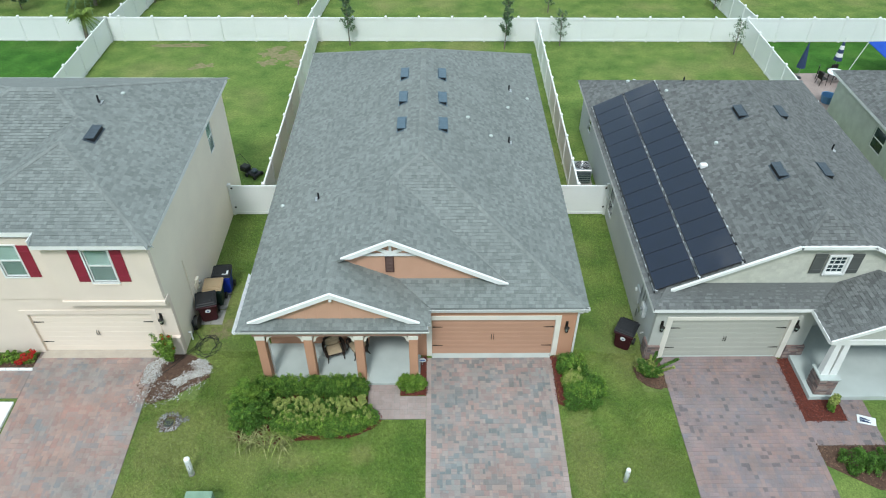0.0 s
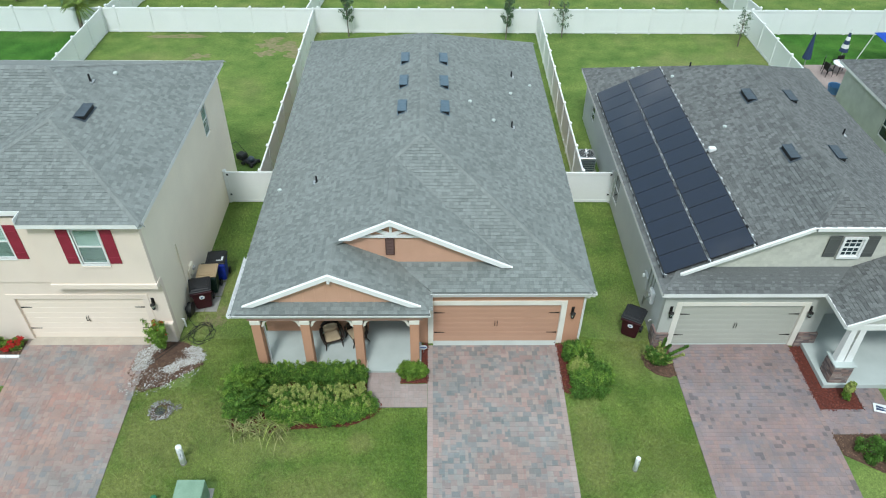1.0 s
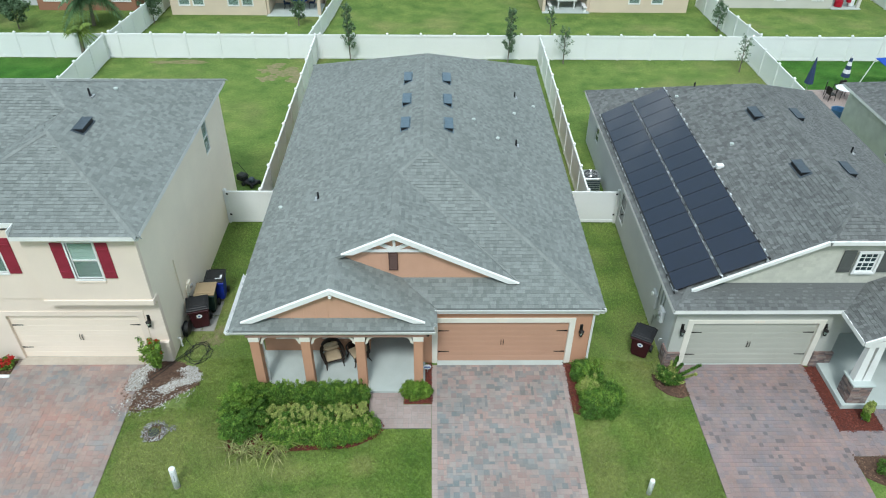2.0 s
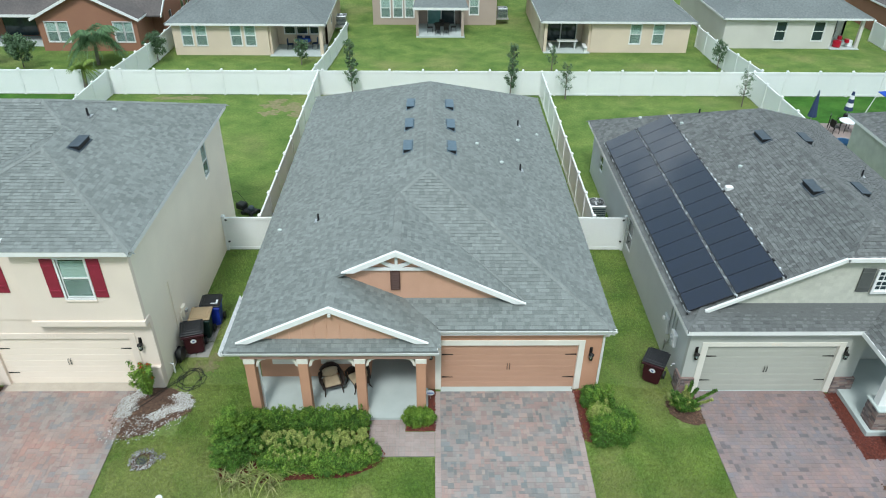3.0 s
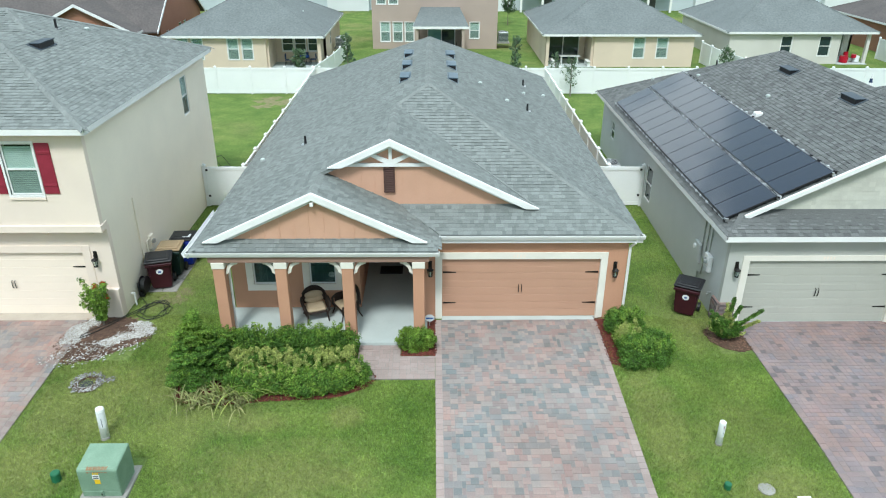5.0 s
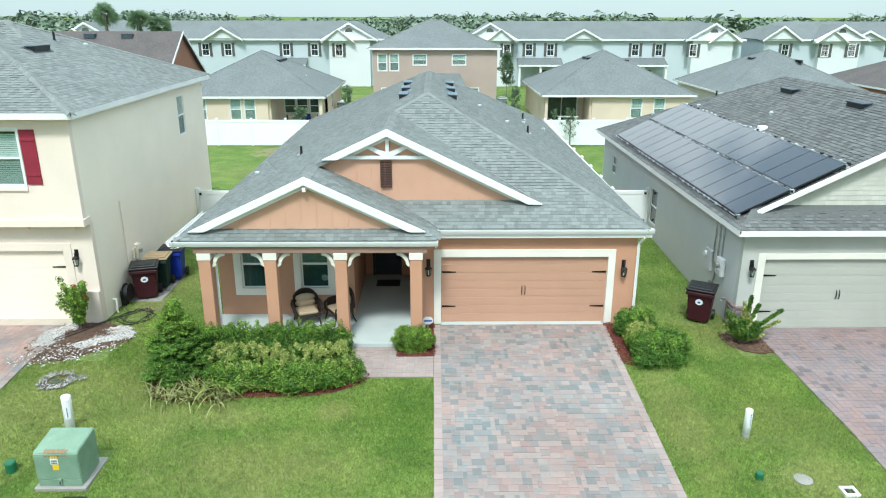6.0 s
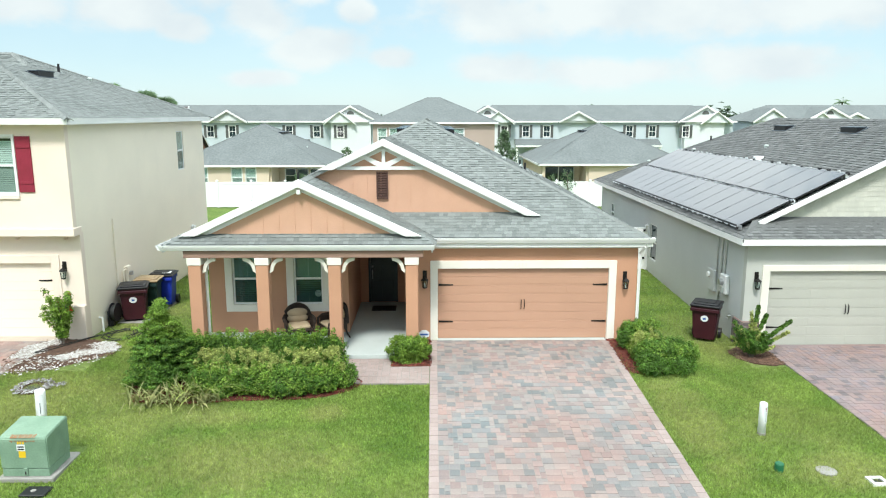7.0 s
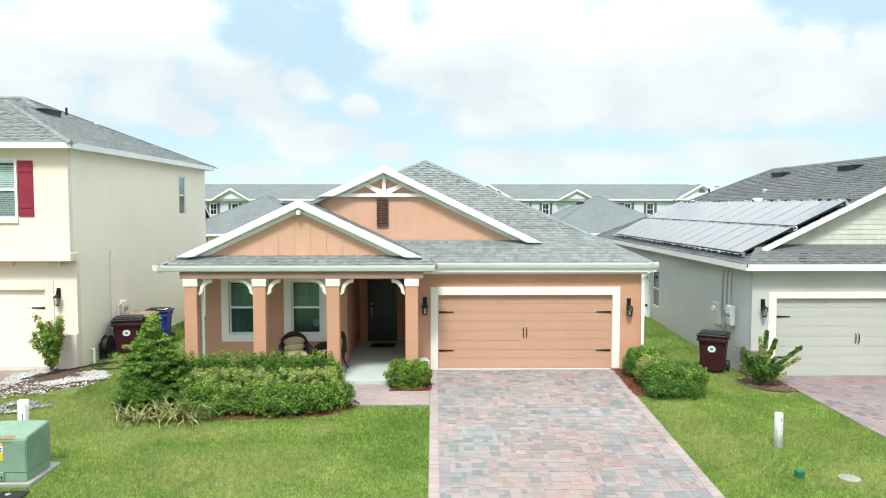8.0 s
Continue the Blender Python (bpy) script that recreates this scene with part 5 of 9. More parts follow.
def cream_house():
    h = thing("house", (-15.0, 25.5, 0.1), "two-storey cream stucco house with crimson shutters and grey shingle roof", "house")
    xr, yf, yb, ze = -10.38, 19.68, 31.6, 6.49
    yl = 19.95
    wall_along_x("wall", -14.25, xr, yf, 0.2, 3.3, ze - 0.1, [(-12.78, -11.84, 4.45, 6.05)], CREAM, h, "cream stucco wall")
    wall_along_x("wall", -22.0, -14.25, yl, 0.2, 3.3, ze - 0.1, [(-16.15, -15.3, 4.5, 6.05)], CREAM, h, "cream stucco wall")
    wall_along_x("wall", -22.0, xr, yl + 0.05, 0.2, 0.0, 3.3, [(-16.2, -11.28, 0.0, 2.4)], CREAM, h, "cream stucco wall")
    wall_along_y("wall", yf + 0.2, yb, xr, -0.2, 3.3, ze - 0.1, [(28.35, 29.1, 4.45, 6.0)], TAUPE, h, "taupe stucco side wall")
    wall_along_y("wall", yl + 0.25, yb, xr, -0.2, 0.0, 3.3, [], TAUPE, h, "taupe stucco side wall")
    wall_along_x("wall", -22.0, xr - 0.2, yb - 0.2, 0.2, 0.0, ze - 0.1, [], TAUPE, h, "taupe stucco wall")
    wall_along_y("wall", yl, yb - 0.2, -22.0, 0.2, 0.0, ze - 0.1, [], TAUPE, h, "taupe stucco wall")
    bm = bmesh.new()
    box(bm, -14.29, xr + 0.035, yf - 0.06, yl + 0.12, 3.24, 3.47, 0.012)
    part("belt_course", bm, CREAM, h, "cream stucco belt between the storeys")
    for x in (-13.52, -12.15, -10.78):
        part("corbel", cube(x - 0.05, x + 0.05, yl - 0.15, yl + 0.05, 3.1, 3.24, 0.02), CREAM, h)
    window(h, -12.78, -11.84, yf, 4.45, 6.05, trim=0.06, label="white sash window between crimson shutters")
    window(h, -16.15, -15.3, yl, 4.5, 6.05, trim=0.06)
    part("window_sill", cube(-12.84, -11.78, yf - 0.05, yf - 0.001, 4.31, 4.385, 0.008), CREAM, h)
    for a, y in ((-13.28, yf), (-11.76, yf), (-15.23, yl)):
        shutter(h, a, a + 0.42, y, 4.5, 6.06, RED_SHUTTER, "crimson board shutter")
    window(h, 28.35, 29.1, xr, 4.45, 6.0, side=1)
    garage_door(h, -16.2, -11.28, yl + 0.05, 0.14, 2.4, CREAM_DOOR, CREAM, head=0.24, jamb=0.24, panels=False)
    part("door_apron", cube(-16.3, -11.2, yl - 0.3, yl + 0.135, 0.02, 0.153, 0.01), APRON, h, "pale concrete apron before the garage")
    bars_sign(-14.0, yl + 0.02, 2.55, 0.42, h)
    part("wall_base", cube(xr - 0.5, xr + 0.02, yl - 0.12, yl + 0.048, 0.0, 1.15, 0.02), CREAM, h, "cream stucco pier foot")
    cream_roof(h)
    # meter, conduit and hose reel on the flank
    bm = bmesh.new()
    tube(bm, [(xr + 0.03, 22.1, 0.9), (xr + 0.03, 22.1, 3.4)], 0.025, 6)
    tube(bm, [(xr + 0.05, 22.5, 0.3), (xr + 0.05, 22.5, 1.6), (xr + 0.05, 22.7, 1.62)], 0.035, 6)
    part("conduit", bm, TAUPE, h, "taupe painted conduit")
    m = part("meter_box", cube(xr, xr + 0.12, 22.7, 23.0, 1.2, 1.7, 0.015), TAUPE, h, "small taupe meter box")
    part("meter", lathe(bmesh.new(), (xr + 0.13, 22.85, 1.4), [(0.0, 0), (0.09, 0.01), (0.09, 0.12), (0.0, 0.13)], 12), METAL, m)
    part("side_pipe", tube(bmesh.new(), [(xr + 0.1, 20.7, 0.1), (xr + 0.1, 20.7, 0.55), (xr, 20.7, 0.55)], 0.035, 8), WHITE, h, "white garden tap pipe")


cream_house()
wall_lamp(-10.9, 20.0, 2.45)


# ---- the pale grey house with the solar array ----
GX0, GX1, GY0, GY1, GZ = 8.67, 21.9, 19.41, 38.3, 3.15
GRX, GR = 15.3, 0.5


def grey_house():
    h = thing("house", (15.3, 29.0, -0.1), "single-storey pale grey house with shake gable and grey shingle roof", "house")
    xw, yw = 9.02, 19.8
    wall_along_x("wall", xw, 15.52, yw, 0.2, -0.3, 2.95, [(9.72, 14.58, -0.3, 2.14)], GREY, h, "pale grey stucco front wall")
    wall_along_y("wall", yw + 0.2, 37.9, xw, 0.2, -0.3, 2.95, [(28.2, 29.1, 0.65, 2.15), (35.2, 35.9, 1.3, 2.2)], GREY_SIDE, h, "grey stucco side wall")
    wall_along_x("wall", xw + 0.2, 21.5, 37.7, 0.2, 0.0, 2.95, [], GREY_SIDE, h, "grey stucco wall")
    wall_along_y("wall", yw, 37.7, 21.5, 0.2, -0.3, 2.95, [], GREY_SIDE, h, "grey stucco wall")
    wall_along_x("wall", 15.52, 21.5, 21.4, 0.2, -0.3, 2.95, [(19.6, 20.6, 0.9, 2.4)], GREY, h, "pale grey stucco porch wall")
    wall_along_y("wall", yw + 0.2, 21.4, 15.32, 0.2, -0.3, 2.95, [], GREY, h, "pale grey stucco wall")
    window(h, 28.2, 29.1, xw, 0.65, 2.15, side=-1, blind=False)
    window(h, 35.2, 35.9, xw, 1.3, 2.2, side=-1, blind=False)
    window(h, 19.6, 20.6, 21.4, 0.9, 2.4, trim=0.1)
    garage_door(h, 9.72, 14.58, yw, -0.15, 2.14, GREY_DOOR, CASING, head=0.18, jamb=0.22)
    bars_sign(12.25, yw - 0.03, 2.24, 0.42, h)
    # ledge stone skirts
    for x0, x1, y0, y1 in ((9.0, 9.5, yw - 0.08, yw + 0.02), (14.82, 15.6, yw - 0.08, yw + 0.05), (8.94, 9.03, yw - 0.02, 20.3)):
        stone_skirt(h, x0, x1, y0, y1, -0.28, 0.62)
    zt = 5.75
    # roof planes
    zr = GZ + GR * (GRX - GX0)
    ends = [(GX0, GY0, GZ), (GX0 + 0.75, 20.1, GZ + GR * 0.75), (GX0 + (zt - GZ) / GR, 20.1, zt), (GRX, 21.6, zr), (GRX, 31.9, zr), (GX0, GY1, GZ)]
    right = [(2 * GRX - x, y, z) for x, y, z in ends]
    polys = [ends, right, [(GX0, GY1, GZ), (2 * GRX - GX0, GY1, GZ), (GRX, 31.9, zr)], [ends[2], right[2], (GRX, 21.6, zr)], [(GX0, GY0, GZ), (21.9, GY0, GZ), (21.2, 20.4, GZ + 0.52), (9.4, 20.4, GZ + 0.52)]]
    roof = deck("roof", polys, SHINGLE_R, h)
    tagged(roof, "warm grey asphalt shingle roof")
    half = GRX - GX0

    def left_front(d):
        return GY0 + d if d < 0.74 else (20.1 if d < (zt - GZ) / GR else 20.1 + (d - (zt - GZ) / GR) * 1.5 / (half - (zt - GZ) / GR))
    hip = lambda d: GY1 - d * (GY1 - 31.9) / half
    tabs(Slope((GX0, 0), (1, 0), GR, GZ, left_front, hip, half), roof, SHINGLE_R, 40)
    tabs(Slope((2 * GRX - GX0, 0), (-1, 0), GR, GZ, lambda d: -hip(d), lambda d: -left_front(d), half), roof, SHINGLE_R, 41)
    tabs(Slope((0, GY0), (0, 1), 0.5, GZ, lambda d: -(21.9 - d), lambda d: -(GX0 + d), 1.05), roof, SHINGLE_R, 42)
    jr = (zr - zt) / 1.5
    tabs(Slope((0, 20.1), (0, 1), jr, zt, lambda d: -(right[2][0] + (GRX - right[2][0]) * d / 1.5), lambda d: -(ends[2][0] + (GRX - ends[2][0]) * d / 1.5), 1.5), roof, SHINGLE_R, 43)
    w_, e_, b_, f_ = (Vector(v).normalized() for v in ((-1, 0, -GR), (1, 0, -GR), (0, 1, -GR), (0, -1, -GR)))
    caps([((GRX, 21.6, zr), (GRX, 31.9, zr), w_, e_), ((GX0, GY1, GZ), (GRX, 31.9, zr), w_, b_), ((21.93, GY1, GZ), (GRX, 31.9, zr), e_, b_),
          (ends[2], (GRX, 21.6, zr), w_, f_), (right[2], (GRX, 21.6, zr), e_, f_)], roof, SHINGLE_R)
    # gable of shake courses, barge boards
    bm = bmesh.new()
    prism(bm, [(9.7, 20.4, 3.62), (20.9, 20.4, 3.62), (right[2][0], 20.4, zt - 0.05), (ends[2][0], 20.4, zt - 0.05)], (0, 0.15, 0))
    g = part("gable_wall", bm, SHAKE, h, "pale shake-sided gable")
    rng = np.random.RandomState(7)
    verts, faces = [], []
    z = 3.66
    while z < zt - 0.2:
        x = GX0 + (z - GZ) / GR + 0.35
        end = 2 * GRX - x
        while x < end:
            w = rng.uniform(0.12, 0.26)
            k, e = len(verts), min(end, x + w)
            verts += [(x, 20.386, z), (e - 0.005, 20.386, z), (e - 0.005, 20.396, z + 0.15), (x, 20.396, z + 0.15), (x, 20.4, z), (e - 0.005, 20.4, z)]
            faces += [(k, k + 1, k + 2, k + 3), (k + 4, k + 5, k + 1, k)]
            x = e
        z += 0.15
    part_np("shake_course", verts, faces, SHAKE, g, kind="stuff")
    for pts in ([(GX0 + 0.75, GZ + GR * 0.75), (ends[2][0], zt)], [(ends[2][0], zt), (right[2][0], zt)], [(right[2][0], zt), (21.2, GZ + GR * 0.75)]):
        (x0, z0), (x1, z1) = pts
        bm = bmesh.new()
        prism(bm, [(x0, 20.06, z0 + 0.04), (x1, 20.06, z1 + 0.04), (x1, 20.06, z1 - 0.11), (x0, 20.06, z0 - 0.11)], (0, 0.06, 0))
        prism(bm, [(x0, 20.12, z0 + 0.035), (x1, 20.12, z1 + 0.035), (x1, 20.12, z1 + 0.02), (x0, 20.12, z0 + 0.02)], (0, 0.04, 0))
        part("barge_board", bm, WHITE, h, "white painted barge board")
    window(h, 15.33, 16.03, 20.3, 4.25, 5.1, trim=0.09, blind=False, bars=(3, 4), label="white small-paned attic window")
    for a in (14.72, 16.15):
        shutter(h, a, a + 0.48, 20.37, 4.2, 5.2, SHUTTER_GREY, "dark grey board shutter")
    for b in ((GX0 - 0.005, GX0 + 0.04, GY0, GY1, GZ - 0.18, GZ - 0.0), (GX0 + 0.04, 15.05, GY0 - 0.005, GY0 + 0.035, GZ - 0.18, GZ - 0.0), (21.86, 21.905, GY0, GY1, GZ - 0.18, GZ)):
        part("fascia", cube(*b), WHITE, h, "white painted fascia boards")
    for b in ((GX0 + 0.04, xw + 0.1, GY0 + 0.035, GY1, GZ - 0.19, GZ - 0.17), (xw + 0.1, 15.05, GY0 + 0.035, yw + 0.1, GZ - 0.19, GZ - 0.17)):
        part("soffit", cube(*b), WHITE, h, "white soffit")
    # porch wing
    pr = deck("porch_roof", [[(14.95, 17.75, 3.1), (17.5, 17.75, 4.35), (17.5, 21.8, 4.35), (14.95, 19.5, 3.1)], [(20.05, 17.75, 3.1), (20.05, 19.5, 3.1), (17.5, 21.8, 4.35), (17.5, 17.75, 4.35)]], SHINGLE_R, h)
    tabs(Slope((14.95, 0), (1, 0), 0.49, 3.1, lambda d: 17.75, lambda d: 19.5 + d * 0.9, 2.55), pr, SHINGLE_R, 44)
    tabs(Slope((20.05, 0), (-1, 0), 0.49, 3.1, lambda d: -(19.5 + d * 0.9), lambda d: -17.75, 2.55), pr, SHINGLE_R, 45)
    bm = bmesh.new()
    prism(bm, [(14.95, 17.7, 3.14), (17.5, 17.7, 4.39), (20.05, 17.7, 3.14), (20.05, 17.7, 2.98), (17.5, 17.7, 4.2), (14.95, 17.7, 2.98)], (0, 0.06, 0))
    box(bm, 14.92, 14.96, 17.76, 19.4, 2.95, 3.12)
    part("barge_board", bm, WHITE, h, "white painted barge board")
    bm = bmesh.new()
    prism(bm, [(15.3, 17.95, 3.02), (17.5, 17.95, 4.15), (19.7, 17.95, 3.02)], (0, 0.12, 0))
    part("porch_gable", bm, GREY, h)
    part("porch_beam", cube(15.2, 19.8, 17.9, 18.2, 2.72, 3.0, 0.01), WHITE, h)
    part("porch_beam", cube(15.2, 15.5, 18.2, 21.4, 2.72, 3.0, 0.01), WHITE, h)
    part("porch_floor", cube(15.1, 20.2, 17.55, 21.4, -0.4, 0.06, 0.01), CONCRETE, h, "pale concrete porch floor")
    for x in (15.65, 19.3):
        stone_skirt(h, x - 0.36, x + 0.36, 17.65, 18.37, 0.06, 0.95)
        part("pier_cap", cube(x - 0.42, x + 0.42, 17.6, 18.42, 0.95, 1.03, 0.015), CONCRETE, h)
        for s in (-0.17, 0.17):
            bm = bmesh.new()
            a, b = 0.15, 0.11
            lo = [(x + s - a, 18.01 - a, 1.03), (x + s + a, 18.01 - a, 1.03), (x + s + a, 18.01 + a, 1.03), (x + s - a, 18.01 + a, 1.03)]
            hi = [(x + s - b, 18.05 - b, 2.72), (x + s + b, 18.05 - b, 2.72), (x + s + b, 18.05 + b, 2.72), (x + s - b, 18.05 + b, 2.72)]
            va, vb = [bm.verts.new(p) for p in lo], [bm.verts.new(p) for p in hi]
            for i in range(4):
                bm.faces.new((va[i], va[(i + 1) % 4], vb[(i + 1) % 4], vb[i]))
            bm.faces.new(vb)
            part("porch_column", bm, WHITE, h, "white tapered column on a stone pier")
    # meters and conduits on the flank
    for y, z in ((21.2, 1.5), (21.5, 1.6), (21.85, 1.35)):
        part("conduit", tube(bmesh.new(), [(xw - 0.03, y, z), (xw - 0.03, y, 2.93)], 0.02, 6), METAL, h, "grey metal conduit")
    part("conduit", tube(bmesh.new(), [(xw - 0.03, 21.9, 0.15), (xw - 0.03, 21.9, 0.7), (xw - 0.05, 21.6, 0.75), (xw - 0.05, 21.45, 1.25)], 0.028, 6), METAL, h, "grey metal conduit")
    m = part("meter_box", cube(xw - 0.14, xw, 20.85, 21.3, 1.15, 1.75, 0.025), WHITE, h, "white electric meter box")
    part("meter", tube(bmesh.new(), [(xw - 0.14, 21.08, 1.52), (xw - 0.26, 21.08, 1.52)], 0.1, 14), METAL, m, "round glass electric meter")
    part("lower_cover", cube(xw - 0.17, xw - 0.14, 20.95, 21.2, 1.18, 1.36, 0.01), CONCRETE, m, "pale grey cover")
    m = part("breaker_box", cube(xw - 0.1, xw, 21.85, 22.4, 1.0, 1.7, 0.02), GREY_SIDE, h, "grey painted breaker box")
    part("dial", tube(bmesh.new(), [(xw - 0.1, 22.28, 1.5), (xw - 0.16, 22.28, 1.5)], 0.09, 12), WHITE, m, "small round white cover")
    part("tap", tube(bmesh.new(), [(xw, 20.6, 0.55), (xw - 0.1, 20.6, 0.55), (xw - 0.12, 20.6, 0.48)], 0.03, 7), METAL, h, "garden tap")


def stone_skirt(h, x0, x1, y0, y1, z0, z1):
    """Stacked ledge stone, each stone its own block, joined."""
    rng = np.random.RandomState(int(x0 * 100))
    bm = bmesh.new()
    box(bm, x0 + 0.02, x1 - 0.02, y0 + 0.02, y1 - 0.0, z0, z1)
    z = z0
    while z < z1 - 0.03:
        hh = rng.uniform(0.06, 0.12)
        x = x0
        while x < x1 - 0.02:
            w = min(rng.uniform(0.12, 0.32), x1 - x)
            o = rng.uniform(0, 0.02)
            box(bm, x + 0.004, x + w - 0.004, y0 - o, y0 + 0.05, z + 0.004, min(z + hh, z1) - 0.004)
            x += w
        y = y0
        while y < y1 - 0.02:
            w = min(rng.uniform(0.12, 0.32), y1 - y)
            o = rng.uniform(0, 0.02)
            box(bm, x0 - o, x0 + 0.05, y + 0.004, y + w - 0.004, z + 0.004, min(z + hh, z1) - 0.004)
            y += w
        z += hh
    part("stone_veneer", bm, STONE, h, "stacked brown ledge stone")


grey_house()
wall_lamp(9.33, 19.8, 2.12)
wall_lamp(14.85, 19.8, 2.12)


def solar_array():
    """Two rows of dark panels on rails over the grey house's near slope."""
    s = thing("solar_array", (10.5, 27.5, 4.2), "two rows of dark blue-black solar panels on the roof", "solar panels")
    y0, y1, n = 20.22, 34.78, 14
    w = (y1 - y0) / n
    nx = Vector((-GR, 0, 1)).normalized()
    along = Vector((1, 0, GR)).normalized()

    def P(x, y, lift):
        return Vector((x, y, GZ + GR * (x - GX0))) + nx * lift
    for xa, xb in ((8.93, 10.42), (10.5, 12.0)):
        for i in range(n):
            a, b = y0 + w * i + 0.007, y0 + w * (i + 1) - 0.007
            bm = bmesh.new()
            prism(bm, [P(xa, a, 0.16), P(xb, a, 0.16), P(xb, b, 0.16), P(xa, b, 0.16)], -nx * 0.04)
            p = part("panel", bm, BLACK, s)
            bm = bmesh.new()
            prism(bm, [P(xa + 0.02, a + 0.012, 0.162), P(xb - 0.02, a + 0.012, 0.162), P(xb - 0.02, b - 0.012, 0.162), P(xa + 0.02, b - 0.012, 0.162)], nx * 0.004)
            part("cell_sheet", bm, SOLAR, p, "dark glassy solar cells")
    rng = random.Random(3)
    for x, size in ((8.88, 0.014), (10.437, 0.011), (10.483, 0.011), (12.03, 0.018)):
        part("rail", tube(bmesh.new(), [P(x, y0 - 0.05, 0.14), P(x, y1 + 0.05, 0.14)], size, 4), METAL, s, "aluminium mounting rail")
        for i in range(n + 1):
            for k in ((0.0, 0.5) if i < n else (0.0,)):
                y = y0 + w * (i + k) + rng.uniform(-0.08, 0.08)
                o = P(x, y, 0.14)
                long, wide = rng.uniform(0.03, 0.08), 0.035 if x > 12 else 0.018
                part("clamp", cube(o.x - wide, o.x + wide, o.y - long, o.y + long, o.z - 0.05, o.z + (rng.uniform(0.03, 0.07) if x > 12 else 0.02), 0.006), BLACK if rng.random() < 0.45 else ALU, s)
    for y in (20.25,):
        for x in (8.95, 10.46, 11.98):
            o = P(x, y, 0.1)
            part("end_bracket", cube(o.x - 0.06, o.x + 0.06, o.y - 0.07, o.y + 0.05, o.z - 0.08, o.z + 0.05, 0.01), METAL, s)


solar_array()
box_at = Vector((12.25, 26.65, GZ + GR * (12.25 - GX0)))
jb = thing("junction_box", box_at, "small pale junction box beside the solar panels", "junction box")
part("case", cube(box_at.x - 0.16, box_at.x + 0.16, box_at.y - 0.12, box_at.y + 0.12, box_at.z - 0.05, box_at.z + 0.16, 0.03), WHITE, jb)
part("feed", tube(bmesh.new(), [box_at + Vector((-0.1, 0, 0.06)), box_at + Vector((-0.3, 0, 0.0))], 0.03, 6), METAL, jb)


def sage_house():
    """The next house along, seen past the grey one."""
    h = thing("house", (31.0, 30.0, 0.1), "single-storey sage stucco house with a grey shingle roof", "house")
    wall_along_y("wall", 20.6, 39.9, 25.2, 0.2, 0.0, 2.75, [(33.6, 34.8, 0.9, 2.2)], SAGE, h, "sage stucco side wall")
    wall_along_x("wall", 25.4, 36.9, 39.7, 0.2, 0.0, 2.75, [], SAGE, h)
    wall_along_x("wall", 25.4, 36.9, 20.6, 0.2, 0.0, 2.75, [], SAGE, h)
    wall_along_y("wall", 20.8, 39.7, 36.7, 0.2, 0.0, 2.75, [], SAGE, h)
    window(h, 33.6, 34.8, 25.2, 0.9, 2.2, side=-1, blind=False)
    hip_roof(h, 24.8, 37.3, 20.2, 40.2, 2.85, 3.0, ((31.05, 26.3), (31.05, 34.1)), SHINGLE_R, SHINGLE_R, 60)


sage_house()


# ---- white vinyl fences ----
def fence(points, high=1.83, posts=2.4, label="white vinyl privacy fence"):
    a, b = Vector((*points[0], 0)), Vector((*points[1], 0))
    f = thing("fence", (a.x, a.y, ground(a.x, a.y)), label, "fence", "white vinyl fences")
    n = max(1, round((b - a).length / posts))
    d = (b - a).normalized()
    o = Vector((-d.y, d.x, 0))
    for i in range(n + 1):
        p = a.lerp(b, i / n)
        z = ground(p.x, p.y)
        bm = bmesh.new()
        prism(bm, [p + d * u * 0.065 + o * v * 0.065 + Vector((0, 0, z - 0.1)) for u, v in ((-1, -1), (1, -1), (1, 1), (-1, 1))], (0, 0, high + 0.16))
        post = part("post", bm, VINYL, f)
        bm = bmesh.new()
        q = p + Vector((0, 0, z + high + 0.06))
        base = [q + d * u * 0.085 + o * v * 0.085 for u, v in ((-1, -1), (1, -1), (1, 1), (-1, 1))]
        vs = [bm.verts.new(k) for k in base] + [bm.verts.new(k + Vector((0, 0, 0.03))) for k in base] + [bm.verts.new(q + Vector((0, 0, 0.11)))]
        bm.faces.new(vs[3::-1])
        for k in range(4):
            bm.faces.new((vs[k], vs[(k + 1) % 4], vs[4 + (k + 1) % 4], vs[4 + k]))
            bm.faces.new((vs[4 + k], vs[4 + (k + 1) % 4], vs[8]))
        part("cap", bm, VINYL, post)
    for i in range(n):
        p, q = a.lerp(b, i / n) + d * 0.065, a.lerp(b, (i + 1) / n) - d * 0.065
        zp, zq = Vector((0, 0, ground(p.x, p.y))), Vector((0, 0, ground(q.x, q.y)))
        bm = bmesh.new()
        lift = Vector((0, 0, 0.12))
        prism(bm, [p - o * 0.02 + zp + lift, q - o * 0.02 + zq + lift, q + o * 0.02 + zq + lift, p + o * 0.02 + zp + lift], (0, 0, high - 0.26))
        part("panel", bm, VINYL, f)
        for name, low, tall in (("bottom_rail", 0.04, 0.15), ("top_rail", high - 0.15, 0.15)):
            bm = bmesh.new()
            prism(bm, [p - o * 0.04 + zp + Vector((0, 0, low)), q - o * 0.04 + zq + Vector((0, 0, low)), q + o * 0.04 + zq + Vector((0, 0, low)), p + o * 0.04 + zp + Vector((0, 0, low))], (0, 0, tall))
            part(name, bm, VINYL, f)
    return f


fence([(-64.0, 50.3), (62.0, 50.3)])
fence([(-8.58, 29.5), (-8.58, 50.1)])
fence([(7.45, 29.5), (7.62, 50.1)])
fence([(-23.75, 32.5), (-23.75, 50.1)])
fence([(23.15, 35.5), (23.1, 50.1)])


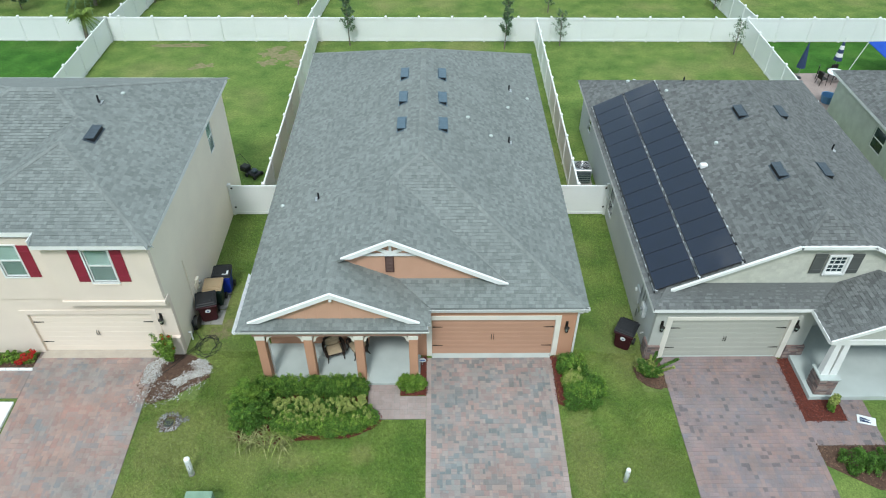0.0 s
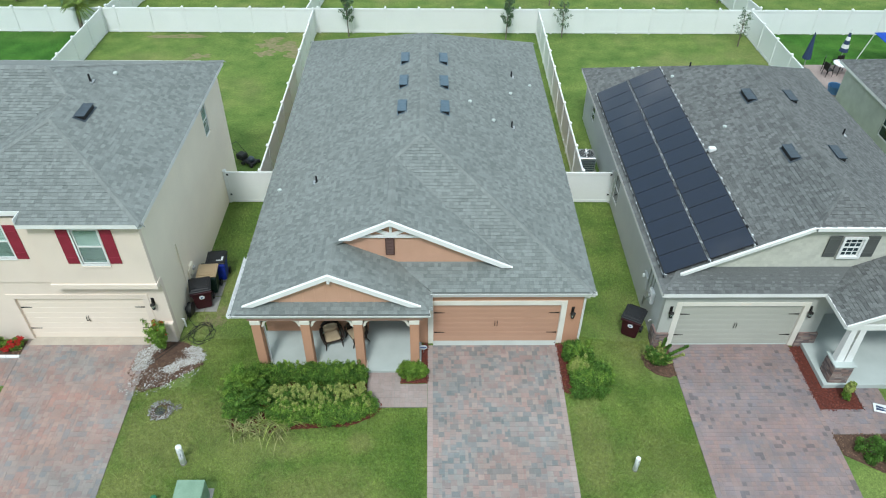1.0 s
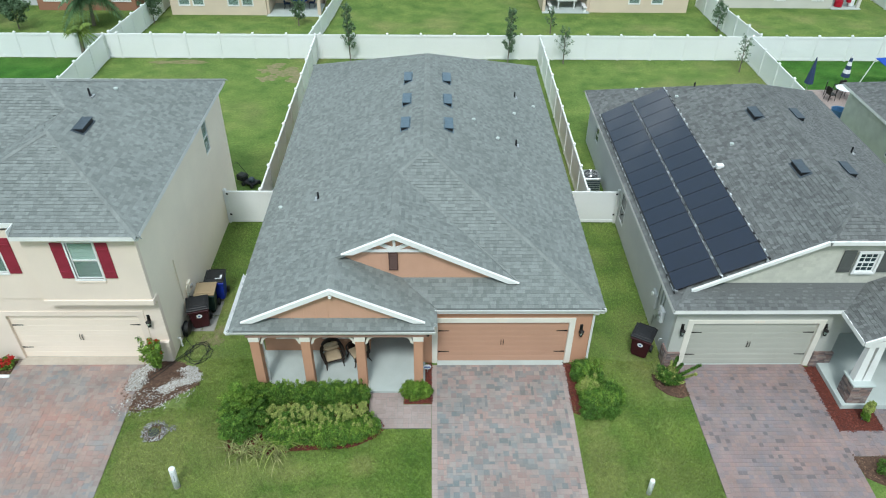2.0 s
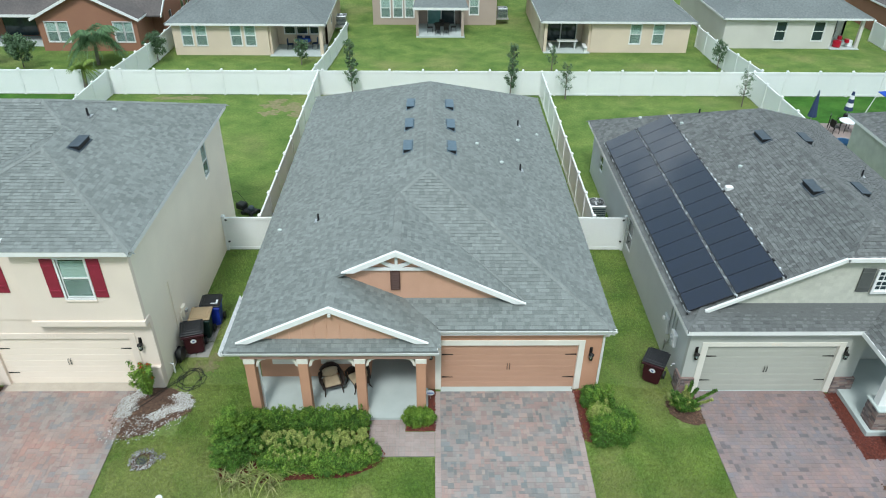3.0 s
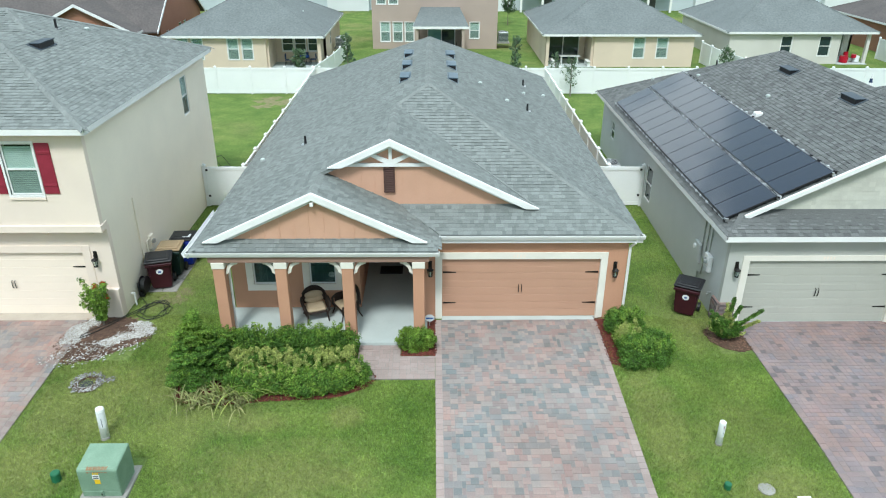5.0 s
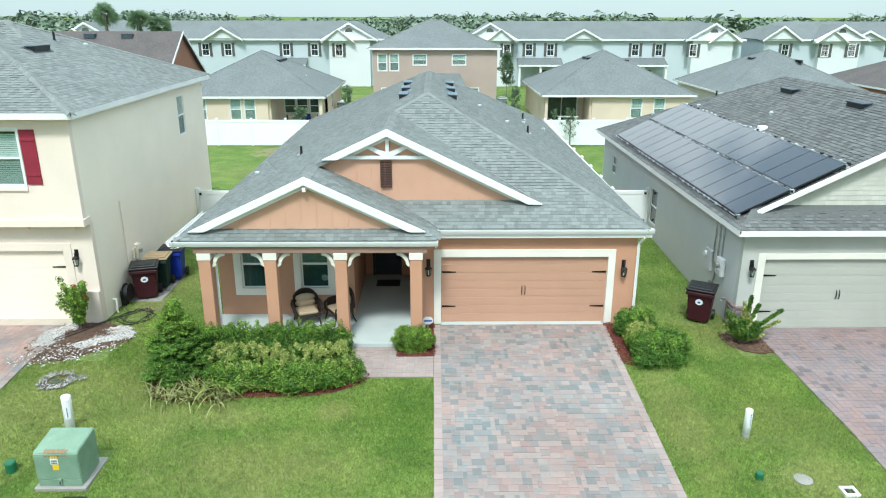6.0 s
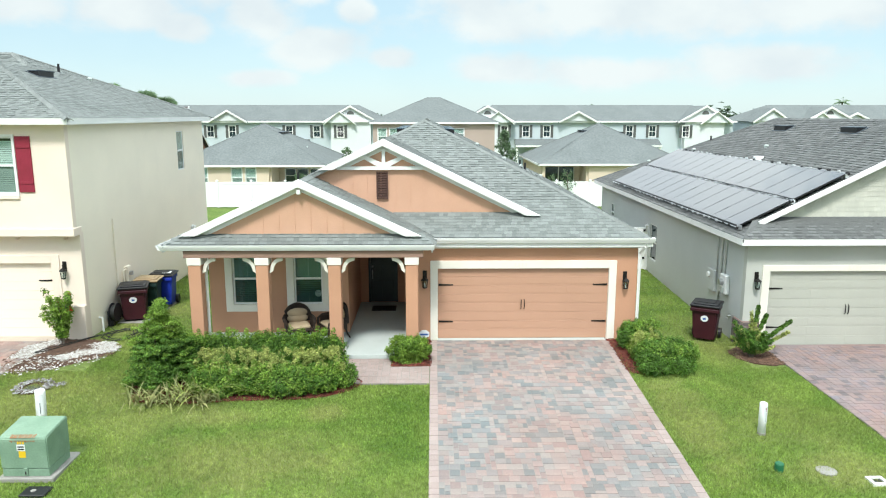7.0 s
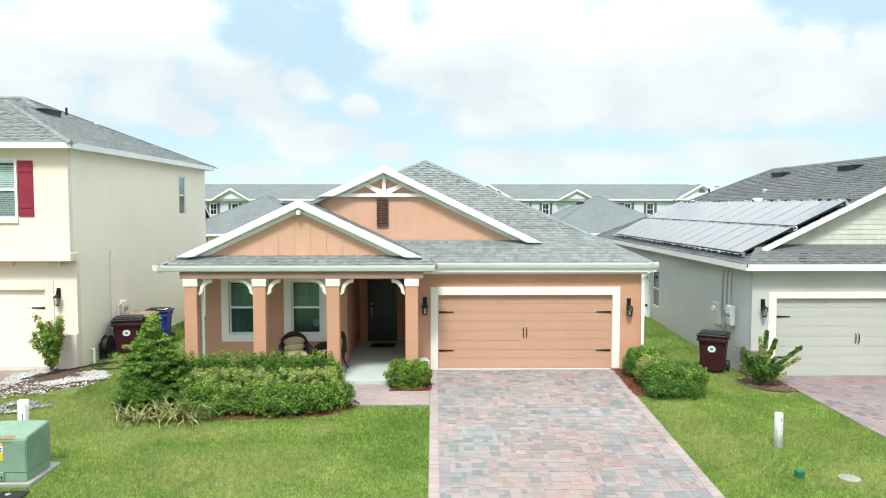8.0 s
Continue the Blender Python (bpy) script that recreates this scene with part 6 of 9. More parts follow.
def gate(x0, x1, y):
    """A gate leaf and a fixed panel between post and wall, with black hardware."""
    f = fence([(x0, y), (x1, y)], posts=3.0, label="white vinyl gate between the houses")
    f.name = "gate"
    ORIGIN[f.name] = Vector((x0, y, ground(x0, y)))
    for x in (x0 + 0.12, x1 - 0.12):
        for z in (0.5, 1.7):
            part("hinge", cube(x - 0.05, x + 0.05, y - 0.06, y - 0.04, 0.1 + z - 0.05, 0.1 + z + 0.05, 0.01), BLACK, f, "black gate hardware")


gate(-10.3, -6.92, 29.4)
gate(5.86, 8.98, 29.4)

# ---- houses beyond the back fence ----
def rear_house(x0, x1, y, deep, eave, ridge, wall, windows, recess, label, roof_mat=SHINGLE_FAR, base=-0.4, dark=False, rise=3.5, patio=()):
    """A one-storey house seen from its garden side: windows (x0, x1, z0, z1); recess: (x0, x1) of the covered patio."""
    h = thing("house", ((x0 + x1) / 2, y + deep / 2, base), label, "house")
    top = eave - 0.12
    rx0, rx1 = recess
    holes = [w for w in windows]
    wall_along_x("wall", x0, rx0, y, 0.2, base, top, [w for w in holes if w[1] < rx0 + 0.01], wall, h) if rx0 > x0 + 0.3 else None
    wall_along_x("wall", rx1, x1, y, 0.2, base, top, [w for w in holes if w[0] > rx1 - 0.01], wall, h) if rx1 < x1 - 0.3 else None
    wall_along_y("wall", y + (0.2 if rx0 > x0 + 0.3 else 0), y + deep, x0, 0.2, base, top, [], wall, h)
    wall_along_y("wall", y + (0.2 if rx1 < x1 - 0.3 else 3.0), y + deep, x1 - 0.2, 0.2, base, top, [(y + 6, y + 6.8, 0.6, 2.0)], wall, h)
    wall_along_x("wall", x0 + 0.2, x1 - 0.2, y + deep - 0.2, 0.2, base, top, [], wall, h)
    wall_along_x("wall", rx0, rx1, y + 3.0, 0.2, base, top, [(a, b, 0.6, 1.85) for a, b in patio] or [(rx0 + 0.5, rx1 - 0.7, base + 0.12, 1.9)], wall, h)
    for a in ((rx0,) if rx0 > x0 + 0.3 else ()) + ((rx1 - 0.2,) if rx1 < x1 - 0.3 else ()):
        wall_along_y("wall", y + 0.2, y + 3.0, a, 0.2, base, top, [], wall, h)
    for a, b in patio:
        window(h, a, b, y + 3.0, 0.6, 1.85, trim=0.05, blind=False)
    if not patio:
        m = (rx0 + rx1 - 0.2) / 2
        door = part("patio_door", cube(rx0 + 0.5, rx1 - 0.7, y + 3.08, y + 3.12, base + 0.12, 1.9), DARK_PANE, h, "dark sliding glass door")
        for x in (rx0 + 0.5, m - 0.04, rx1 - 0.78):
            part("stile", cube(x, x + 0.08, y + 3.03, y + 3.08, base + 0.12, 1.9), WHITE, door)
    part("patio_floor", cube(rx0 + 0.02, rx1 - 0.02, y - 0.3, y + 3.0, base - 0.1, base + 0.06), CONCRETE, h, "pale concrete patio")
    part("patio_post", cube(rx1 - 0.28 if rx1 > x1 - 0.3 else rx0, (rx1 if rx1 > x1 - 0.3 else rx0 + 0.28), y + 0.02, y + 0.3, base + 0.06, top, 0.01), wall, h)
    for w in windows:
        window(h, w[0], w[1], y, w[2], w[3], trim=0.05, blind=not dark)
    window(h, y + 6, y + 6.8, x1, 0.6, 2.0, side=1, blind=False)
    r = deep / 2 + 0.4
    if (x1 - x0) > deep:
        ridge = ((x0 - 0.4 + r, y + deep / 2), (x1 + 0.4 - r, y + deep / 2))
    else:
        c = (x0 + x1) / 2
        r = (x1 - x0) / 2 + 0.4
        ridge = ((c, y - 0.4 + r), (c, y + deep + 0.4 - r))
    roof = hip_roof(h, x0 - 0.4, x1 + 0.4, y - 0.4, y + deep + 0.4, eave, rise, ridge, roof_mat, roof_mat, 0, fine=False)
    return h


rear_house(-22.4, -9.7, 61.0, 13.4, 2.4, None, BEIGE, [(-21.65, -20.75, 0.42, 2.15), (-20.45, -19.55, 0.42, 2.15), (-17.5, -16.6, 0.42, 2.15), (-16.3, -15.4, 0.42, 2.15)], (-14.3, -9.7), "beige stucco house with a covered patio, grey hip roof", rise=3.4, patio=((-13.5, -12.55), (-12.4, -11.45), (-11.25, -10.45)))
rear_house(9.46, 22.2, 62.2, 13.4, 2.4, None, BEIGE, [(17.0, 17.95, 0.37, 2.06), (19.0, 19.95, 0.37, 2.06)], (9.46, 13.6), "beige stucco house with sliding patio doors, grey hip roof", rise=3.4)
rear_house(25.8, 38.3, 63.6, 13.0, 2.4, None, GREIGE, [(30.4, 31.35, 0.3, 2.0), (33.8, 34.8, 0.3, 2.0)], (35.6, 38.3), "pale grey stucco house with dark windows and covered patio", dark=True, rise=3.4)
rear_house(42.6, 56.0, 66.0, 13.0, 2.4, None, RUST, [(44.0, 45.0, 0.3, 2.0)], (51.0, 56.0), "brown brick-coloured house with a dark roof", SHINGLE_BROWN, rise=3.2)


def rust_gable_house():
    h = thing("house", (-30.0, 68.0, -0.4), "rust-coloured stucco house with a white-edged gable", "house")
    x0, x1, y, e = -34.1, -25.7, 62.0, 2.5
    wins = [(-33.5, -32.6, 0.4, 2.1), (-32.5, -31.6, 0.4, 2.1), (-27.7, -26.9, 0.4, 2.1), (-26.85, -26.1, 0.4, 2.1)]
    wall_along_x("wall", x0, x1, y, 0.2, -0.4, e, wins, RUST, h)
    bm = bmesh.new()
    prism(bm, [(x0, y, e), (x1, y, e), ((x0 + x1) / 2, y, e + 2.15)], (0, 0.2, 0))
    part("gable_wall", bm, RUST, h)
    wall_along_y("wall", y + 0.2, 66.0, x0, 0.2, -0.4, e, [], RUST, h)
    wall_along_y("wall", y + 0.2, 66.0, x1 - 0.2, 0.2, -0.4, e, [], RUST, h)
    for w in wins:
        window(h, w[0], w[1], y, w[2], w[3], trim=0.06)
    c, s = (x0 + x1) / 2, 0.5
    zr = 2.45 + s * (c - x0 + 0.4)
    deck("roof", [[(x0 - 0.4, y - 0.4, 2.45), (c, y - 0.4, zr), (c, 67.5, zr), (x0 - 0.4, 64.6, 2.45)], [(x1 + 0.4, y - 0.4, 2.45), (x1 + 0.4, 64.6, 2.45), (c, 67.5, zr), (c, y - 0.4, zr)]], SHINGLE_BROWN, h, 0.12)
    for xe in (x0 - 0.4, x1 + 0.4):
        bm = bmesh.new()
        prism(bm, [(c, y - 0.46, zr + 0.03), (xe, y - 0.46, 2.48), (xe, y - 0.46, 2.24), (c, y - 0.46, zr - 0.21)], (0, 0.06, 0))
        box(bm, xe - 0.03, xe + 0.03, y - 0.4, 64.0, 2.28, 2.44)
        part("barge_board", bm, WHITE, h, "white barge board")
    rust_main(h)


def rust_main(h):
    """The tall main block behind the rust gable, its end wall to the side."""
    xa, xb, ya, yb, yr, e, zr = -42.0, -24.4, 65.2, 77.2, 70.6, 2.5, 7.4
    wall_along_y("wall", ya, yb, xb - 0.2, 0.2, -0.4, e, [(66.6, 67.3, 0.6, 1.9), (70.2, 71.0, 0.3, 2.1), (71.6, 72.4, 0.3, 2.1)], RUST, h)
    for y0, y1, z0, z1 in ((66.6, 67.3, 0.6, 1.9), (70.2, 71.0, 0.3, 2.1), (71.6, 72.4, 0.3, 2.1)):
        window(h, y0, y1, xb, z0, z1, side=1, blind=False)
    bm = bmesh.new()
    prism(bm, [(xb - 0.2, ya - 1.0, e), (xb - 0.2, yb, e), (xb - 0.2, yr, zr - 0.15)], (0.2, 0, 0))
    part("gable_wall", bm, RUST, h, "tall rust stucco gable end")
    wall_along_x("wall", -34.1, xb - 0.2, ya + 0.6, 0.2, -0.4, e, [], RUST, h)
    wall_along_x("wall", xa, -34.3, 66.2, 0.2, -0.4, e, [(-39.5, -36.5, -0.3, 1.9)], RUST, h)
    part("patio_door", cube(-39.5, -36.5, 66.28, 66.32, -0.3, 1.9), DARK_PANE, h, "dark sliding glass door")
    wall_along_y("wall", 66.4, yb, xa, 0.2, -0.4, e, [], RUST, h)
    wall_along_x("wall", xa, xb - 0.2, yb - 0.2, 0.2, -0.4, e, [], RUST, h)
    ye, yf, ze, xh = 63.4, yb + 0.5, 2.3, -36.8
    deck("roof", [[(xb + 0.35, ye, ze), (xb + 0.35, yr, zr), (xh, yr, zr), (xa - 0.4, ye, ze)], [(xb + 0.35, yf, ze), (xa - 0.4, yf, ze), (xh, yr, zr), (xb + 0.35, yr, zr)], [(xa - 0.4, ye, ze), (xh, yr, zr), (xa - 0.4, yf, ze)]], SHINGLE_BROWN, h, 0.12)
    for y in (ye, yf):
        bm = bmesh.new()
        prism(bm, [(xb + 0.36, yr, zr + 0.03), (xb + 0.36, y, ze + 0.03), (xb + 0.36, y, ze - 0.2), (xb + 0.36, yr, zr - 0.2)], (0.06, 0, 0))
        part("barge_board", bm, WHITE, h, "white barge board")
    part("fascia", cube(xa - 0.4, -34.6, ye - 0.05, ye, ze - 0.2, ze + 0.02), WHITE, h)
    part("patio_post", cube(-39.6, -39.3, ye + 0.1, ye + 0.4, -0.4, ze - 0.1), WHITE, h)
    part("patio_floor", cube(-41.5, -34.2, ye - 0.2, 66.2, -0.5, -0.34), CONCRETE, h, "pale concrete patio")
    for x in (-33.0, -29.5):
        part("roof_vent", cube(x, x + 1.0, 69.6, 70.1, 6.75, 7.2), VENT_PAINT, h, "low dark roof vent")


rust_gable_house()


def tan_house():
    h = thing("house", (0.0, 76.5, -0.4), "two-storey pinkish tan house with a screened patio", "house")
    x0, x1, y, e = -6.1, 5.95, 70.7, 5.9
    lower = [(-5.3, -4.4, 0.3, 2.1), (-4.1, -3.2, 0.3, 2.1), (-2.95, -2.1, 0.3, 2.1), (3.3, 4.2, 0.6, 2.1)]
    upper = [(-5.6, -4.75, 3.75, 5.3), (-4.45, -3.6, 3.75, 5.3), (-2.2, -0.9, 4.3, 5.25), (1.6, 2.9, 4.3, 5.25)]
    wall_along_x("wall", x0, x1, y, 0.2, -0.4, e - 0.1, lower + upper + [(-0.8, 1.9, -0.3, 1.9)], TAN, h)
    wall_along_y("wall", y + 0.2, 82.5, x0, 0.2, -0.4, e - 0.1, [], TAN, h)
    wall_along_y("wall", y + 0.2, 82.5, x1 - 0.2, 0.2, -0.4, e - 0.1, [], TAN, h)
    wall_along_x("wall", x0 + 0.2, x1 - 0.2, 82.3, 0.2, -0.4, e - 0.1, [], TAN, h)
    for w in lower + upper:
        window(h, w[0], w[1], y, w[2], w[3], trim=0.06)
    door = part("patio_door", cube(0.55, 1.9, y + 0.08, y + 0.12, -0.3, 1.9), DARK_PANE, h, "sliding glass door, one leaf curtained")
    part("curtained_leaf", cube(-0.8, 0.55, y + 0.07, y + 0.11, -0.3, 1.9), PATIO_PANE, door, "pale teal curtained glass")
    for x in (-0.8, 0.51, 1.82):
        part("stile", cube(x, x + 0.08, y + 0.02, y + 0.07, -0.3, 1.9), WHITE, door)
    part("head_rail", cube(-0.72, 1.82, y + 0.02, y + 0.07, 1.82, 1.9), WHITE, door)
    hip_roof(h, x0 - 0.4, x1 + 0.4, y - 0.4, 82.9, e, 2.5, ((-0.8, 76.5), (0.6, 76.5)), SHINGLE_FAR, SHINGLE_FAR, 0, fine=False)
    deck("patio_roof", [[(-2.1, 66.4, 2.35), (3.0, 66.4, 2.35), (2.3, 70.7, 3.5), (-1.4, 70.7, 3.5)]], SHINGLE_FAR, h)
    part("patio_fascia", cube(-2.1, 3.0, 66.36, 66.42, 2.12, 2.34), WHITE, h)
    part("patio_floor", cube(-1.8, 2.7, 66.4, 70.7, -0.5, -0.28), CONCRETE, h, "pale concrete patio")
    for x in (-1.7, 2.5):
        part("patio_post", cube(x - 0.12, x + 0.12, 66.5, 66.74, -0.28, 2.15), TAN, h)
        part("side_wall", cube(x - 0.06, x + 0.06, 69.0, 70.7, -0.28, 2.25), TAN, h)


tan_house()


# ---- rows of pale two-storey townhouses ----
TOWN = mat("pale_blue_siding", (0.52, 0.58, 0.61), (0.48, 0.54, 0.57), scale=0.3, rough=0.7, grain=10, fine=0.04)
TOWN_WHITE = mat("white_siding", (0.68, 0.7, 0.71), (0.63, 0.655, 0.665), scale=0.3, rough=0.7, grain=10, fine=0.04)


def town_row(x0, x1, gables, windows, seed):
    y, e, r, b = 99.0, 5.75, 8.0, -0.5
    h = thing("townhouse_row", ((x0 + x1) / 2, y + 6, b), "row of pale blue and white two-storey townhouses", "townhouses")
    holes = [(w - 0.45, w + 0.45, 3.6, 5.1) for w in windows]
    wall_along_x("wall", x0, x1, y, 0.2, b, e - 0.1, holes, TOWN, h)
    wall_along_y("wall", y + 0.2, y + 11, x0, 0.2, b, e - 0.1, [], TOWN, h)
    wall_along_y("wall", y + 0.2, y + 11, x1 - 0.2, 0.2, b, e - 0.1, [], TOWN, h)
    for w in windows:
        front = y
        for gx, gw, gz, big in gables:
            if big and abs(w - gx) < gw * 0.8:
                front = y - 1.0
        win = window(h, w - 0.45, w + 0.45, front - (0.05 if front < y else 0), 3.6, 5.1, trim=0.08, blind=False, bars=(2, 0))
        for s in (-1, 1):
            part("shutter", cube(w + s * 0.72 - 0.17, w + s * 0.72 + 0.17, front - 0.1, front - 0.02, 3.5, 5.2), SHUTTER_GREY, h, "dark grey shutter")
    deck("roof", [[(x0 - 0.4, y - 0.4, e), (x1 + 0.4, y - 0.4, e), (x1 - 4.0, y + 5.5, r), (x0 + 4.0, y + 5.5, r)], [(x1 + 0.4, y - 0.4, e), (x1 + 0.4, y + 11.4, e), (x1 - 4.0, y + 5.5, r)],
                  [(x0 - 0.4, y + 11.4, e), (x0 - 0.4, y - 0.4, e), (x0 + 4.0, y + 5.5, r)], [(x1 + 0.4, y + 11.4, e), (x0 - 0.4, y + 11.4, e), (x0 + 4.0, y + 5.5, r), (x1 - 4.0, y + 5.5, r)]], SHINGLE_FAR, h)
    part("fascia", cube(x0 - 0.4, x1 + 0.4, y - 0.45, y - 0.38, e - 0.2, e + 0.02), WHITE, h)
    for gx, gw, gz, big in gables:
        f = y - (1.0 if big else 0.6)
        zb = e + 0.05
        bm = bmesh.new()
        prism(bm, [(gx - gw, f, zb), (gx + gw, f, zb), (gx, f, gz)], (0, 0.2, 0))
        if big:
            box(bm, gx - gw * 0.8, gx + gw * 0.8, f, y - 0.004, b, zb)
        part("gable_wall", bm, TOWN_WHITE, h)
        back = y + 1.5 + (gz - zb) / 0.38
        deck("gable_roof", [[(gx - gw - 0.4, f - 0.3, zb - 0.15), (gx, f - 0.3, gz + 0.1), (gx, back, gz + 0.1), (gx - gw - 0.4, y + 0.5, zb - 0.15)], [(gx + gw + 0.4, f - 0.3, zb - 0.15), (gx + gw + 0.4, y + 0.5, zb - 0.15), (gx, back, gz + 0.1), (gx, f - 0.3, gz + 0.1)]], SHINGLE_FAR, h)
        for s in (-1, 1):
            bm = bmesh.new()
            prism(bm, [(gx, f - 0.36, gz + 0.14), (gx + s * (gw + 0.4), f - 0.36, zb - 0.1), (gx + s * (gw + 0.4), f - 0.36, zb - 0.36), (gx, f - 0.36, gz - 0.14)], (0, 0.06, 0))
            part("barge_board", bm, WHITE, h)
        if big:
            side = 1 if seed % 2 else -1
            sx, sw, sz = gx + side * gw * 0.42, gw * 0.55, gz - 0.75
            bm = bmesh.new()
            prism(bm, [(sx - sw, f - 0.5, zb - 0.25), (sx + sw, f - 0.5, zb - 0.25), (sx, f - 0.5, sz)], (0, 0.5, 0))
            part("gable_wall", bm, TOWN_WHITE, h)
            deck("gable_roof", [[(sx - sw - 0.3, f - 0.8, zb - 0.42), (sx, f - 0.8, sz + 0.08), (sx, f + 0.5, sz + 0.08), (sx - sw - 0.3, f + 0.5, zb - 0.42)], [(sx + sw + 0.3, f - 0.8, zb - 0.42), (sx + sw + 0.3, f + 0.5, zb - 0.42), (sx, f + 0.5, sz + 0.08), (sx, f - 0.8, sz + 0.08)]], WHITE, h)
            bm = bmesh.new()
            prism(bm, [(gx + 0.5 * math.cos(math.pi * k / 8), f - 0.03, zb + 0.85 + 0.5 * math.sin(math.pi * k / 8)) for k in range(9)], (0, 0.02, 0))
            part("fan_vent", bm, SHUTTER_GREY, h, "dark half-round attic vent")
            part("gable_band", cube(gx - gw - 0.3, gx + gw + 0.3, f - 0.34, f - 0.02, zb - 0.2, zb + 0.0), WHITE, h)
    # porch roofs with posts and dark doors below
    gap = sorted(g[0] + s * g[1] for g in gables for s in (-1, 1))
    for a, c in zip(gap[1::2], gap[2::2]):
        m, half = (a + c) / 2, min(3.2, (c - a) / 2 - 0.4)
        if half < 1:
            continue
        deck("porch_roof", [[(m - half, y - 2.0, 2.5), (m + half, y - 2.0, 2.5), (m + half, y, 3.3), (m - half, y, 3.3)]], SHINGLE_FAR, h)
        part("porch_fascia", cube(m - half, m + half, y - 2.06, y - 2.0, 2.28, 2.5), WHITE, h)
        for x in (m - half + 0.2, m, m + half - 0.2):
            part("porch_post", cube(x - 0.14, x + 0.14, y - 1.9, y - 1.62, b, 2.4), WHITE, h)
        part("porch_door", cube(m + 0.5, m + 1.5, y - 0.05, y - 0.004, b, 1.7), SHUTTER_GREY, h, "dark entrance door")
    return h


town_row(-50.0, -6.9, [(-28.2, 2.3, 7.15, False), (-11.4, 3.4, 7.75, True), (-46.0, 3.4, 7.75, True)], [-43.0, -38.0, -33.8, -30.8, -27.8, -20.0, -16.2, -12.8], 0)
town_row(4.4, 41.5, [(7.3, 3.4, 7.75, True), (19.8, 2.3, 7.0, False), (37.2, 3.4, 7.75, True)], [9.6, 12.7, 15.6, 27.1, 30.3, 34.6], 1)
town_row(44.5, 90.0, [(46.6, 2.3, 7.4, False), (54.4, 3.4, 7.6, True), (58.2, 2.2, 6.8, False), (75.0, 3.4, 7.6, True)], [47.5, 52.4, 56.0, 62.0, 66.0], 2)

# fences between the gardens behind
fence([(-23.5, 50.6), (-23.3, 64.0)], posts=2.4)
fence([(-9.4, 50.6), (-8.2, 66.0)], posts=2.4, high=1.4)
fence([(23.9, 50.6), (23.6, 64.0)], posts=2.4)
fence([(40.2, 50.6), (40.6, 66.0)], posts=2.4)

# ---- things that stand about ----
def bin_(x, y, turn, body, lid, label, high=1.1, logo=True, size=1.36, tag=False):
    """A two-wheeled rubbish cart: tapered body, hinged lid, wheels, handle."""
    z = ground(x, y) + 0.02
    b = thing("trash_bin", (0, 0, 0), label, "trash bin")
    bm = bmesh.new()
    lo = [(-0.22, -0.25), (0.22, -0.25), (0.22, 0.22), (-0.22, 0.22)]
    rings = []
    for s, h in ((1.0, 0.06), (1.04, 0.2), (1.2, 0.78), (1.32, 0.8), (1.34, 0.9)):
        rings.append([bm.verts.new((px * s, py * s, h)) for px, py in lo])
    for a, c in zip(rings, rings[1:]):
        for k in range(4):
            bm.faces.new((a[k], a[(k + 1) % 4], c[(k + 1) % 4], c[k]))
    bm.faces.new(rings[0][::-1])
    bm.faces.new(rings[-1])
    bmesh.ops.bevel(bm, geom=[e for e in bm.edges if abs(e.verts[0].co.z - e.verts[1].co.z) > 0.01], offset=0.04, segments=2, affect="EDGES")
    part("body", bm, body, b)
    bm = bmesh.new()
    box(bm, -0.31, 0.31, -0.37, 0.36, 0.9, 0.95, 0.015)
    box(bm, -0.26, 0.26, -0.3, 0.26, 0.95, 0.985, 0.02)
    box(bm, -0.18, 0.18, -0.2, 0.16, 0.985, 1.0, 0.01)
    part("lid", bm, lid, b)
    part("handle", tube(bmesh.new(), [(-0.24, 0.34, 0.86), (-0.24, 0.42, 0.9), (0.24, 0.42, 0.9), (0.24, 0.34, 0.86)], 0.018, 6), BLACK, b, "black grab bar")
    part("front_rim", cube(-0.3, 0.3, -0.36, -0.33, 0.78, 0.86, 0.01), body, b)
    for s in (-1, 1):
        bm = bmesh.new()
        tube(bm, [(s * 0.24, 0.24, 0.13), (s * 0.3, 0.24, 0.13)], 0.13, 14)
        part("wheel", bm, BLACK, b, "black rubber wheel")
    if logo:
        bm = bmesh.new()
        prism(bm, [(0.08 * math.cos(math.pi * k / 6), -0.305 - 0.0, 0.6 + 0.08 * math.sin(math.pi * k / 6)) for k in range(12)], (0, 0.012, 0))
        part("logo", bm, STICKER, b, "round white sticker")
        part("logo_mark", cube(-0.03, 0.03, -0.309, -0.305, 0.57, 0.62), BLUE_MARK, b)
    b.matrix_basis = pose(x, y, z, 0, 0, turn)
    if tag:
        part("lid_label", cube(0.04, 0.24, -0.24, -0.02, 0.985, 0.99), STICKER, b, "pale lid label")
    b.scale = (size, size * 0.86, 1.1 * high)
    return b


bin_(8.22, 20.5, -30, MAROON, BLACK, "maroon wheeled trash bin with a black lid on the grass", size=1.4)
bin_(-9.82, 22.0, 16, MAROON, BLACK, "maroon wheeled trash bin with a black lid on a paved pad", size=1.45)
bin_(-9.72, 22.9, 5, GREEN_BIN, TAN_LID, "dark green wheeled trash bin with a tan lid", logo=False)
bin_(-9.52, 23.74, 4, BLUE_BIN, BLACK, "blue wheeled recycling bin with a black lid", logo=False, tag=True)
pad = thing("bin_pad", (-9.7, 22.7, 0.1), "thin concrete paver pad under the bins", "paving")
for i in range(3):
    for j in range(2):
        part("slab", cube(-10.25 + 0.52 * j, -9.75 + 0.52 * j, 21.55 + 0.95 * i, 22.45 + 0.95 * i, 0.08, 0.125, 0.01), SLAB, pad)


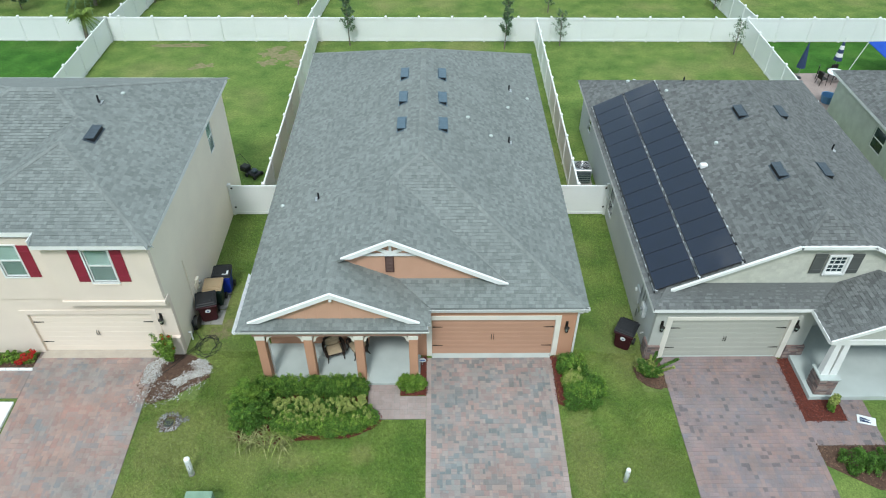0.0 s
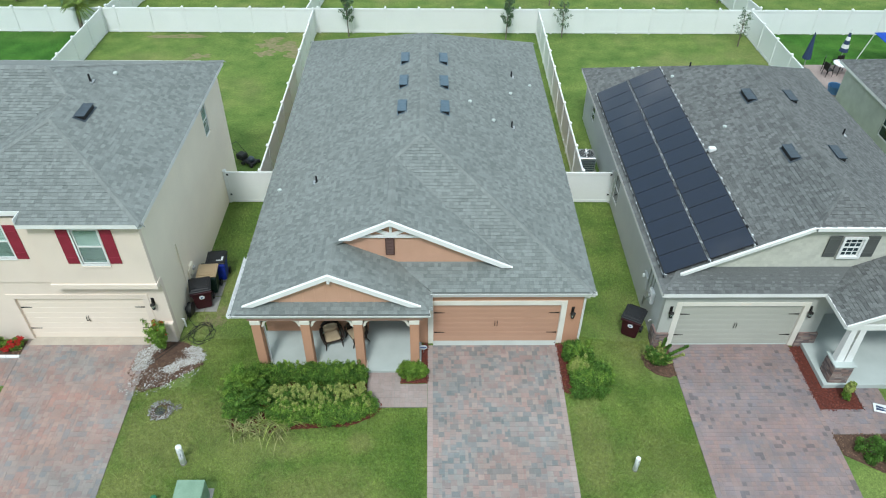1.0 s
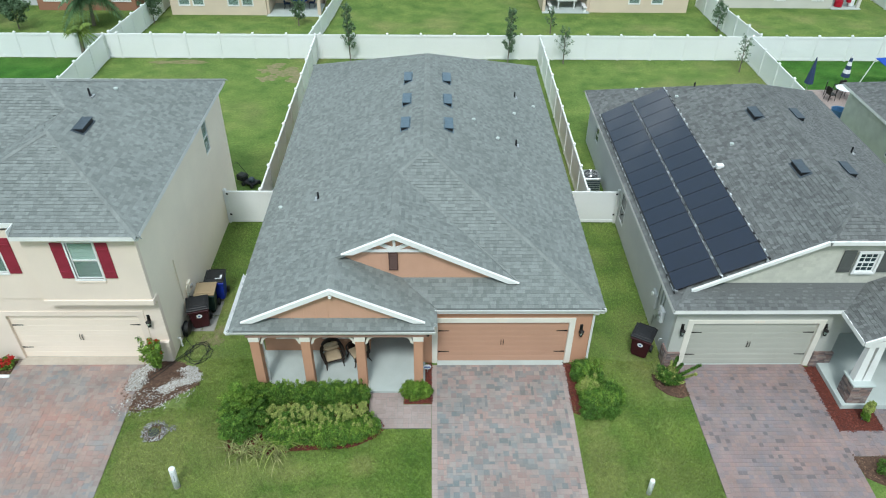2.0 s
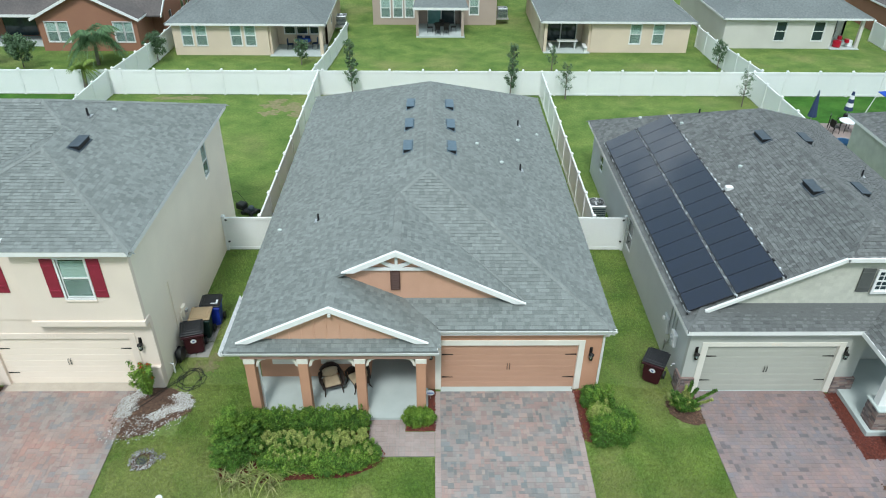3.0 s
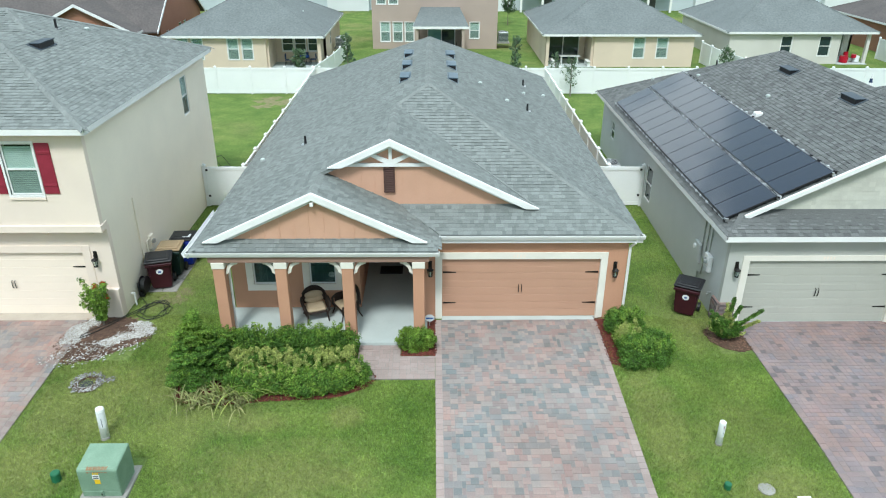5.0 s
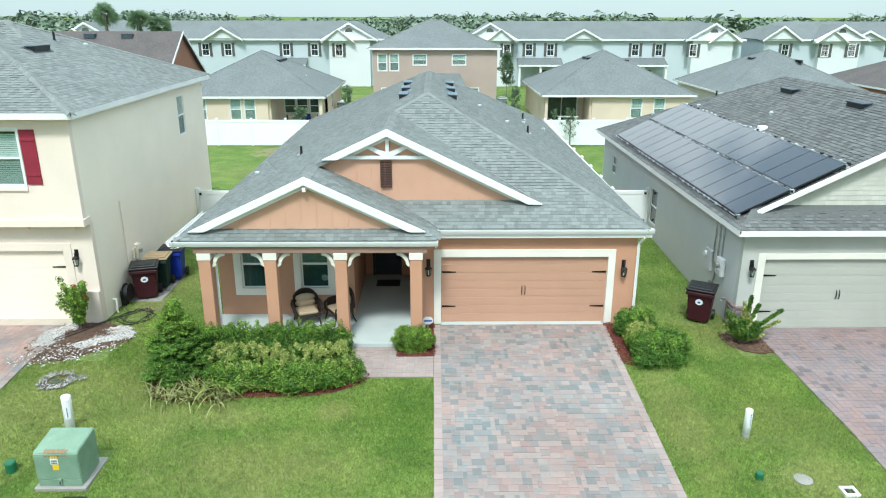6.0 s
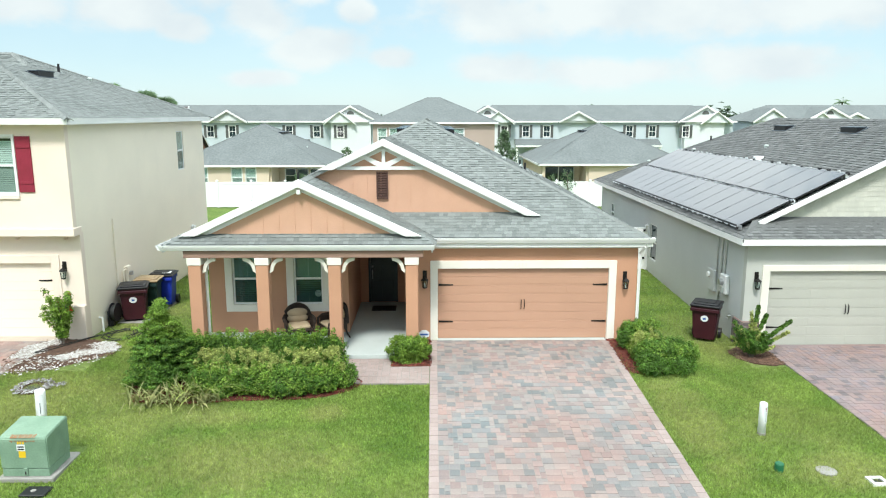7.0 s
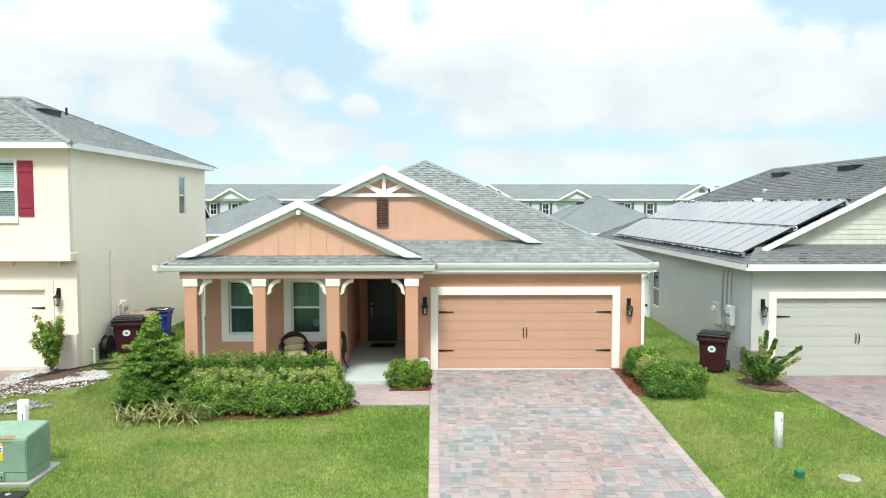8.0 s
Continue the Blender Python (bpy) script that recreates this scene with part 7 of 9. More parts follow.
def transformer():
    """The green pad-mounted utility cabinet."""
    b = thing("utility_cabinet", (-8.04, 12.8, -0.3), "faded green metal utility cabinet on a concrete pad", "utility box")
    part("pad", cube(-8.58, -7.5, 12.34, 13.45, -0.42, -0.24, 0.02), SLAB, b, "grey concrete pad")
    x0, x1, y0, y1, z0, z1 = -8.5, -7.58, 12.4, 13.22, -0.24, 0.66
    part("skirt", cube(x0 + 0.012, x1 - 0.012, y0 + 0.012, y1 - 0.012, z0, z0 + 0.16, 0.01), BOX_GREEN, b)
    bm = bmesh.new()
    prism(bm, [(x0, y0, z0 + 0.165), (x0, y1, z0 + 0.165), (x0, y1, z1), (x0, y0 + 0.07, z1 - 0.075), (x0, y0 + 0.012, z1 - 0.11), (x0, y0, z1 - 0.16)], (x1 - x0, 0, 0))
    bmesh.ops.bevel(bm, geom=list(bm.edges), offset=0.018, segments=2, affect="EDGES")
    part("housing", bm, BOX_GREEN, b, "faded green sheet metal with rust at the front edge", smooth=False)
    rng = random.Random(9)
    bm = bmesh.new()
    for k in range(16):
        u = x0 + 0.22 + 0.03 * k + rng.uniform(-0.01, 0.01)
        wide = rng.uniform(0.02, 0.045)
        low = z1 - 0.165 - rng.uniform(0, 0.025)
        box(bm, u, u + wide, y0 - 0.002, y0 + 0.01, low, z1 - 0.15)
        prism(bm, [(u, y0 + 0.01, z1 - 0.106), (u + wide, y0 + 0.01, z1 - 0.106), (u + wide, y0 + 0.08 + rng.uniform(0, 0.03), z1 - 0.067), (u, y0 + 0.08, z1 - 0.067)], (0, 0, 0.003))
    part("rust_streak", bm, RUSTY, b, "rust stain")
    part("warning_label", cube(-8.13, -8.0, y0 - 0.006, y0 + 0.01, 0.16, 0.29), YELLOW, b, "yellow warning label")
    part("warning_plate", cube(-8.16, -8.0, y0 - 0.005, y0 + 0.01, 0.3, 0.43), STICKER, b, "pale label")
    bm = bmesh.new()
    for i in range(2):
        box(bm, -8.14, -8.02, y0 - 0.008, y0 - 0.004, 0.32 + 0.05 * i, 0.345 + 0.05 * i)
    part("label_bars", bm, BLACK, b)
    bm = bmesh.new()
    for i in range(3):
        box(bm, -8.14 + 0.05 * i, -8.11 + 0.05 * i, y0 - 0.008, y0 + 0.01, 0.44, 0.49)
    part("number_bars", bm, YELLOW, b, "plain yellow bars")
    part("latch", cube(-8.07, -7.99, y0 - 0.02, y0 + 0.02, z0 + 0.03, z0 + 0.19, 0.01), BOX_GREEN, b)
    part("latch_bolt", cube(-8.045, -8.015, y0 - 0.026, y0 - 0.018, z0 + 0.06, z0 + 0.12, 0.004), BLACK, b, "dark bolt")


transformer()


def marker(x, y, lean, label, mark, size=1.0):
    """A white cylindrical utility marker post."""
    z = ground(x, y)
    p = thing("marker_post", (0, 0, 0), label, "marker post", "white utility marker posts")
    part("tube", lathe(bmesh.new(), (0, 0, 0), [(0.085, -0.1), (0.085, 0.7), (0.081, 0.722), (0.07, 0.732), (0.015, 0.738)], 18), VINYL, p, smooth=True)
    part("collar", lathe(bmesh.new(), (0, 0, 0), [(0.085, -0.02), (0.09, -0.02), (0.09, 0.045), (0.085, 0.05)], 18), SLAB, p, "grey collar at the foot")

    def wrap(bm, r, a0, a1, low, high):
        arc = [math.radians(a0 + (a1 - a0) * k / 5) for k in range(6)]
        lo, hi = ([bm.verts.new((r * math.cos(a), r * math.sin(a), h)) for a in arc] for h in (low, high))
        for k in range(5):
            bm.faces.new((lo[k], lo[k + 1], hi[k + 1], hi[k]))
        return bm

    part("label", wrap(bmesh.new(), 0.087, -100, -30, 0.3, 0.66), STICKER, p, "pale label with plain bars")
    part("label_bars", wrap(bmesh.new(), 0.089, -74, -66, 0.33, 0.52), VENT_PAINT, p)
    if mark:
        part("label_square", wrap(wrap(bmesh.new(), 0.089, -84, -62, 0.56, 0.58), 0.089, -84, -68, 0.6, 0.64), RED_SHUTTER, p, "red label bars")
    p.matrix_basis = pose(x, y, z, lean, 0, 0)
    p.scale = (size, size, size)
    return p


marker(7.03, 14.05, 0, "white plastic utility marker post with red bars", True)
marker(-8.79, 14.4, -3, "white plastic utility marker post, leaning slightly", False, 1.28)

g = thing("ground_cap", (6.73, 12.6, -0.33), "green plastic capped riser in the lawn", "utility cap")
part("cap", lathe(bmesh.new(), (6.73, 12.6, -0.34), [(0.085, 0), (0.088, 0.16), (0.075, 0.18), (0.02, 0.185)], 16), GREEN_CAP, g, smooth=False)
g = thing("ground_cap", (-9.4, 13.0, -0.3), "green plastic capped riser in the lawn", "utility cap")
part("cap", lathe(bmesh.new(), (-9.4, 13.0, -0.31), [(0.11, 0), (0.115, 0.24), (0.095, 0.27), (0.02, 0.275)], 16), GREEN_CAP, g, smooth=False)
g = thing("valve_cover", (7.66, 12.56, -0.33), "round concrete valve cover flush with the lawn", "valve cover")
part("cover", lathe(bmesh.new(), (7.66, 12.56, -0.36), [(0.2, 0), (0.2, 0.055), (0.17, 0.07), (0.01, 0.075)], 18), SLAB, g)
g = thing("meter_cover", (8.43, 12.14, -0.35), "white water meter box with a dark lid", "meter box")
part("frame", box(box(box(cube(8.27, 8.59, 12.0, 12.06, -0.4, -0.29), 8.27, 8.59, 12.24, 12.3, -0.4, -0.29), 8.27, 8.33, 12.06, 12.24, -0.4, -0.29), 8.53, 8.59, 12.06, 12.24, -0.4, -0.29), WHITE, g)
part("lid", cube(8.33, 8.53, 12.06, 12.24, -0.4, -0.32), BLACK, g)
g = thing("meter_cover", (-7.64, 12.0, -0.36), "dark water meter lid in the lawn", "meter box")
part("lid", cube(-7.88, -7.4, 11.82, 12.16, -0.42, -0.3, 0.015), BLACK, g)
part("reader", lathe(bmesh.new(), (-7.68, 11.98, -0.3), [(0.05, 0), (0.05, 0.012), (0.01, 0.014)], 12), SLAB, g)


def wicker_chair(x, y, turn):
    """A dark wicker armchair with a rounded back and tan cushions."""
    c = thing("wicker_chair", (0, 0, 0), "dark woven wicker armchair with tan cushions on the porch", "chair", "wicker porch chairs")
    part("seat", cube(-0.3, 0.3, -0.28, 0.26, 0.3, 0.38, 0.03), WICKER, c)
    part("seat_cushion", cube(-0.27, 0.27, -0.29, 0.22, 0.38, 0.5, 0.045), CUSHION, c, "tan seat cushion")
    bm = bmesh.new()
    pts = [(0.34 * math.sin(a), 0.27 + 0.12 * (math.cos(a) - 1) * 0.4, 0.6 + 0.42 * math.cos(a)) for a in (math.radians(k) for k in range(-105, 106, 15))]
    tube(bm, [(p[0], p[1] + 0.12 * max(0, p[2] - 0.5), p[2]) for p in pts], 0.045, 8)
    part("back_rim", bm, WICKER, c)
    bm = bmesh.new()
    poly = [(0.32 * math.sin(a), 0.3, 0.6 + 0.4 * math.cos(a)) for a in (math.radians(k) for k in range(-115, 116, 15))]
    prism(bm, poly, (0, 0.03, 0))
    part("backrest", bm, WICKER, c)
    bm = bmesh.new()
    for zc, wide in ((0.6, 0.28), (0.77, 0.27)):
        bmesh.ops.create_uvsphere(bm, u_segments=18, v_segments=10, radius=1.0, matrix=Matrix.Translation((0, 0.22, zc)) @ Matrix.Diagonal((wide, 0.085, 0.15, 1)))
    part("back_cushion", bm, CUSHION, c, "tan tufted back cushion", smooth=True)
    for s in (-1, 1):
        bm = bmesh.new()
        tube(bm, [(s * 0.34, 0.3, 0.66), (s * 0.38, 0.1, 0.66), (s * 0.39, -0.15, 0.64), (s * 0.36, -0.3, 0.56), (s * 0.33, -0.31, 0.4), (s * 0.3, -0.27, 0.3)], 0.04, 7)
        part("arm", bm, WICKER, c)
        for yy, o in ((-0.26, -0.08), (0.24, 0.12)):
            bm = bmesh.new()
            tube(bm, [(s * 0.27, yy, 0.34), (s * 0.29, yy + o * 0.3, 0.18), (s * 0.31, yy + o, 0.0)], 0.028, 6, 0.7)
            part("leg", bm, WICKER, c)
        part("side", cube(s * 0.34 - 0.015, s * 0.34 + 0.015, -0.24, 0.26, 0.32, 0.64, 0.01), WICKER, c)
    c.matrix_basis = pose(x, y, 0.15, 0, 0, turn)
    c.scale = (1.12, 1.05, 0.96)
    return c


wicker_chair(-4.1, 19.74, 20)
wicker_chair(-3.12, 19.9, -58)

mat_ = thing("doormat", (-1.83, 23.05, 0.15), "dark doormat before the front door", "doormat")
part("mat", cube(-2.24, -1.42, 22.75, 23.35, 0.15, 0.17, 0.006), BLACK, mat_)
bm = bmesh.new()
for k in range(9):
    box(bm, -2.19 + 0.082 * k, -2.14 + 0.082 * k, 22.82, 23.28, 0.17, 0.174)
part("weave", bm, WICKER, mat_)

sg = thing("yard_sign", (-0.42, 19.2, 0.1), "small white security sign on a stake by the garage", "sign")
part("stake", tube(bmesh.new(), [(-0.42, 19.2, 0.0), (-0.42, 19.2, 0.4)], 0.012, 6), METAL, sg)
bm = bmesh.new()
prism(bm, [(-0.42 + 0.16 * math.cos(math.radians(22.5 + 45 * k)), 19.18, 0.45 + 0.13 * math.sin(math.radians(22.5 + 45 * k))) for k in range(8)], (0, 0.015, 0))
part("plate", bm, STICKER, sg)
part("plate_band", cube(-0.54, -0.3, 19.172, 19.18, 0.42, 0.47), BLUE_MARK, sg, "plain blue band")

# garden hose and reel by the cream house
hs = thing("garden_hose", (-10.0, 19.9, 0.1), "dark garden hose lying loose over the pebbles and grass", "hose")
pts = [(-10.3, 21.3, 0.35), (-10.25, 21.1, 0.12)]
for k in range(44):
    a = 2.4 - k * 0.5
    r = 0.42 + 0.1 * math.sin(k * 0.83) + 0.05 * math.sin(k * 1.9)
    pts.append((-9.55 + r * math.cos(a) + 0.012 * (k % 5), 20.25 + r * math.sin(a) * 1.25, 0.13 + 0.006 * (k % 6)))
part("coil", tube(bmesh.new(), pts, 0.013, 5), RUBBER, hs)
for o in (0.0, 0.16):
    line = [(-9.75 - 0.17 * k - o * 0.2, 20.35 - 0.2 * k + 0.06 * math.sin(k * 0.8 + o * 9) + o, ground(-10, 20.35 - 0.2 * k) + 0.08) for k in range(9)]
    line += [(-11.25 - 0.03, 18.6 + o * 0.6, ground(-11, 18.6) + 0.09)]
    part("run", tube(bmesh.new(), line, 0.013, 5), RUBBER, hs)
rl = thing("hose_reel", (-10.28, 21.3, 0.1), "dark wall-mounted garden hose reel", "hose reel")
bm = bmesh.new()
tube(bm, [(-10.22, 21.3, 0.55), (-10.1, 21.3, 0.55)], 0.24, 16)
part("drum", bm, RUBBER, rl)
for x in (-10.24, -10.08):
    part("flange", tube(bmesh.new(), [(x - 0.01, 21.3, 0.55), (x + 0.01, 21.3, 0.55)], 0.29, 18), BLACK, rl)
part("bracket", cube(-10.38, -10.2, 21.22, 21.38, 0.1, 0.6, 0.01), BLACK, rl)


# ---- air conditioners ----
def aircon(x, y):
    a = thing("air_conditioner", (x, y, 0.1), "pale metal outdoor air-conditioning unit with a top fan grille", "air conditioner")
    part("pad", cube(x - 0.5, x + 0.5, y - 0.5, y + 0.5, 0.08, 0.18), SLAB, a)
    part("case", cube(x - 0.4, x + 0.4, y - 0.4, y + 0.4, 0.18, 0.95, 0.04), METAL, a)
    for i in range(6):
        part("louvre", cube(x - 0.36, x + 0.36, y - 0.415, y - 0.4, 0.28 + 0.1 * i, 0.33 + 0.1 * i), VENT_PAINT, a)
    part("fan_well", lathe(bmesh.new(), (x, y, 0.951), [(0.33, 0), (0.33, 0.012), (0.3, 0.013), (0.02, 0.006)], 20), BLACK, a)
    bm = bmesh.new()
    for r in (0.1, 0.2, 0.3):
        tube(bm, [(x + r * math.cos(t), y + r * math.sin(t), 0.985) for t in (2 * math.pi * k / 20 for k in range(21))], 0.008, 4)
    for k in range(6):
        t = math.pi * k / 6
        tube(bm, [(x - 0.33 * math.cos(t), y - 0.33 * math.sin(t), 0.98), (x + 0.33 * math.cos(t), y + 0.33 * math.sin(t), 0.98)], 0.007, 4)
    part("grille", bm, METAL, a, "wire fan grille")
    a.scale = (1.2, 1.2, 1.2)
    return a


aircon(8.2, 32.4)
aircon(-7.6, 31.0)


def mower(x, y, turn):
    """A dark push mower left on the grass."""
    m = thing("lawn_mower", (0, 0, 0), "dark push lawn mower parked on the grass past the gate", "lawn mower")
    part("deck", cube(-0.27, 0.27, -0.35, 0.35, 0.1, 0.26, 0.04), BLACK, m)
    part("engine", lathe(bmesh.new(), (0, -0.05, 0.26), [(0.17, 0), (0.18, 0.12), (0.12, 0.2), (0.03, 0.22)], 12), VENT_PAINT, m)
    part("grass_bag", cube(-0.24, 0.24, 0.36, 0.85, 0.15, 0.5, 0.06), RUBBER, m)
    for sx in (-0.31, 0.31):
        for sy in (-0.28, 0.3):
            part("wheel", tube(bmesh.new(), [(sx - 0.03, sy, 0.11), (sx + 0.03, sy, 0.11)], 0.11, 12), RUBBER, m)
        part("handle_bar", tube(bmesh.new(), [(sx * 0.8, 0.3, 0.26), (sx * 0.8, 0.95, 0.85), (sx * 0.8, 1.1, 0.95)], 0.014, 6), IRON, m)
    part("grip", tube(bmesh.new(), [(-0.25, 1.1, 0.95), (0.25, 1.1, 0.95)], 0.016, 6), BLACK, m)
    m.matrix_basis = pose(x, y, 0.1, 0, 0, turn)


mower(-9.95, 32.9, 60)
aircon(-8.9, 68.5)
aircon(6.6, 71.5)


# ---- roof fittings ----
pipe_vent(-4.98, 25.1, lz(-4.98))
for x, y, dark in ((3.72, 29.6, True), (4.2, 35.3, True), (5.24, 35.2, False), (2.82, 29.4, False), (1.72, 30.2, False), (3.97, 33.1, False)):
    pipe_vent(x, y, EZR + SR * (ER - x), dark=dark)
pipe_vent(-6.74, 25.6, lz(-6.74), dark=False)
for x, y in ((14.5, 29.5), (14.55, 24.6)):
    slant_vent(x, y, GZ + GR * (x - GX0), GR, -1)
for x, y in ((16.74, 30.0), (16.9, 25.2)):
    slant_vent(x, y, GZ + GR * (2 * GRX - GX0 - x), GR, 1)
for x, y, dark in ((13.2, 33.9, True), (13.1, 27.9, False), (10.9, 36.0, False), (11.3, 36.2, False), (12.3, 33.6, False)):
    pipe_vent(x, y, min(GZ + GR * (x - GX0), GZ + 0.5 * (GY1 - y)), dark=dark)
pipe_vent(19.08, 28.6, GZ + GR * (2 * GRX - GX0 - 19.08))
slant_vent(-13.4, 24.5, 6.55 + 0.4235 * (13.4 - 10.08), 0.4235, 1)
pipe_vent(-13.93, 26.7, 6.55 + 0.4235 * (13.93 - 10.08))
pipe_vent(-13.35, 27.8, 6.55 + 0.4235 * (13.35 - 10.08), dark=False)

for x, y, z, face in ((-14.3, 66.9, 4.92, 1), (-14.3, 68.0, 4.92, 1), (-14.3, 69.1, 4.92, 1), (14.3, 68.6, 5.03, -1), (14.3, 70.0, 5.03, -1), (17.6, 67.4, 4.91, 1), (30.4, 70.0, 4.96, -1), (33.9, 69.6, 4.85, 1), (33.9, 67.8, 4.85, 1)):
    slant_vent(x, y, z, 0.505, face)
for x, y, z in ((-11.8, 66.0, 3.65), (19.6, 67.0, 3.9), (17.0, 66.6, 4.4), (36.2, 68.5, 3.67)):
    pipe_vent(x, y, z, dark=False)


# ---- patio things behind the grey house and in the rear gardens ----
def closed_umbrella(x, y, high, cloth, label, bands=False):
    u = thing("patio_umbrella", (x, y, 0.1), label, "umbrella")
    part("pole", tube(bmesh.new(), [(x, y, 0.1), (x, y, high + 0.1)], 0.025, 6), METAL, u)
    part("base", lathe(bmesh.new(), (x, y, 0.1), [(0.28, 0), (0.28, 0.05), (0.06, 0.1)], 14), BLACK, u)
    n = 6 if bands else 1
    for i in range(n):
        z0, z1 = 0.8 + (high - 0.8) * i / n, 0.8 + (high - 0.8) * (i + 1) / n
        r0, r1 = 0.26 * (1 - i / n) + 0.03, 0.26 * (1 - (i + 1) / n) + 0.03
        part("canopy", lathe(bmesh.new(), (x, y, 0.1), [(r0, z0), (r1, z1)], 9), (WHITE if i % 2 else NAVY) if bands else cloth, u, "furled canopy")


closed_umbrella(25.15, 44.6, 2.6, NAVY, "furled navy patio umbrella")
closed_umbrella(28.15, 45.7, 2.4, WHITE, "furled navy and white striped patio umbrella", bands=True)


def patio_chair(x, y, z, turn, material=None, label="dark metal patio chair"):
    material = material or IRON
    c = thing("patio_chair", (0, 0, 0), label, "chair", "patio chairs")
    part("seat", cube(-0.24, 0.24, -0.24, 0.24, 0.42, 0.47, 0.015), material, c)
    part("backrest", cube(-0.24, 0.24, 0.22, 0.27, 0.47, 0.95, 0.015), material, c)
    for sx in (-0.21, 0.21):
        for sy in (-0.2, 0.22):
            part("leg", tube(bmesh.new(), [(sx, sy, 0.43), (sx * 1.15, sy * 1.15, 0)], 0.018, 5), IRON, c)
    c.matrix_basis = pose(x, y, z, 0, 0, turn)
    return c


def patio_table(x, y, z, r, label="dark metal patio table", top=None):
    t = thing("patio_table", (x, y, z), label, "table")
    part("tabletop", lathe(bmesh.new(), (x, y, z + 0.7), [(r, 0), (r, 0.03), (0.02, 0.035)], 18), top or IRON, t)
    for k in range(4):
        a = math.pi / 4 + math.pi / 2 * k
        part("leg", tube(bmesh.new(), [(x + r * 0.6 * math.cos(a), y + r * 0.6 * math.sin(a), z + 0.7), (x + r * 0.75 * math.cos(a), y + r * 0.75 * math.sin(a), z)], 0.02, 5), IRON, t)


patio = thing("patio_paving", (27.5, 44.5, 0.1), "reddish paver patio behind the houses", "paving")
part("slab", cube(24.7, 31.0, 40.0, 45.2, 0.02, 0.13), PAVER_PINK, patio)
patio_table(27.35, 43.9, 0.13, 0.6, top=STICKER, label="round glass-topped patio table")
for x, y, a in ((26.35, 43.6, 100), (27.5, 44.9, 185), (26.6, 44.4, 60), (27.7, 42.9, 10)):
    patio_chair(x, y, 0.13, a)
tubp = thing("tub", (25.75, 41.2, 0.13), "round pale blue plastic tub", "tub")
part("body", lathe(bmesh.new(), (25.75, 41.2, 0.13), [(0.35, 0), (0.45, 0.5), (0.47, 0.52), (0.43, 0.5), (0.33, 0.04)], 18), TUB_BLUE, tubp)
cn = thing("canopy", (31.6, 44.2, 0.1), "blue fabric garden canopy on white legs", "canopy")
bm = bmesh.new()
apex = bm.verts.new((31.6, 44.2, 2.95))
rim = [bm.verts.new(p) for p in ((29.9, 42.5, 2.15), (33.3, 42.5, 2.15), (33.3, 45.9, 2.15), (29.9, 45.9, 2.15))]
for k in range(4):
    bm.faces.new((rim[k], rim[(k + 1) % 4], apex))
ret = bmesh.ops.extrude_face_region(bm, geom=list(bm.faces))
bmesh.ops.translate(bm, verts=[v for v in ret["geom"] if isinstance(v, bmesh.types.BMVert)], vec=(0, 0, -0.03))
part("roof", bm, CANVAS, cn)
for x in (29.95, 33.25):
    for y in (42.55, 45.85):
        part("leg", tube(bmesh.new(), [(x - (0.6 if x < 31 else -0.6), y, 0.1), (x, y, 2.17)], 0.03, 6), WHITE, cn)

# rear patios
patio_table(-11.7, 62.8, -0.34, 0.7, label="patio table with a blue cover", top=CANVAS)
for x, y, a in ((-12.8, 62.6, 90), (-10.7, 62.9, -90), (-11.4, 63.7, 180), (-12.1, 63.7, 180)):
    patio_chair(x, y, -0.34, a, NAVY, "blue cloth patio chair")
patio_table(0.6, 68.0, -0.28, 0.8)
for x, y, a in ((-0.5, 67.8, 90), (1.7, 68.1, -90), (0.2, 67.1, 0), (1.0, 67.1, 0), (0.6, 69.0, 180)):
    patio_chair(x, y, -0.28, a)
pt = thing("picnic_table", (11.6, 63.2, -0.34), "white plastic picnic table", "table")
part("tabletop", cube(10.8, 12.6, 62.8, 63.5, 0.36, 0.41, 0.01), WHITE, pt)
for x in (11.0, 12.4):
    part("trestle", cube(x - 0.04, x + 0.04, 62.9, 63.4, -0.34, 0.36), WHITE, pt)
for x, y in ((10.2, 63.0), (13.2, 62.6)):
    b = thing("bench", (x, y, -0.34), "low white plastic picnic bench", "bench", "white benches")
    part("seat", cube(x - 0.15, x + 0.15, y - 0.7, y + 0.7, 0.06, 0.1), WHITE, b)
    for yy in (-0.55, 0.55):
        part("leg", cube(x - 0.12, x + 0.12, y + yy - 0.03, y + yy + 0.03, -0.34, 0.06), WHITE, b)
dk = thing("drum_kit", (37.0, 64.2, -0.34), "red drum kit on the covered patio", "drum kit")
for x, y, z, r, hgt, m in ((36.5, 64.0, -0.3, 0.36, 0.5, RED_DRUM), (37.3, 63.9, 0.1, 0.2, 0.3, RED_DRUM), (36.9, 64.5, 0.2, 0.2, 0.3, RED_DRUM), (37.7, 64.2, -0.3, 0.3, 0.5, STICKER)):
    part("drum", lathe(bmesh.new(), (x, y, z), [(r, 0), (r, hgt)], 14), m, dk)
    part("drum_stand", tube(bmesh.new(), [(x, y, -0.34), (x, y, z)], 0.03, 5), METAL, dk)
np_ = thing("newspaper", (16.95, 16.6, -0.06), "folded newspaper lying on the walk", "newspaper")
fold = bmesh.new()
prism(fold, [(16.62, 16.45, -0.04), (17.28, 16.28, -0.05), (17.4, 16.62, -0.03), (16.74, 16.82, -0.02)], (0, 0, 0.025))
part("sheet", fold, STICKER, np_)
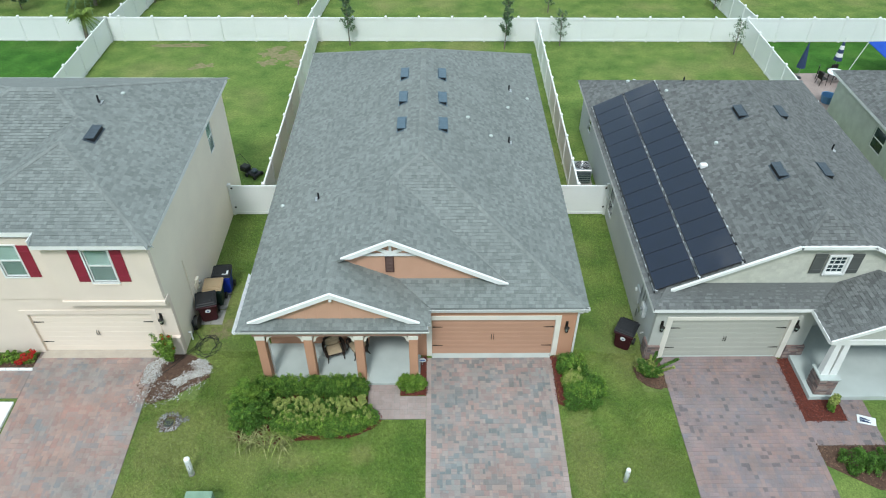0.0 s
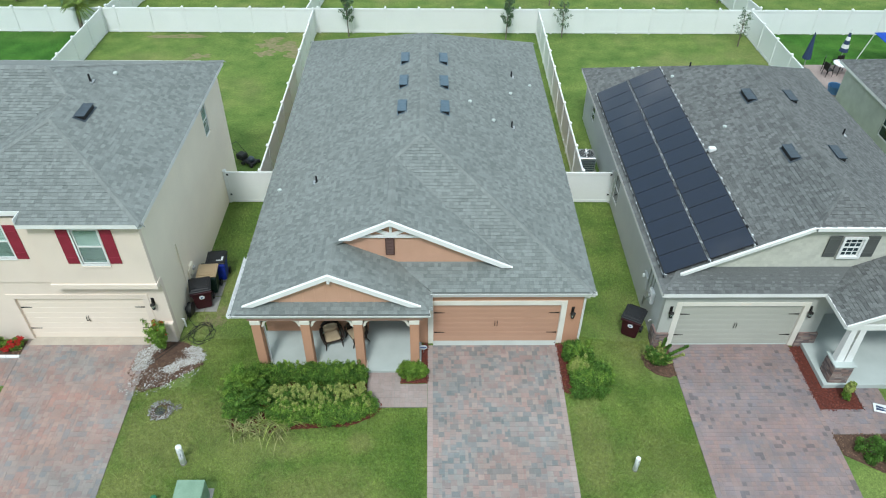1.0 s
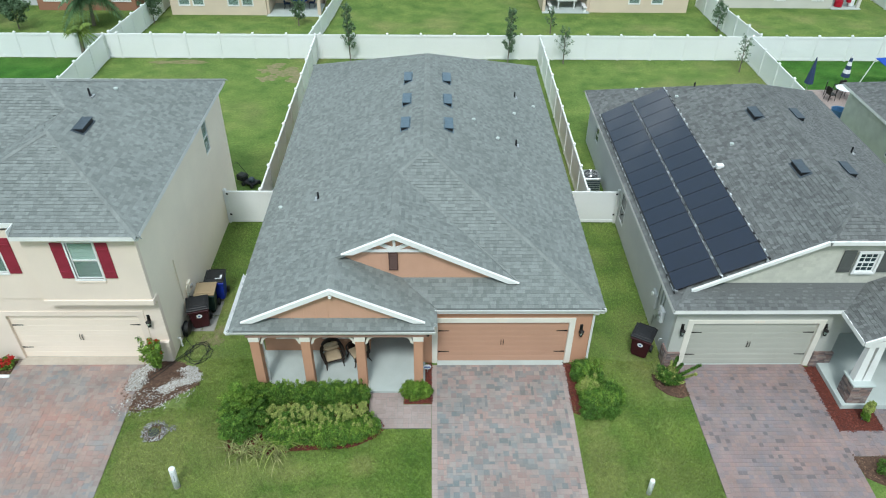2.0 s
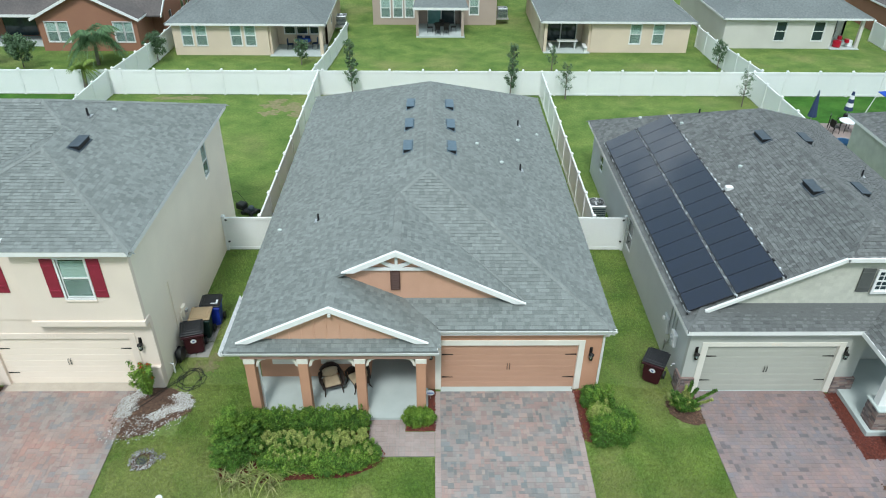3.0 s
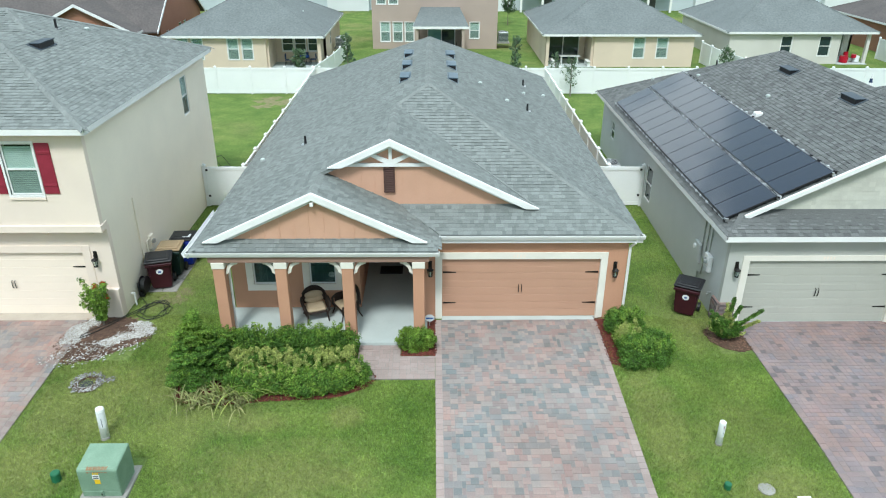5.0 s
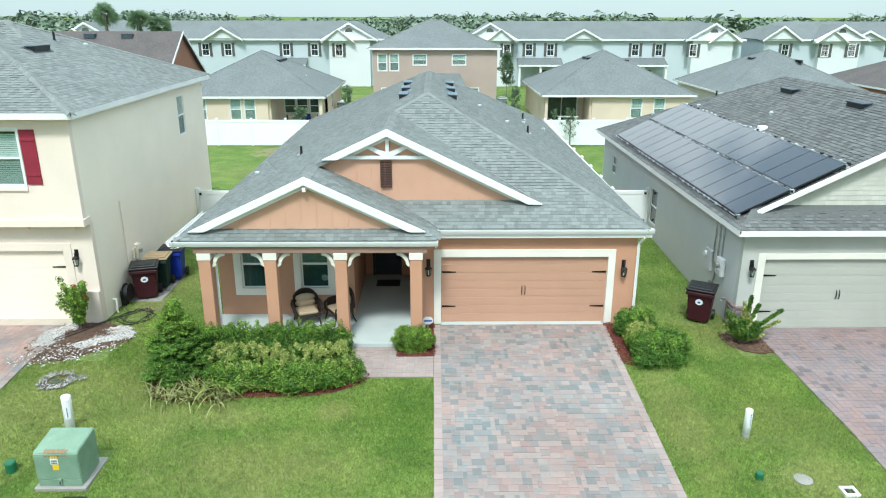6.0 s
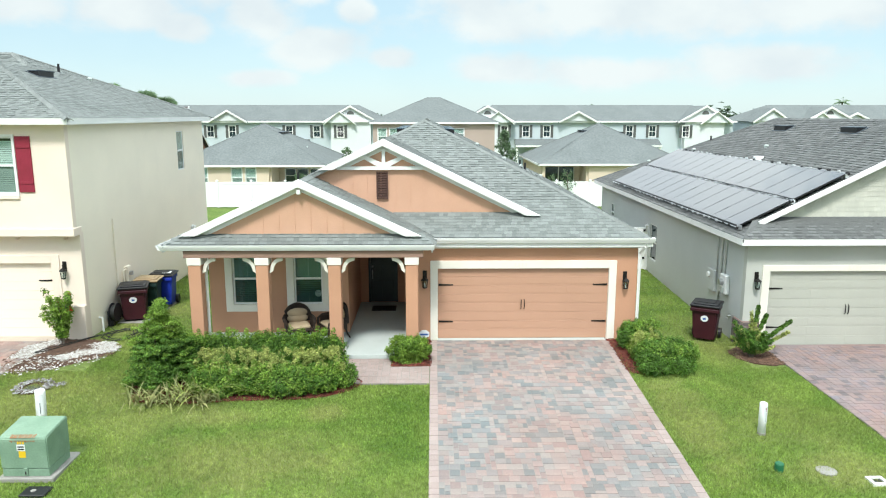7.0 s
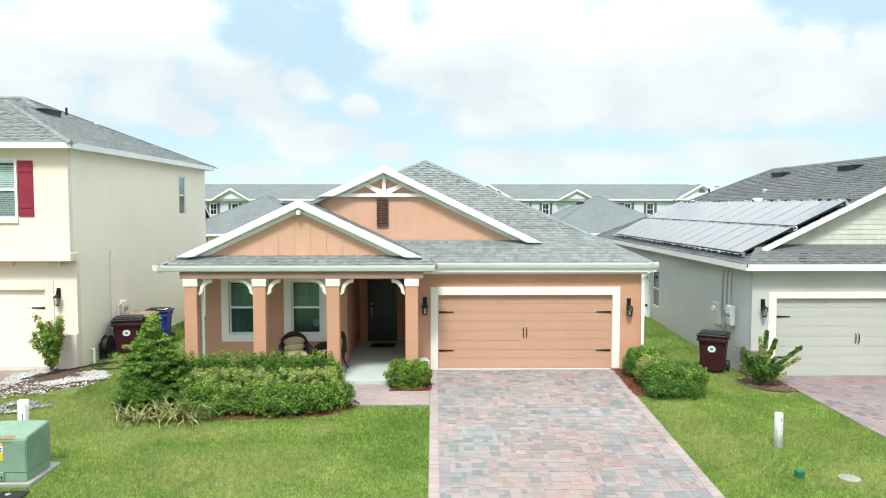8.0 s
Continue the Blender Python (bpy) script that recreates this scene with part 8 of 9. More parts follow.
for k in range(5):
    strip = bmesh.new()
    a, b = 0.1 + 0.17 * k, 0.2 + 0.17 * k
    prism(strip, [(16.7 + 0.5 * a * 0.25, 16.47 + 0.33 * a, -0.012), (17.12 - 0.1 * k % 0.2, 16.36 + 0.33 * a, -0.018), (17.15 - 0.1 * k % 0.2, 16.36 + 0.33 * b, -0.014), (16.72 + 0.5 * b * 0.25, 16.47 + 0.33 * b, -0.008)], (0, 0, 0.01))
    part("print_bar", strip, NAVY, np_, "plain dark print bar")

np_.location.z -= 0.115

# ---- planting beds ----
def bed(name, pts, material, chips, label, seed, count=900, size=0.035):
    """A low mound of mulch inside an outline, with loose chips on it."""
    b = thing(name, (pts[0][0], pts[0][1], ground(*pts[0])), label, "planting bed")
    bm = bmesh.new()
    loop = []
    for i, (x, y) in enumerate(pts):
        nx, ny = pts[(i + 1) % len(pts)]
        for k in range(6):
            t = k / 6
            px, py = x + (nx - x) * t, y + (ny - y) * t
            j = 0.04 * noise.noise((px * 3, py * 3, seed))
            loop.append((px + j, py - j))
    cx, cy = sum(p[0] for p in loop) / len(loop), sum(p[1] for p in loop) / len(loop)
    outer = [bm.verts.new((x, y, ground(x, y) - 0.02)) for x, y in loop]
    inner = [bm.verts.new((x + (cx - x) * 0.06, y + (cy - y) * 0.06, ground(x, y) + 0.03)) for x, y in loop]
    mid = [bm.verts.new((x + (cx - x) * 0.5, y + (cy - y) * 0.5, ground(x, y) + 0.045)) for x, y in loop]
    top = bm.verts.new((cx, cy, ground(cx, cy) + 0.05))
    n = len(loop)
    for a, c in ((outer, inner), (inner, mid)):
        for i in range(n):
            bm.faces.new((a[i], a[(i + 1) % n], c[(i + 1) % n], c[i]))
    for i in range(n):
        bm.faces.new((mid[i], mid[(i + 1) % n], top))
    part("mulch", bm, material, b)
    xs, ys = [p[0] for p in loop], [p[1] for p in loop]

    def inside(x, y):
        c = False
        for i in range(n):
            (x0, y0), (x1, y1) = loop[i], loop[i - 1]
            if (y0 > y) != (y1 > y) and x < (x1 - x0) * (y - y0) / (y1 - y0) + x0:
                c = not c
        return c
    ob = scatter("mulch_scatter", inside, (min(xs), max(xs), min(ys), max(ys)), count, size, chips, b, seed)
    ob.location.z += 0.02
    return b, inside


bed("mulch_bed", [(-7.5, 18.2), (-7.75, 16.9), (-7.45, 15.7), (-6.3, 15.55), (-5.0, 15.72), (-3.2, 15.82), (-2.3, 16.2), (-1.85, 16.75), (-2.55, 17.4), (-2.57, 18.22)], MULCH, CHIP, "bed of red-brown mulch in front of the porch", 1, 3500, 0.03)
bed("mulch_bed", [(-1.28, 18.24), (-1.28, 17.72), (-0.22, 17.72), (-0.22, 19.72), (-0.46, 19.72), (-0.46, 18.24)], MULCH, CHIP, "narrow bed of red mulch beside the garage", 2, 900, 0.03)
bed("mulch_bed", [(4.93, 19.72), (4.93, 18.0), (4.94, 17.3), (5.5, 17.1), (6.1, 17.2), (6.3, 18.0), (6.0, 19.7)], MULCH, CHIP, "bed of red mulch by the garage corner", 3, 1200, 0.03)
bed("mulch_bed", [(8.95, 19.75), (8.4, 19.3), (8.4, 18.7), (8.8, 18.25), (9.3, 18.1), (9.62, 18.2), (9.62, 19.0), (9.62, 19.75)], MULCH_BROWN, CHIP_BROWN, "small bed of brown mulch at the wall corner", 4, 900, 0.03)
bed("mulch_bed", [(14.56, 19.75), (14.56, 16.5), (16.34, 16.5), (16.34, 17.54), (15.14, 17.57), (15.14, 19.75)], MULCH, CHIP, "bed of red mulch between driveway and porch", 5, 1400, 0.03)
bed("mulch_bed", [(14.56, 15.5), (14.62, 14.6), (16.2, 13.6), (18.5, 13.4), (18.5, 15.5)], MULCH_BROWN, CHIP_BROWN, "bed of dark mulch under a low hedge", 6, 1200, 0.03)
bed("mulch_bed", [(-18.6, 19.9), (-18.6, 19.15), (-16.45, 19.15), (-16.4, 19.9)], MULCH_BROWN, CHIP_BROWN, "flower bed by the entrance of the cream house", 7, 500, 0.03)
b, _ = bed("pebble_bed", [(-11.5, 19.98), (-12.0, 18.4), (-11.75, 17.75), (-11.2, 17.35), (-10.3, 17.7), (-9.75, 18.2), (-9.08, 18.65), (-9.15, 19.3), (-10.0, 19.8), (-10.5, 19.9)], MULCH_BROWN, CHIP_BROWN, "bed of white pebbles and bare mulch with a flowering shrub", 8, 900, 0.035)


def pebbly(x, y):
    d = noise.noise((x * 1.7, y * 1.7, 4.0)) + 0.5 * noise.noise((x * 5, y * 5, 1.0))
    left = ((x + 11.42 - 0.25 * (y - 19.0)) / 0.38) ** 2 + ((y - 19.05) / 0.8) ** 2
    right = ((x + 9.7) / 0.62) ** 2 + ((y - 19.05 - 0.1 * (x + 9.7)) / 0.45) ** 2
    patch = ((x + 10.28) / 0.34) ** 2 + ((y - 18.45) / 0.28) ** 2
    h = noise.noise((x * 23, y * 23, 7.0))
    return min(left, right, patch * 1.3) + d * 0.7 + h * 0.5 < 0.98


def strewn(x, y):
    low = ((x + 10.6) / 1.35) ** 2 + ((y - 18.0 - 0.35 * (x + 10.6)) / 0.6) ** 2
    return low + 0.8 * noise.noise((x * 4, y * 4, 2.0)) < 1.1


scatter("pebble_scatter", pebbly, (-12.1, -9, 17.1, 20), 26000, 0.018, PEBBLE, b, 9, 0.8, "white pebbles").location.z += 0.03
scatter("pebble_scatter", strewn, (-12.2, -9, 16.9, 19.2), 1300, 0.022, PEBBLE, b, 19, 0.8, "white pebbles strewn over mulch and grass").location.z += 0.035
ring = thing("drain_hole", (-10.1, 16.5, ground(-10, 16.5)), "dark hole in the lawn ringed with pebbles", "drain")
bm = bmesh.new()
lathe(bm, (-10.16, 16.56, ground(-10.16, 16.56)), [(0.42, -0.01), (0.36, 0.035), (0.27, 0.05), (0.24, 0.03), (0.22, 0.012), (0.02, 0.006)], 20)
part("rim", bm, MULCH_BROWN, ring)
# no hole is cut: a flat disc painted dark gives its shade
bm = bmesh.new()
lathe(bm, (-10.21, 16.54, ground(-10.21, 16.54)), [(0.2, 0.012), (0.2, 0.02), (0.01, 0.021)], 18)
part("opening", bm, ROOM, ring, "flat dark disc standing for the shaded hole")
scatter("pebble_scatter", lambda x, y: 0.24 < math.hypot(x + 10.16, y - 16.56) < 0.46 + 0.1 * noise.noise((x * 6, y * 6, 3.0)) or math.hypot(x + 9.55, y - 16.66) < 0.14, (-10.8, -9.4, 16.0, 17.1), 1500, 0.022, PEBBLE_GREY, ring, 10, 0.8, "grey pebbles").location.z += 0.04


# ---- shrubs ----
def shrub(name, label, category, blobs, count, size, material, seed, extra=None, stems=4, group=""):
    c = blobs[0][0]
    base = (c[0], c[1], ground(c[0], c[1]))
    s = thing(name, base, label, category, group)
    rng = random.Random(seed)
    bm = bmesh.new()
    for (x, y, z), r in blobs:
        g0 = ground(x, y)
        for k in range(stems):
            ox, oy = rng.uniform(-0.5, 0.5) * r[0], rng.uniform(-0.5, 0.5) * r[1]
            tube(bm, [(x + ox * 0.3, y + oy * 0.3, g0 - 0.02), (x + ox * 0.6, y + oy * 0.6, (g0 + z) / 2), (x + ox, y + oy, z + r[2] * 0.5)], 0.014, 5, 0.4)
    tagged(part("stem_mass", bm, BARK, s, "brown woody stems"), kind="stuff")
    inner = [(b, tuple(v * 0.78 for v in r)) for b, r in blobs]
    leaves("foliage", inner, count // 4, size, material, s, seed)
    leaves("leaf_clumps", clumps(blobs, max(6, count // 90), seed), count - count // 4, size, material, s, seed + 5, shell=0.8, flat=0.5)
    if extra:
        leaves("young_leaves", extra[0], extra[1], size, extra[2], s, seed + 50, flat=0.9)
    return s


def clumps(blobs, n, seed):
    """Small tufts standing over the surface of larger rounded masses."""
    rng = random.Random(seed)
    weight = [r[0] * r[1] + r[1] * r[2] + r[0] * r[2] for _, r in blobs]
    out = []
    for c, r in rng.choices(blobs, weight, k=n):
        d = Vector((rng.gauss(0, 1), rng.gauss(0, 1), rng.gauss(0.25, 1))).normalized()
        q = rng.uniform(0.72, 1.0)
        t = min(r) * rng.uniform(0.2, 0.34)
        out.append(((c[0] + r[0] * d.x * q, c[1] + r[1] * d.y * q, max(c[2] + r[2] * d.z * q, ground(c[0], c[1]) + 0.04)), (t, t, t * 1.15)))
    return out


def row(x0, x1, y, z, r, n, seed):
    rng = random.Random(seed)
    out = []
    for k in range(n):
        x = x0 + (x1 - x0) * k / (n - 1)
        yy = y(x) if callable(y) else y
        q = rng.uniform(0.88, 1.12)
        out.append(((x, yy + rng.uniform(-0.05, 0.05), ground(x, yy) + z * rng.uniform(0.9, 1.1)), (r[0] * q, r[1] * q, r[2] * q)))
    return out


def shoots(x0, x1, y, z, n, seed):
    """Upright new growth standing above a hedge."""
    rng = random.Random(seed)
    out = []
    for k in range(n):
        x = rng.uniform(x0, x1)
        yy = (y(x) if callable(y) else y) + rng.uniform(-0.3, 0.3)
        out.append(((x, yy, ground(x, yy) + z + rng.uniform(-0.06, 0.1)), (0.07, 0.07, 0.11)))
    return out


back_row = row(-6.75, -2.95, 17.85, 0.44, (0.46, 0.42, 0.44), 9, 1)
shrub("hedge", "clipped deep green hedge along the porch", "hedge", back_row, 46000, 0.029, LEAF_DEEP, 11, (shoots(-6.9, -2.75, 17.8, 0.86, 90, 4) + back_row, 14000, LEAF))
mid_row = row(-6.0, -2.85, lambda x: 17.05 + 0.03 * x, 0.36, (0.44, 0.38, 0.4), 8, 2)
shrub("hedge", "loose yellow-green hedge in the mulch bed", "hedge", mid_row, 20000, 0.027, LEAF_DEEP, 12, (shoots(-6.1, -2.6, lambda x: 16.98 + 0.03 * x, 0.7, 120, 5) + shoots(-6.0, -2.4, lambda x: 16.6 + 0.03 * x, 0.58, 45, 8), 19000, LEAF_YELLOW))


def front_line(x):
    return 16.16 + 0.05 * abs(x + 4.2) + (0.42 * (x + 3.2) if x > -3.2 else 0)


front_row = row(-5.75, -2.5, front_line, 0.3, (0.48, 0.46, 0.37), 8, 3)
# deep leaf colour underneath paints the inner shadow; LEAF on top stays bright
shrub("hedge", "low bright green hedge at the lawn's edge", "hedge", front_row, 34000, 0.027, LEAF_DEEP, 13, (front_row[:] + shoots(-5.9, -2.3, front_line, 0.58, 90, 6), 26000, LEAF))
rng = random.Random(21)
tall = [((-7.0, 16.35, 0.3), (0.62, 0.5, 0.45)), ((-6.95, 17.0, 0.45), (0.55, 0.55, 0.5)), ((-7.05, 16.85, 0.95), (0.26, 0.26, 0.5)), ((-6.8, 17.5, 0.5), (0.5, 0.4, 0.45))]
for q in range(330):
    a, up = rng.uniform(0, 6.28), rng.random()
    if q < 210:
        reach = (1.06 - 0.5 * up) * rng.uniform(0.6, 1.0) * (1 + 0.14 * math.sin(3 * a + 1))
        c = (-7.0 + reach * math.cos(a), 16.8 + reach * 0.9 * math.sin(a), 0.1 + 1.15 * up)
    else:
        reach = (0.52 * (1 - up) + 0.08) * rng.uniform(0.35, 1.1) * (1 + 0.3 * math.sin(2 * a + 5 * up))
        c = (-7.12 + 0.14 * up + reach * math.cos(a), 16.85 + reach * math.sin(a), 1.1 + 1.0 * up)
    w = rng.uniform(0.09, 0.16)
    tall.append((c, (w, w, 0.05)))
feathery = shrub("shrub", "tall feathery green shrub at the bed's end", "shrub", tall[:4], 17000, 0.025, LEAF_DEEP, 14, (tall[4:210], 24000, LEAF_DEEP), stems=6)
leaves("new_growth", tall[90:], 22000, 0.024, LEAF, feathery, 15, flat=0.9)


def strap_plant(x, y, n, long, seed, material=LEAF_STRAP):
    """A clump of arching strap leaves."""
    rng = random.Random(seed)
    z = ground(x, y)
    s = thing("strap_plant", (x, y, z), "clump of pale arching strap-leaved lilies", "plant", "strap-leaved plants")
    verts, faces = [], []
    for k in range(n):
        a, l, lean = rng.uniform(0, 6.28), long * rng.uniform(0.5, 1.1), rng.uniform(0.35, 1.05)
        d, o = Vector((math.cos(a), math.sin(a), 0)), Vector((-math.sin(a), math.cos(a), 0))
        root = Vector((x + rng.uniform(-0.1, 0.1), y + rng.uniform(-0.1, 0.1), z))
        i0 = len(verts)
        for j in range(5):
            t = j / 4
            p = root + d * l * lean * t + Vector((0, 0, l * (0.9 * t - 0.75 * lean * t * t)))
            w = 0.018 * (1 - t ** 2) + 0.002
            verts += [p - o * w, p + o * w]
        for j in range(4):
            q = i0 + 2 * j
            faces.append((q, q + 1, q + 3, q + 2))
    part_np("leaf_clump", verts, faces, material, s, kind="stuff")


for i in range(11):
    strap_plant(-7.3 + 0.2 * i, 15.68 + 0.16 * math.sin(i * 2.1), 17, 0.95, 70 + i)
for i in range(4):
    strap_plant(-6.25 + 0.26 * i, 15.98 + 0.1 * (i % 2), 12, 1.35, 90 + i, LEAF_YELLOW)
sm = row(-1.05, -0.5, 18.05, 0.33, (0.36, 0.32, 0.36), 3, 5)
shrub("shrub", "small round clipped green shrub by the walk", "shrub", sm, 15000, 0.026, LEAF, 15)
shrub("shrub", "dark green clipped shrub against the garage corner", "shrub", [((5.55, 18.95, 0.42), (0.5, 0.5, 0.42)), ((5.95, 18.75, 0.35), (0.4, 0.4, 0.35))], 15000, 0.028, LEAF_DEEP, 16, (shoots(5.2, 6.2, 18.85, 0.72, 30, 61), 2200, LEAF))
shrub("shrub", "yellow-green leafy shrub beside the driveway", "shrub", [((5.6, 18.2, 0.36), (0.42, 0.42, 0.4))], 7000, 0.025, LEAF, 17, (shoots(5.3, 5.95, 18.15, 0.66, 18, 62) + [((5.6, 18.15, 0.45), (0.4, 0.38, 0.36))], 5000, LEAF_YELLOW))
shrub("shrub", "low spreading green shrub beside the driveway", "shrub", [((5.8, 17.75, 0.27), (0.6, 0.56, 0.42)), ((6.35, 17.9, 0.26), (0.6, 0.55, 0.4)), ((5.7, 17.22, 0.13), (0.5, 0.38, 0.28)), ((6.3, 17.3, 0.13), (0.48, 0.38, 0.28))], 30000, 0.026, LEAF_DEEP, 18, (shoots(5.3, 6.9, 17.75, 0.52, 110, 63) + [((6.0, 17.8, 0.3), (0.7, 0.6, 0.42)), ((6.5, 18.1, 0.25), (0.5, 0.5, 0.38))], 16000, LEAF))
shrub("shrub", "small green shrub in red mulch", "shrub", [((15.75, 17.05, 0.1), (0.22, 0.2, 0.26)), ((15.68, 17.05, 0.47), (0.16, 0.15, 0.26)), ((15.88, 17.1, 0.4), (0.13, 0.13, 0.22)), ((15.75, 17.0, 0.75), (0.1, 0.1, 0.16))], 1500, 0.05, LEAF, 19, ([((15.7, 17.0, 0.6), (0.16, 0.15, 0.3))], 400, LEAF_YELLOW))
rh = row(15.6, 18.0, 14.6, 0.3, (0.5, 0.48, 0.4), 5, 6)
shrub("hedge", "low dark green hedge by the neighbouring walk", "hedge", rh, 14000, 0.036, LEAF_DEEP, 20)


def branchy(x, y, high, spread, count, size, material, label, seed, name="shrub", n=11, flowers=0):
    """An open shrub: arching branches, each with its own leaves."""
    rng = random.Random(seed)
    z = ground(x, y)
    s = thing(name, (x, y, z), label, "shrub")
    bm = bmesh.new()
    blobs, tips = [], []
    for k in range(n):
        a = 6.28 * k / n + rng.uniform(-0.3, 0.3)
        l, w = high * rng.uniform(0.6, 1.0), spread * rng.uniform(0.35, 1.0)
        p = [Vector((x, y, z)), Vector((x + w * 0.3 * math.cos(a), y + w * 0.3 * math.sin(a), z + l * 0.5)), Vector((x + w * math.cos(a), y + w * math.sin(a), z + l))]
        tube(bm, p, 0.014, 5, 0.5)
        tips.append(p[2])
        for t in (0.3, 0.45, 0.65, 0.85, 1.0):
            q = p[1].lerp(p[2], (t - 0.4) / 0.6) if t > 0.4 else p[0].lerp(p[1], 0.7)
            blobs.append((tuple(q), (0.11, 0.11, 0.11)))
    tagged(part("branch_mass", bm, BARK, s, "thin brown branches"), kind="stuff")
    leaves("foliage", blobs, count, size, material, s, seed, shell=0.9, flat=0.6)
    if flowers:
        for q, t in enumerate(tips[:flowers]):
            leaves("flower_head", [(tuple(t + Vector((0, 0, 0.05))), (0.07, 0.07, 0.05))], 26, 0.03, FLOWER, s, seed + 1 + q, label="red flower cluster")
    return s




def croton(x, y):
    """A spiky shrub: bare feet of stems, each branch densely clad with stiff leaves, yellow where new."""
    rng = random.Random(30)
    z = ground(x, y)
    s = thing("shrub", (x, y, z), "spiky croton shrub with dark green and yellow leaves", "shrub")
    ends = [(0.13, 0.05, 1.5), (-0.08, 0, 1.36), (0.3, -0.1, 1.3), (1.08, 0.05, 1.08), (0.92, -0.15, 0.82), (-0.5, 0.05, 1.06), (-0.42, -0.2, 0.9), (0.55, -0.2, 0.42), (-0.55, 0.1, 0.62)]
    for k in range(26):
        a, w = rng.uniform(0, 6.28), rng.uniform(0.12, 0.52)
        ends.append((w * math.cos(a) + 0.03, 0.8 * w * math.sin(a), rng.uniform(0.45, 0.98) - 0.25 * w))
    dark, pale = [], []
    for k, end in enumerate(ends):
        tip = Vector(end)
        p = [Vector((x, y, z)), Vector((x, y, z)) + Vector((tip.x * 0.32, tip.y * 0.32, tip.z * 0.5)), Vector((x, y, z)) + tip]
        part("branch", tube(bmesh.new(), p, 0.012, 5, 0.5), BARK, s)
        long = (p[2] - p[1]).length
        n = max(4, int(long / 0.05))
        for i in range(n + 1):
            t = i / n
            spot = (tuple(p[1].lerp(p[2], t)), (0.06, 0.06, 0.06))
            (pale if (t < 0.45 and k % 2 == 0) or (end[0] < -0.3 and i % 2) or k % 3 == 1 else dark).append(spot)
    leaves("foliage", dark, 6400, 0.04, LEAF_DEEP, s, 30, shell=0.95, flat=0.5)
    leaves("leaf_mass", [((x + 0.02, y, z + 0.5), (0.36, 0.32, 0.34)), ((x - 0.2, y, z + 0.68), (0.24, 0.2, 0.22))], 3000, 0.036, LEAF_DEEP, s, 33, shell=0.7)
    leaves("young_leaves", pale, 4200, 0.036, LEAF_YELLOW, s, 39, shell=0.95, flat=0.5)


croton(8.87, 18.75)
branchy(-10.8, 19.35, 1.62, 0.55, 6200, 0.04, LEAF, "flowering ixora shrub with red blooms", 31, n=20, flowers=8)
shrub("flower_clump", "clump of red and purple bedding flowers", "flowers", [((-16.75, 19.5, 0.3), (0.42, 0.3, 0.28)), ((-17.6, 19.55, 0.28), (0.55, 0.3, 0.26)), ((-18.2, 19.5, 0.25), (0.35, 0.28, 0.22))], 4200, 0.045, LEAF, 32, ([((-16.7, 19.42, 0.5), (0.26, 0.2, 0.16)), ((-17.0, 19.3, 0.32), (0.18, 0.14, 0.12)), ((-16.5, 19.6, 0.6), (0.16, 0.12, 0.1))], 380, FLOWER))
edge = thing("bed_edging", (-17.5, 19.1, 0.08), "white concrete bed edging", "edging")
for i in range(4):
    part("stone", cube(-18.6 + 0.55 * i, -18.07 + 0.55 * i, 19.0, 19.13, 0.02, 0.17, 0.015), WHITE, edge)
edge2 = thing("planter_slab", (-17.3, 16.6, -0.08), "white concrete slab under a potted plant", "slab")
part("slab", cube(-18.6, -16.52, 16.0, 17.5, -0.2, 0.06, 0.02), WHITE, edge2)
pot = thing("plant_pot", (-17.25, 16.9, 0.06), "round terracotta pot with red-brown leaves", "plant pot")
part("bowl", lathe(bmesh.new(), (-17.25, 16.9, 0.06), [(0.02, 0.0), (0.16, 0.0), (0.23, 0.28), (0.25, 0.3), (0.22, 0.29), (0.2, 0.24), (0.01, 0.24)], 18), RUST, pot)
leaves("foliage", [((-17.25, 16.9, 0.42), (0.26, 0.24, 0.16))], 700, 0.05, FLOWER, pot, 33)



# ---- trees ----
def young_tree(x, y, high, r, count, seed, label="slender young tree with sparse foliage", material=LEAF_FAR, size=0.075, start=0.25):
    rng = random.Random(seed)
    z = ground(x, y)
    t = thing("young_tree", (x, y, z), label, "tree", "young garden trees")
    lean = rng.uniform(-0.12, 0.12)
    part("trunk", tube(bmesh.new(), [(x, y, z - 0.05), (x + lean * 0.5, y, z + high * 0.4), (x + lean, y + 0.05, z + high * 0.97)], 0.05, 7, 0.25), BARK, t)
    blobs, bm = [], bmesh.new()
    n = int(high * 6)
    for k in range(n):
        f = start + (1 - start) * k / n
        a, l = k * 2.4 + rng.uniform(-0.4, 0.4), r * (1.05 - 0.75 * abs(f - 0.45) * 1.6) * rng.uniform(0.5, 1.1)
        p = Vector((x + lean * f, y, z + high * f))
        q = p + Vector((l * math.cos(a), l * math.sin(a), l * 0.8))
        tube(bm, [p, p.lerp(q, 0.5) + Vector((0, 0, 0.03)), q], 0.016, 4, 0.4)
        blobs += [(tuple(q), (r * 0.34, r * 0.34, r * 0.4)), (tuple(p.lerp(q, 0.55)), (r * 0.25, r * 0.25, r * 0.3))]
    tagged(part("limb_mass", bm, BARK, t), kind="stuff")
    leaves("crown", blobs, count, size, material, t, seed, shell=0.9)
    return t


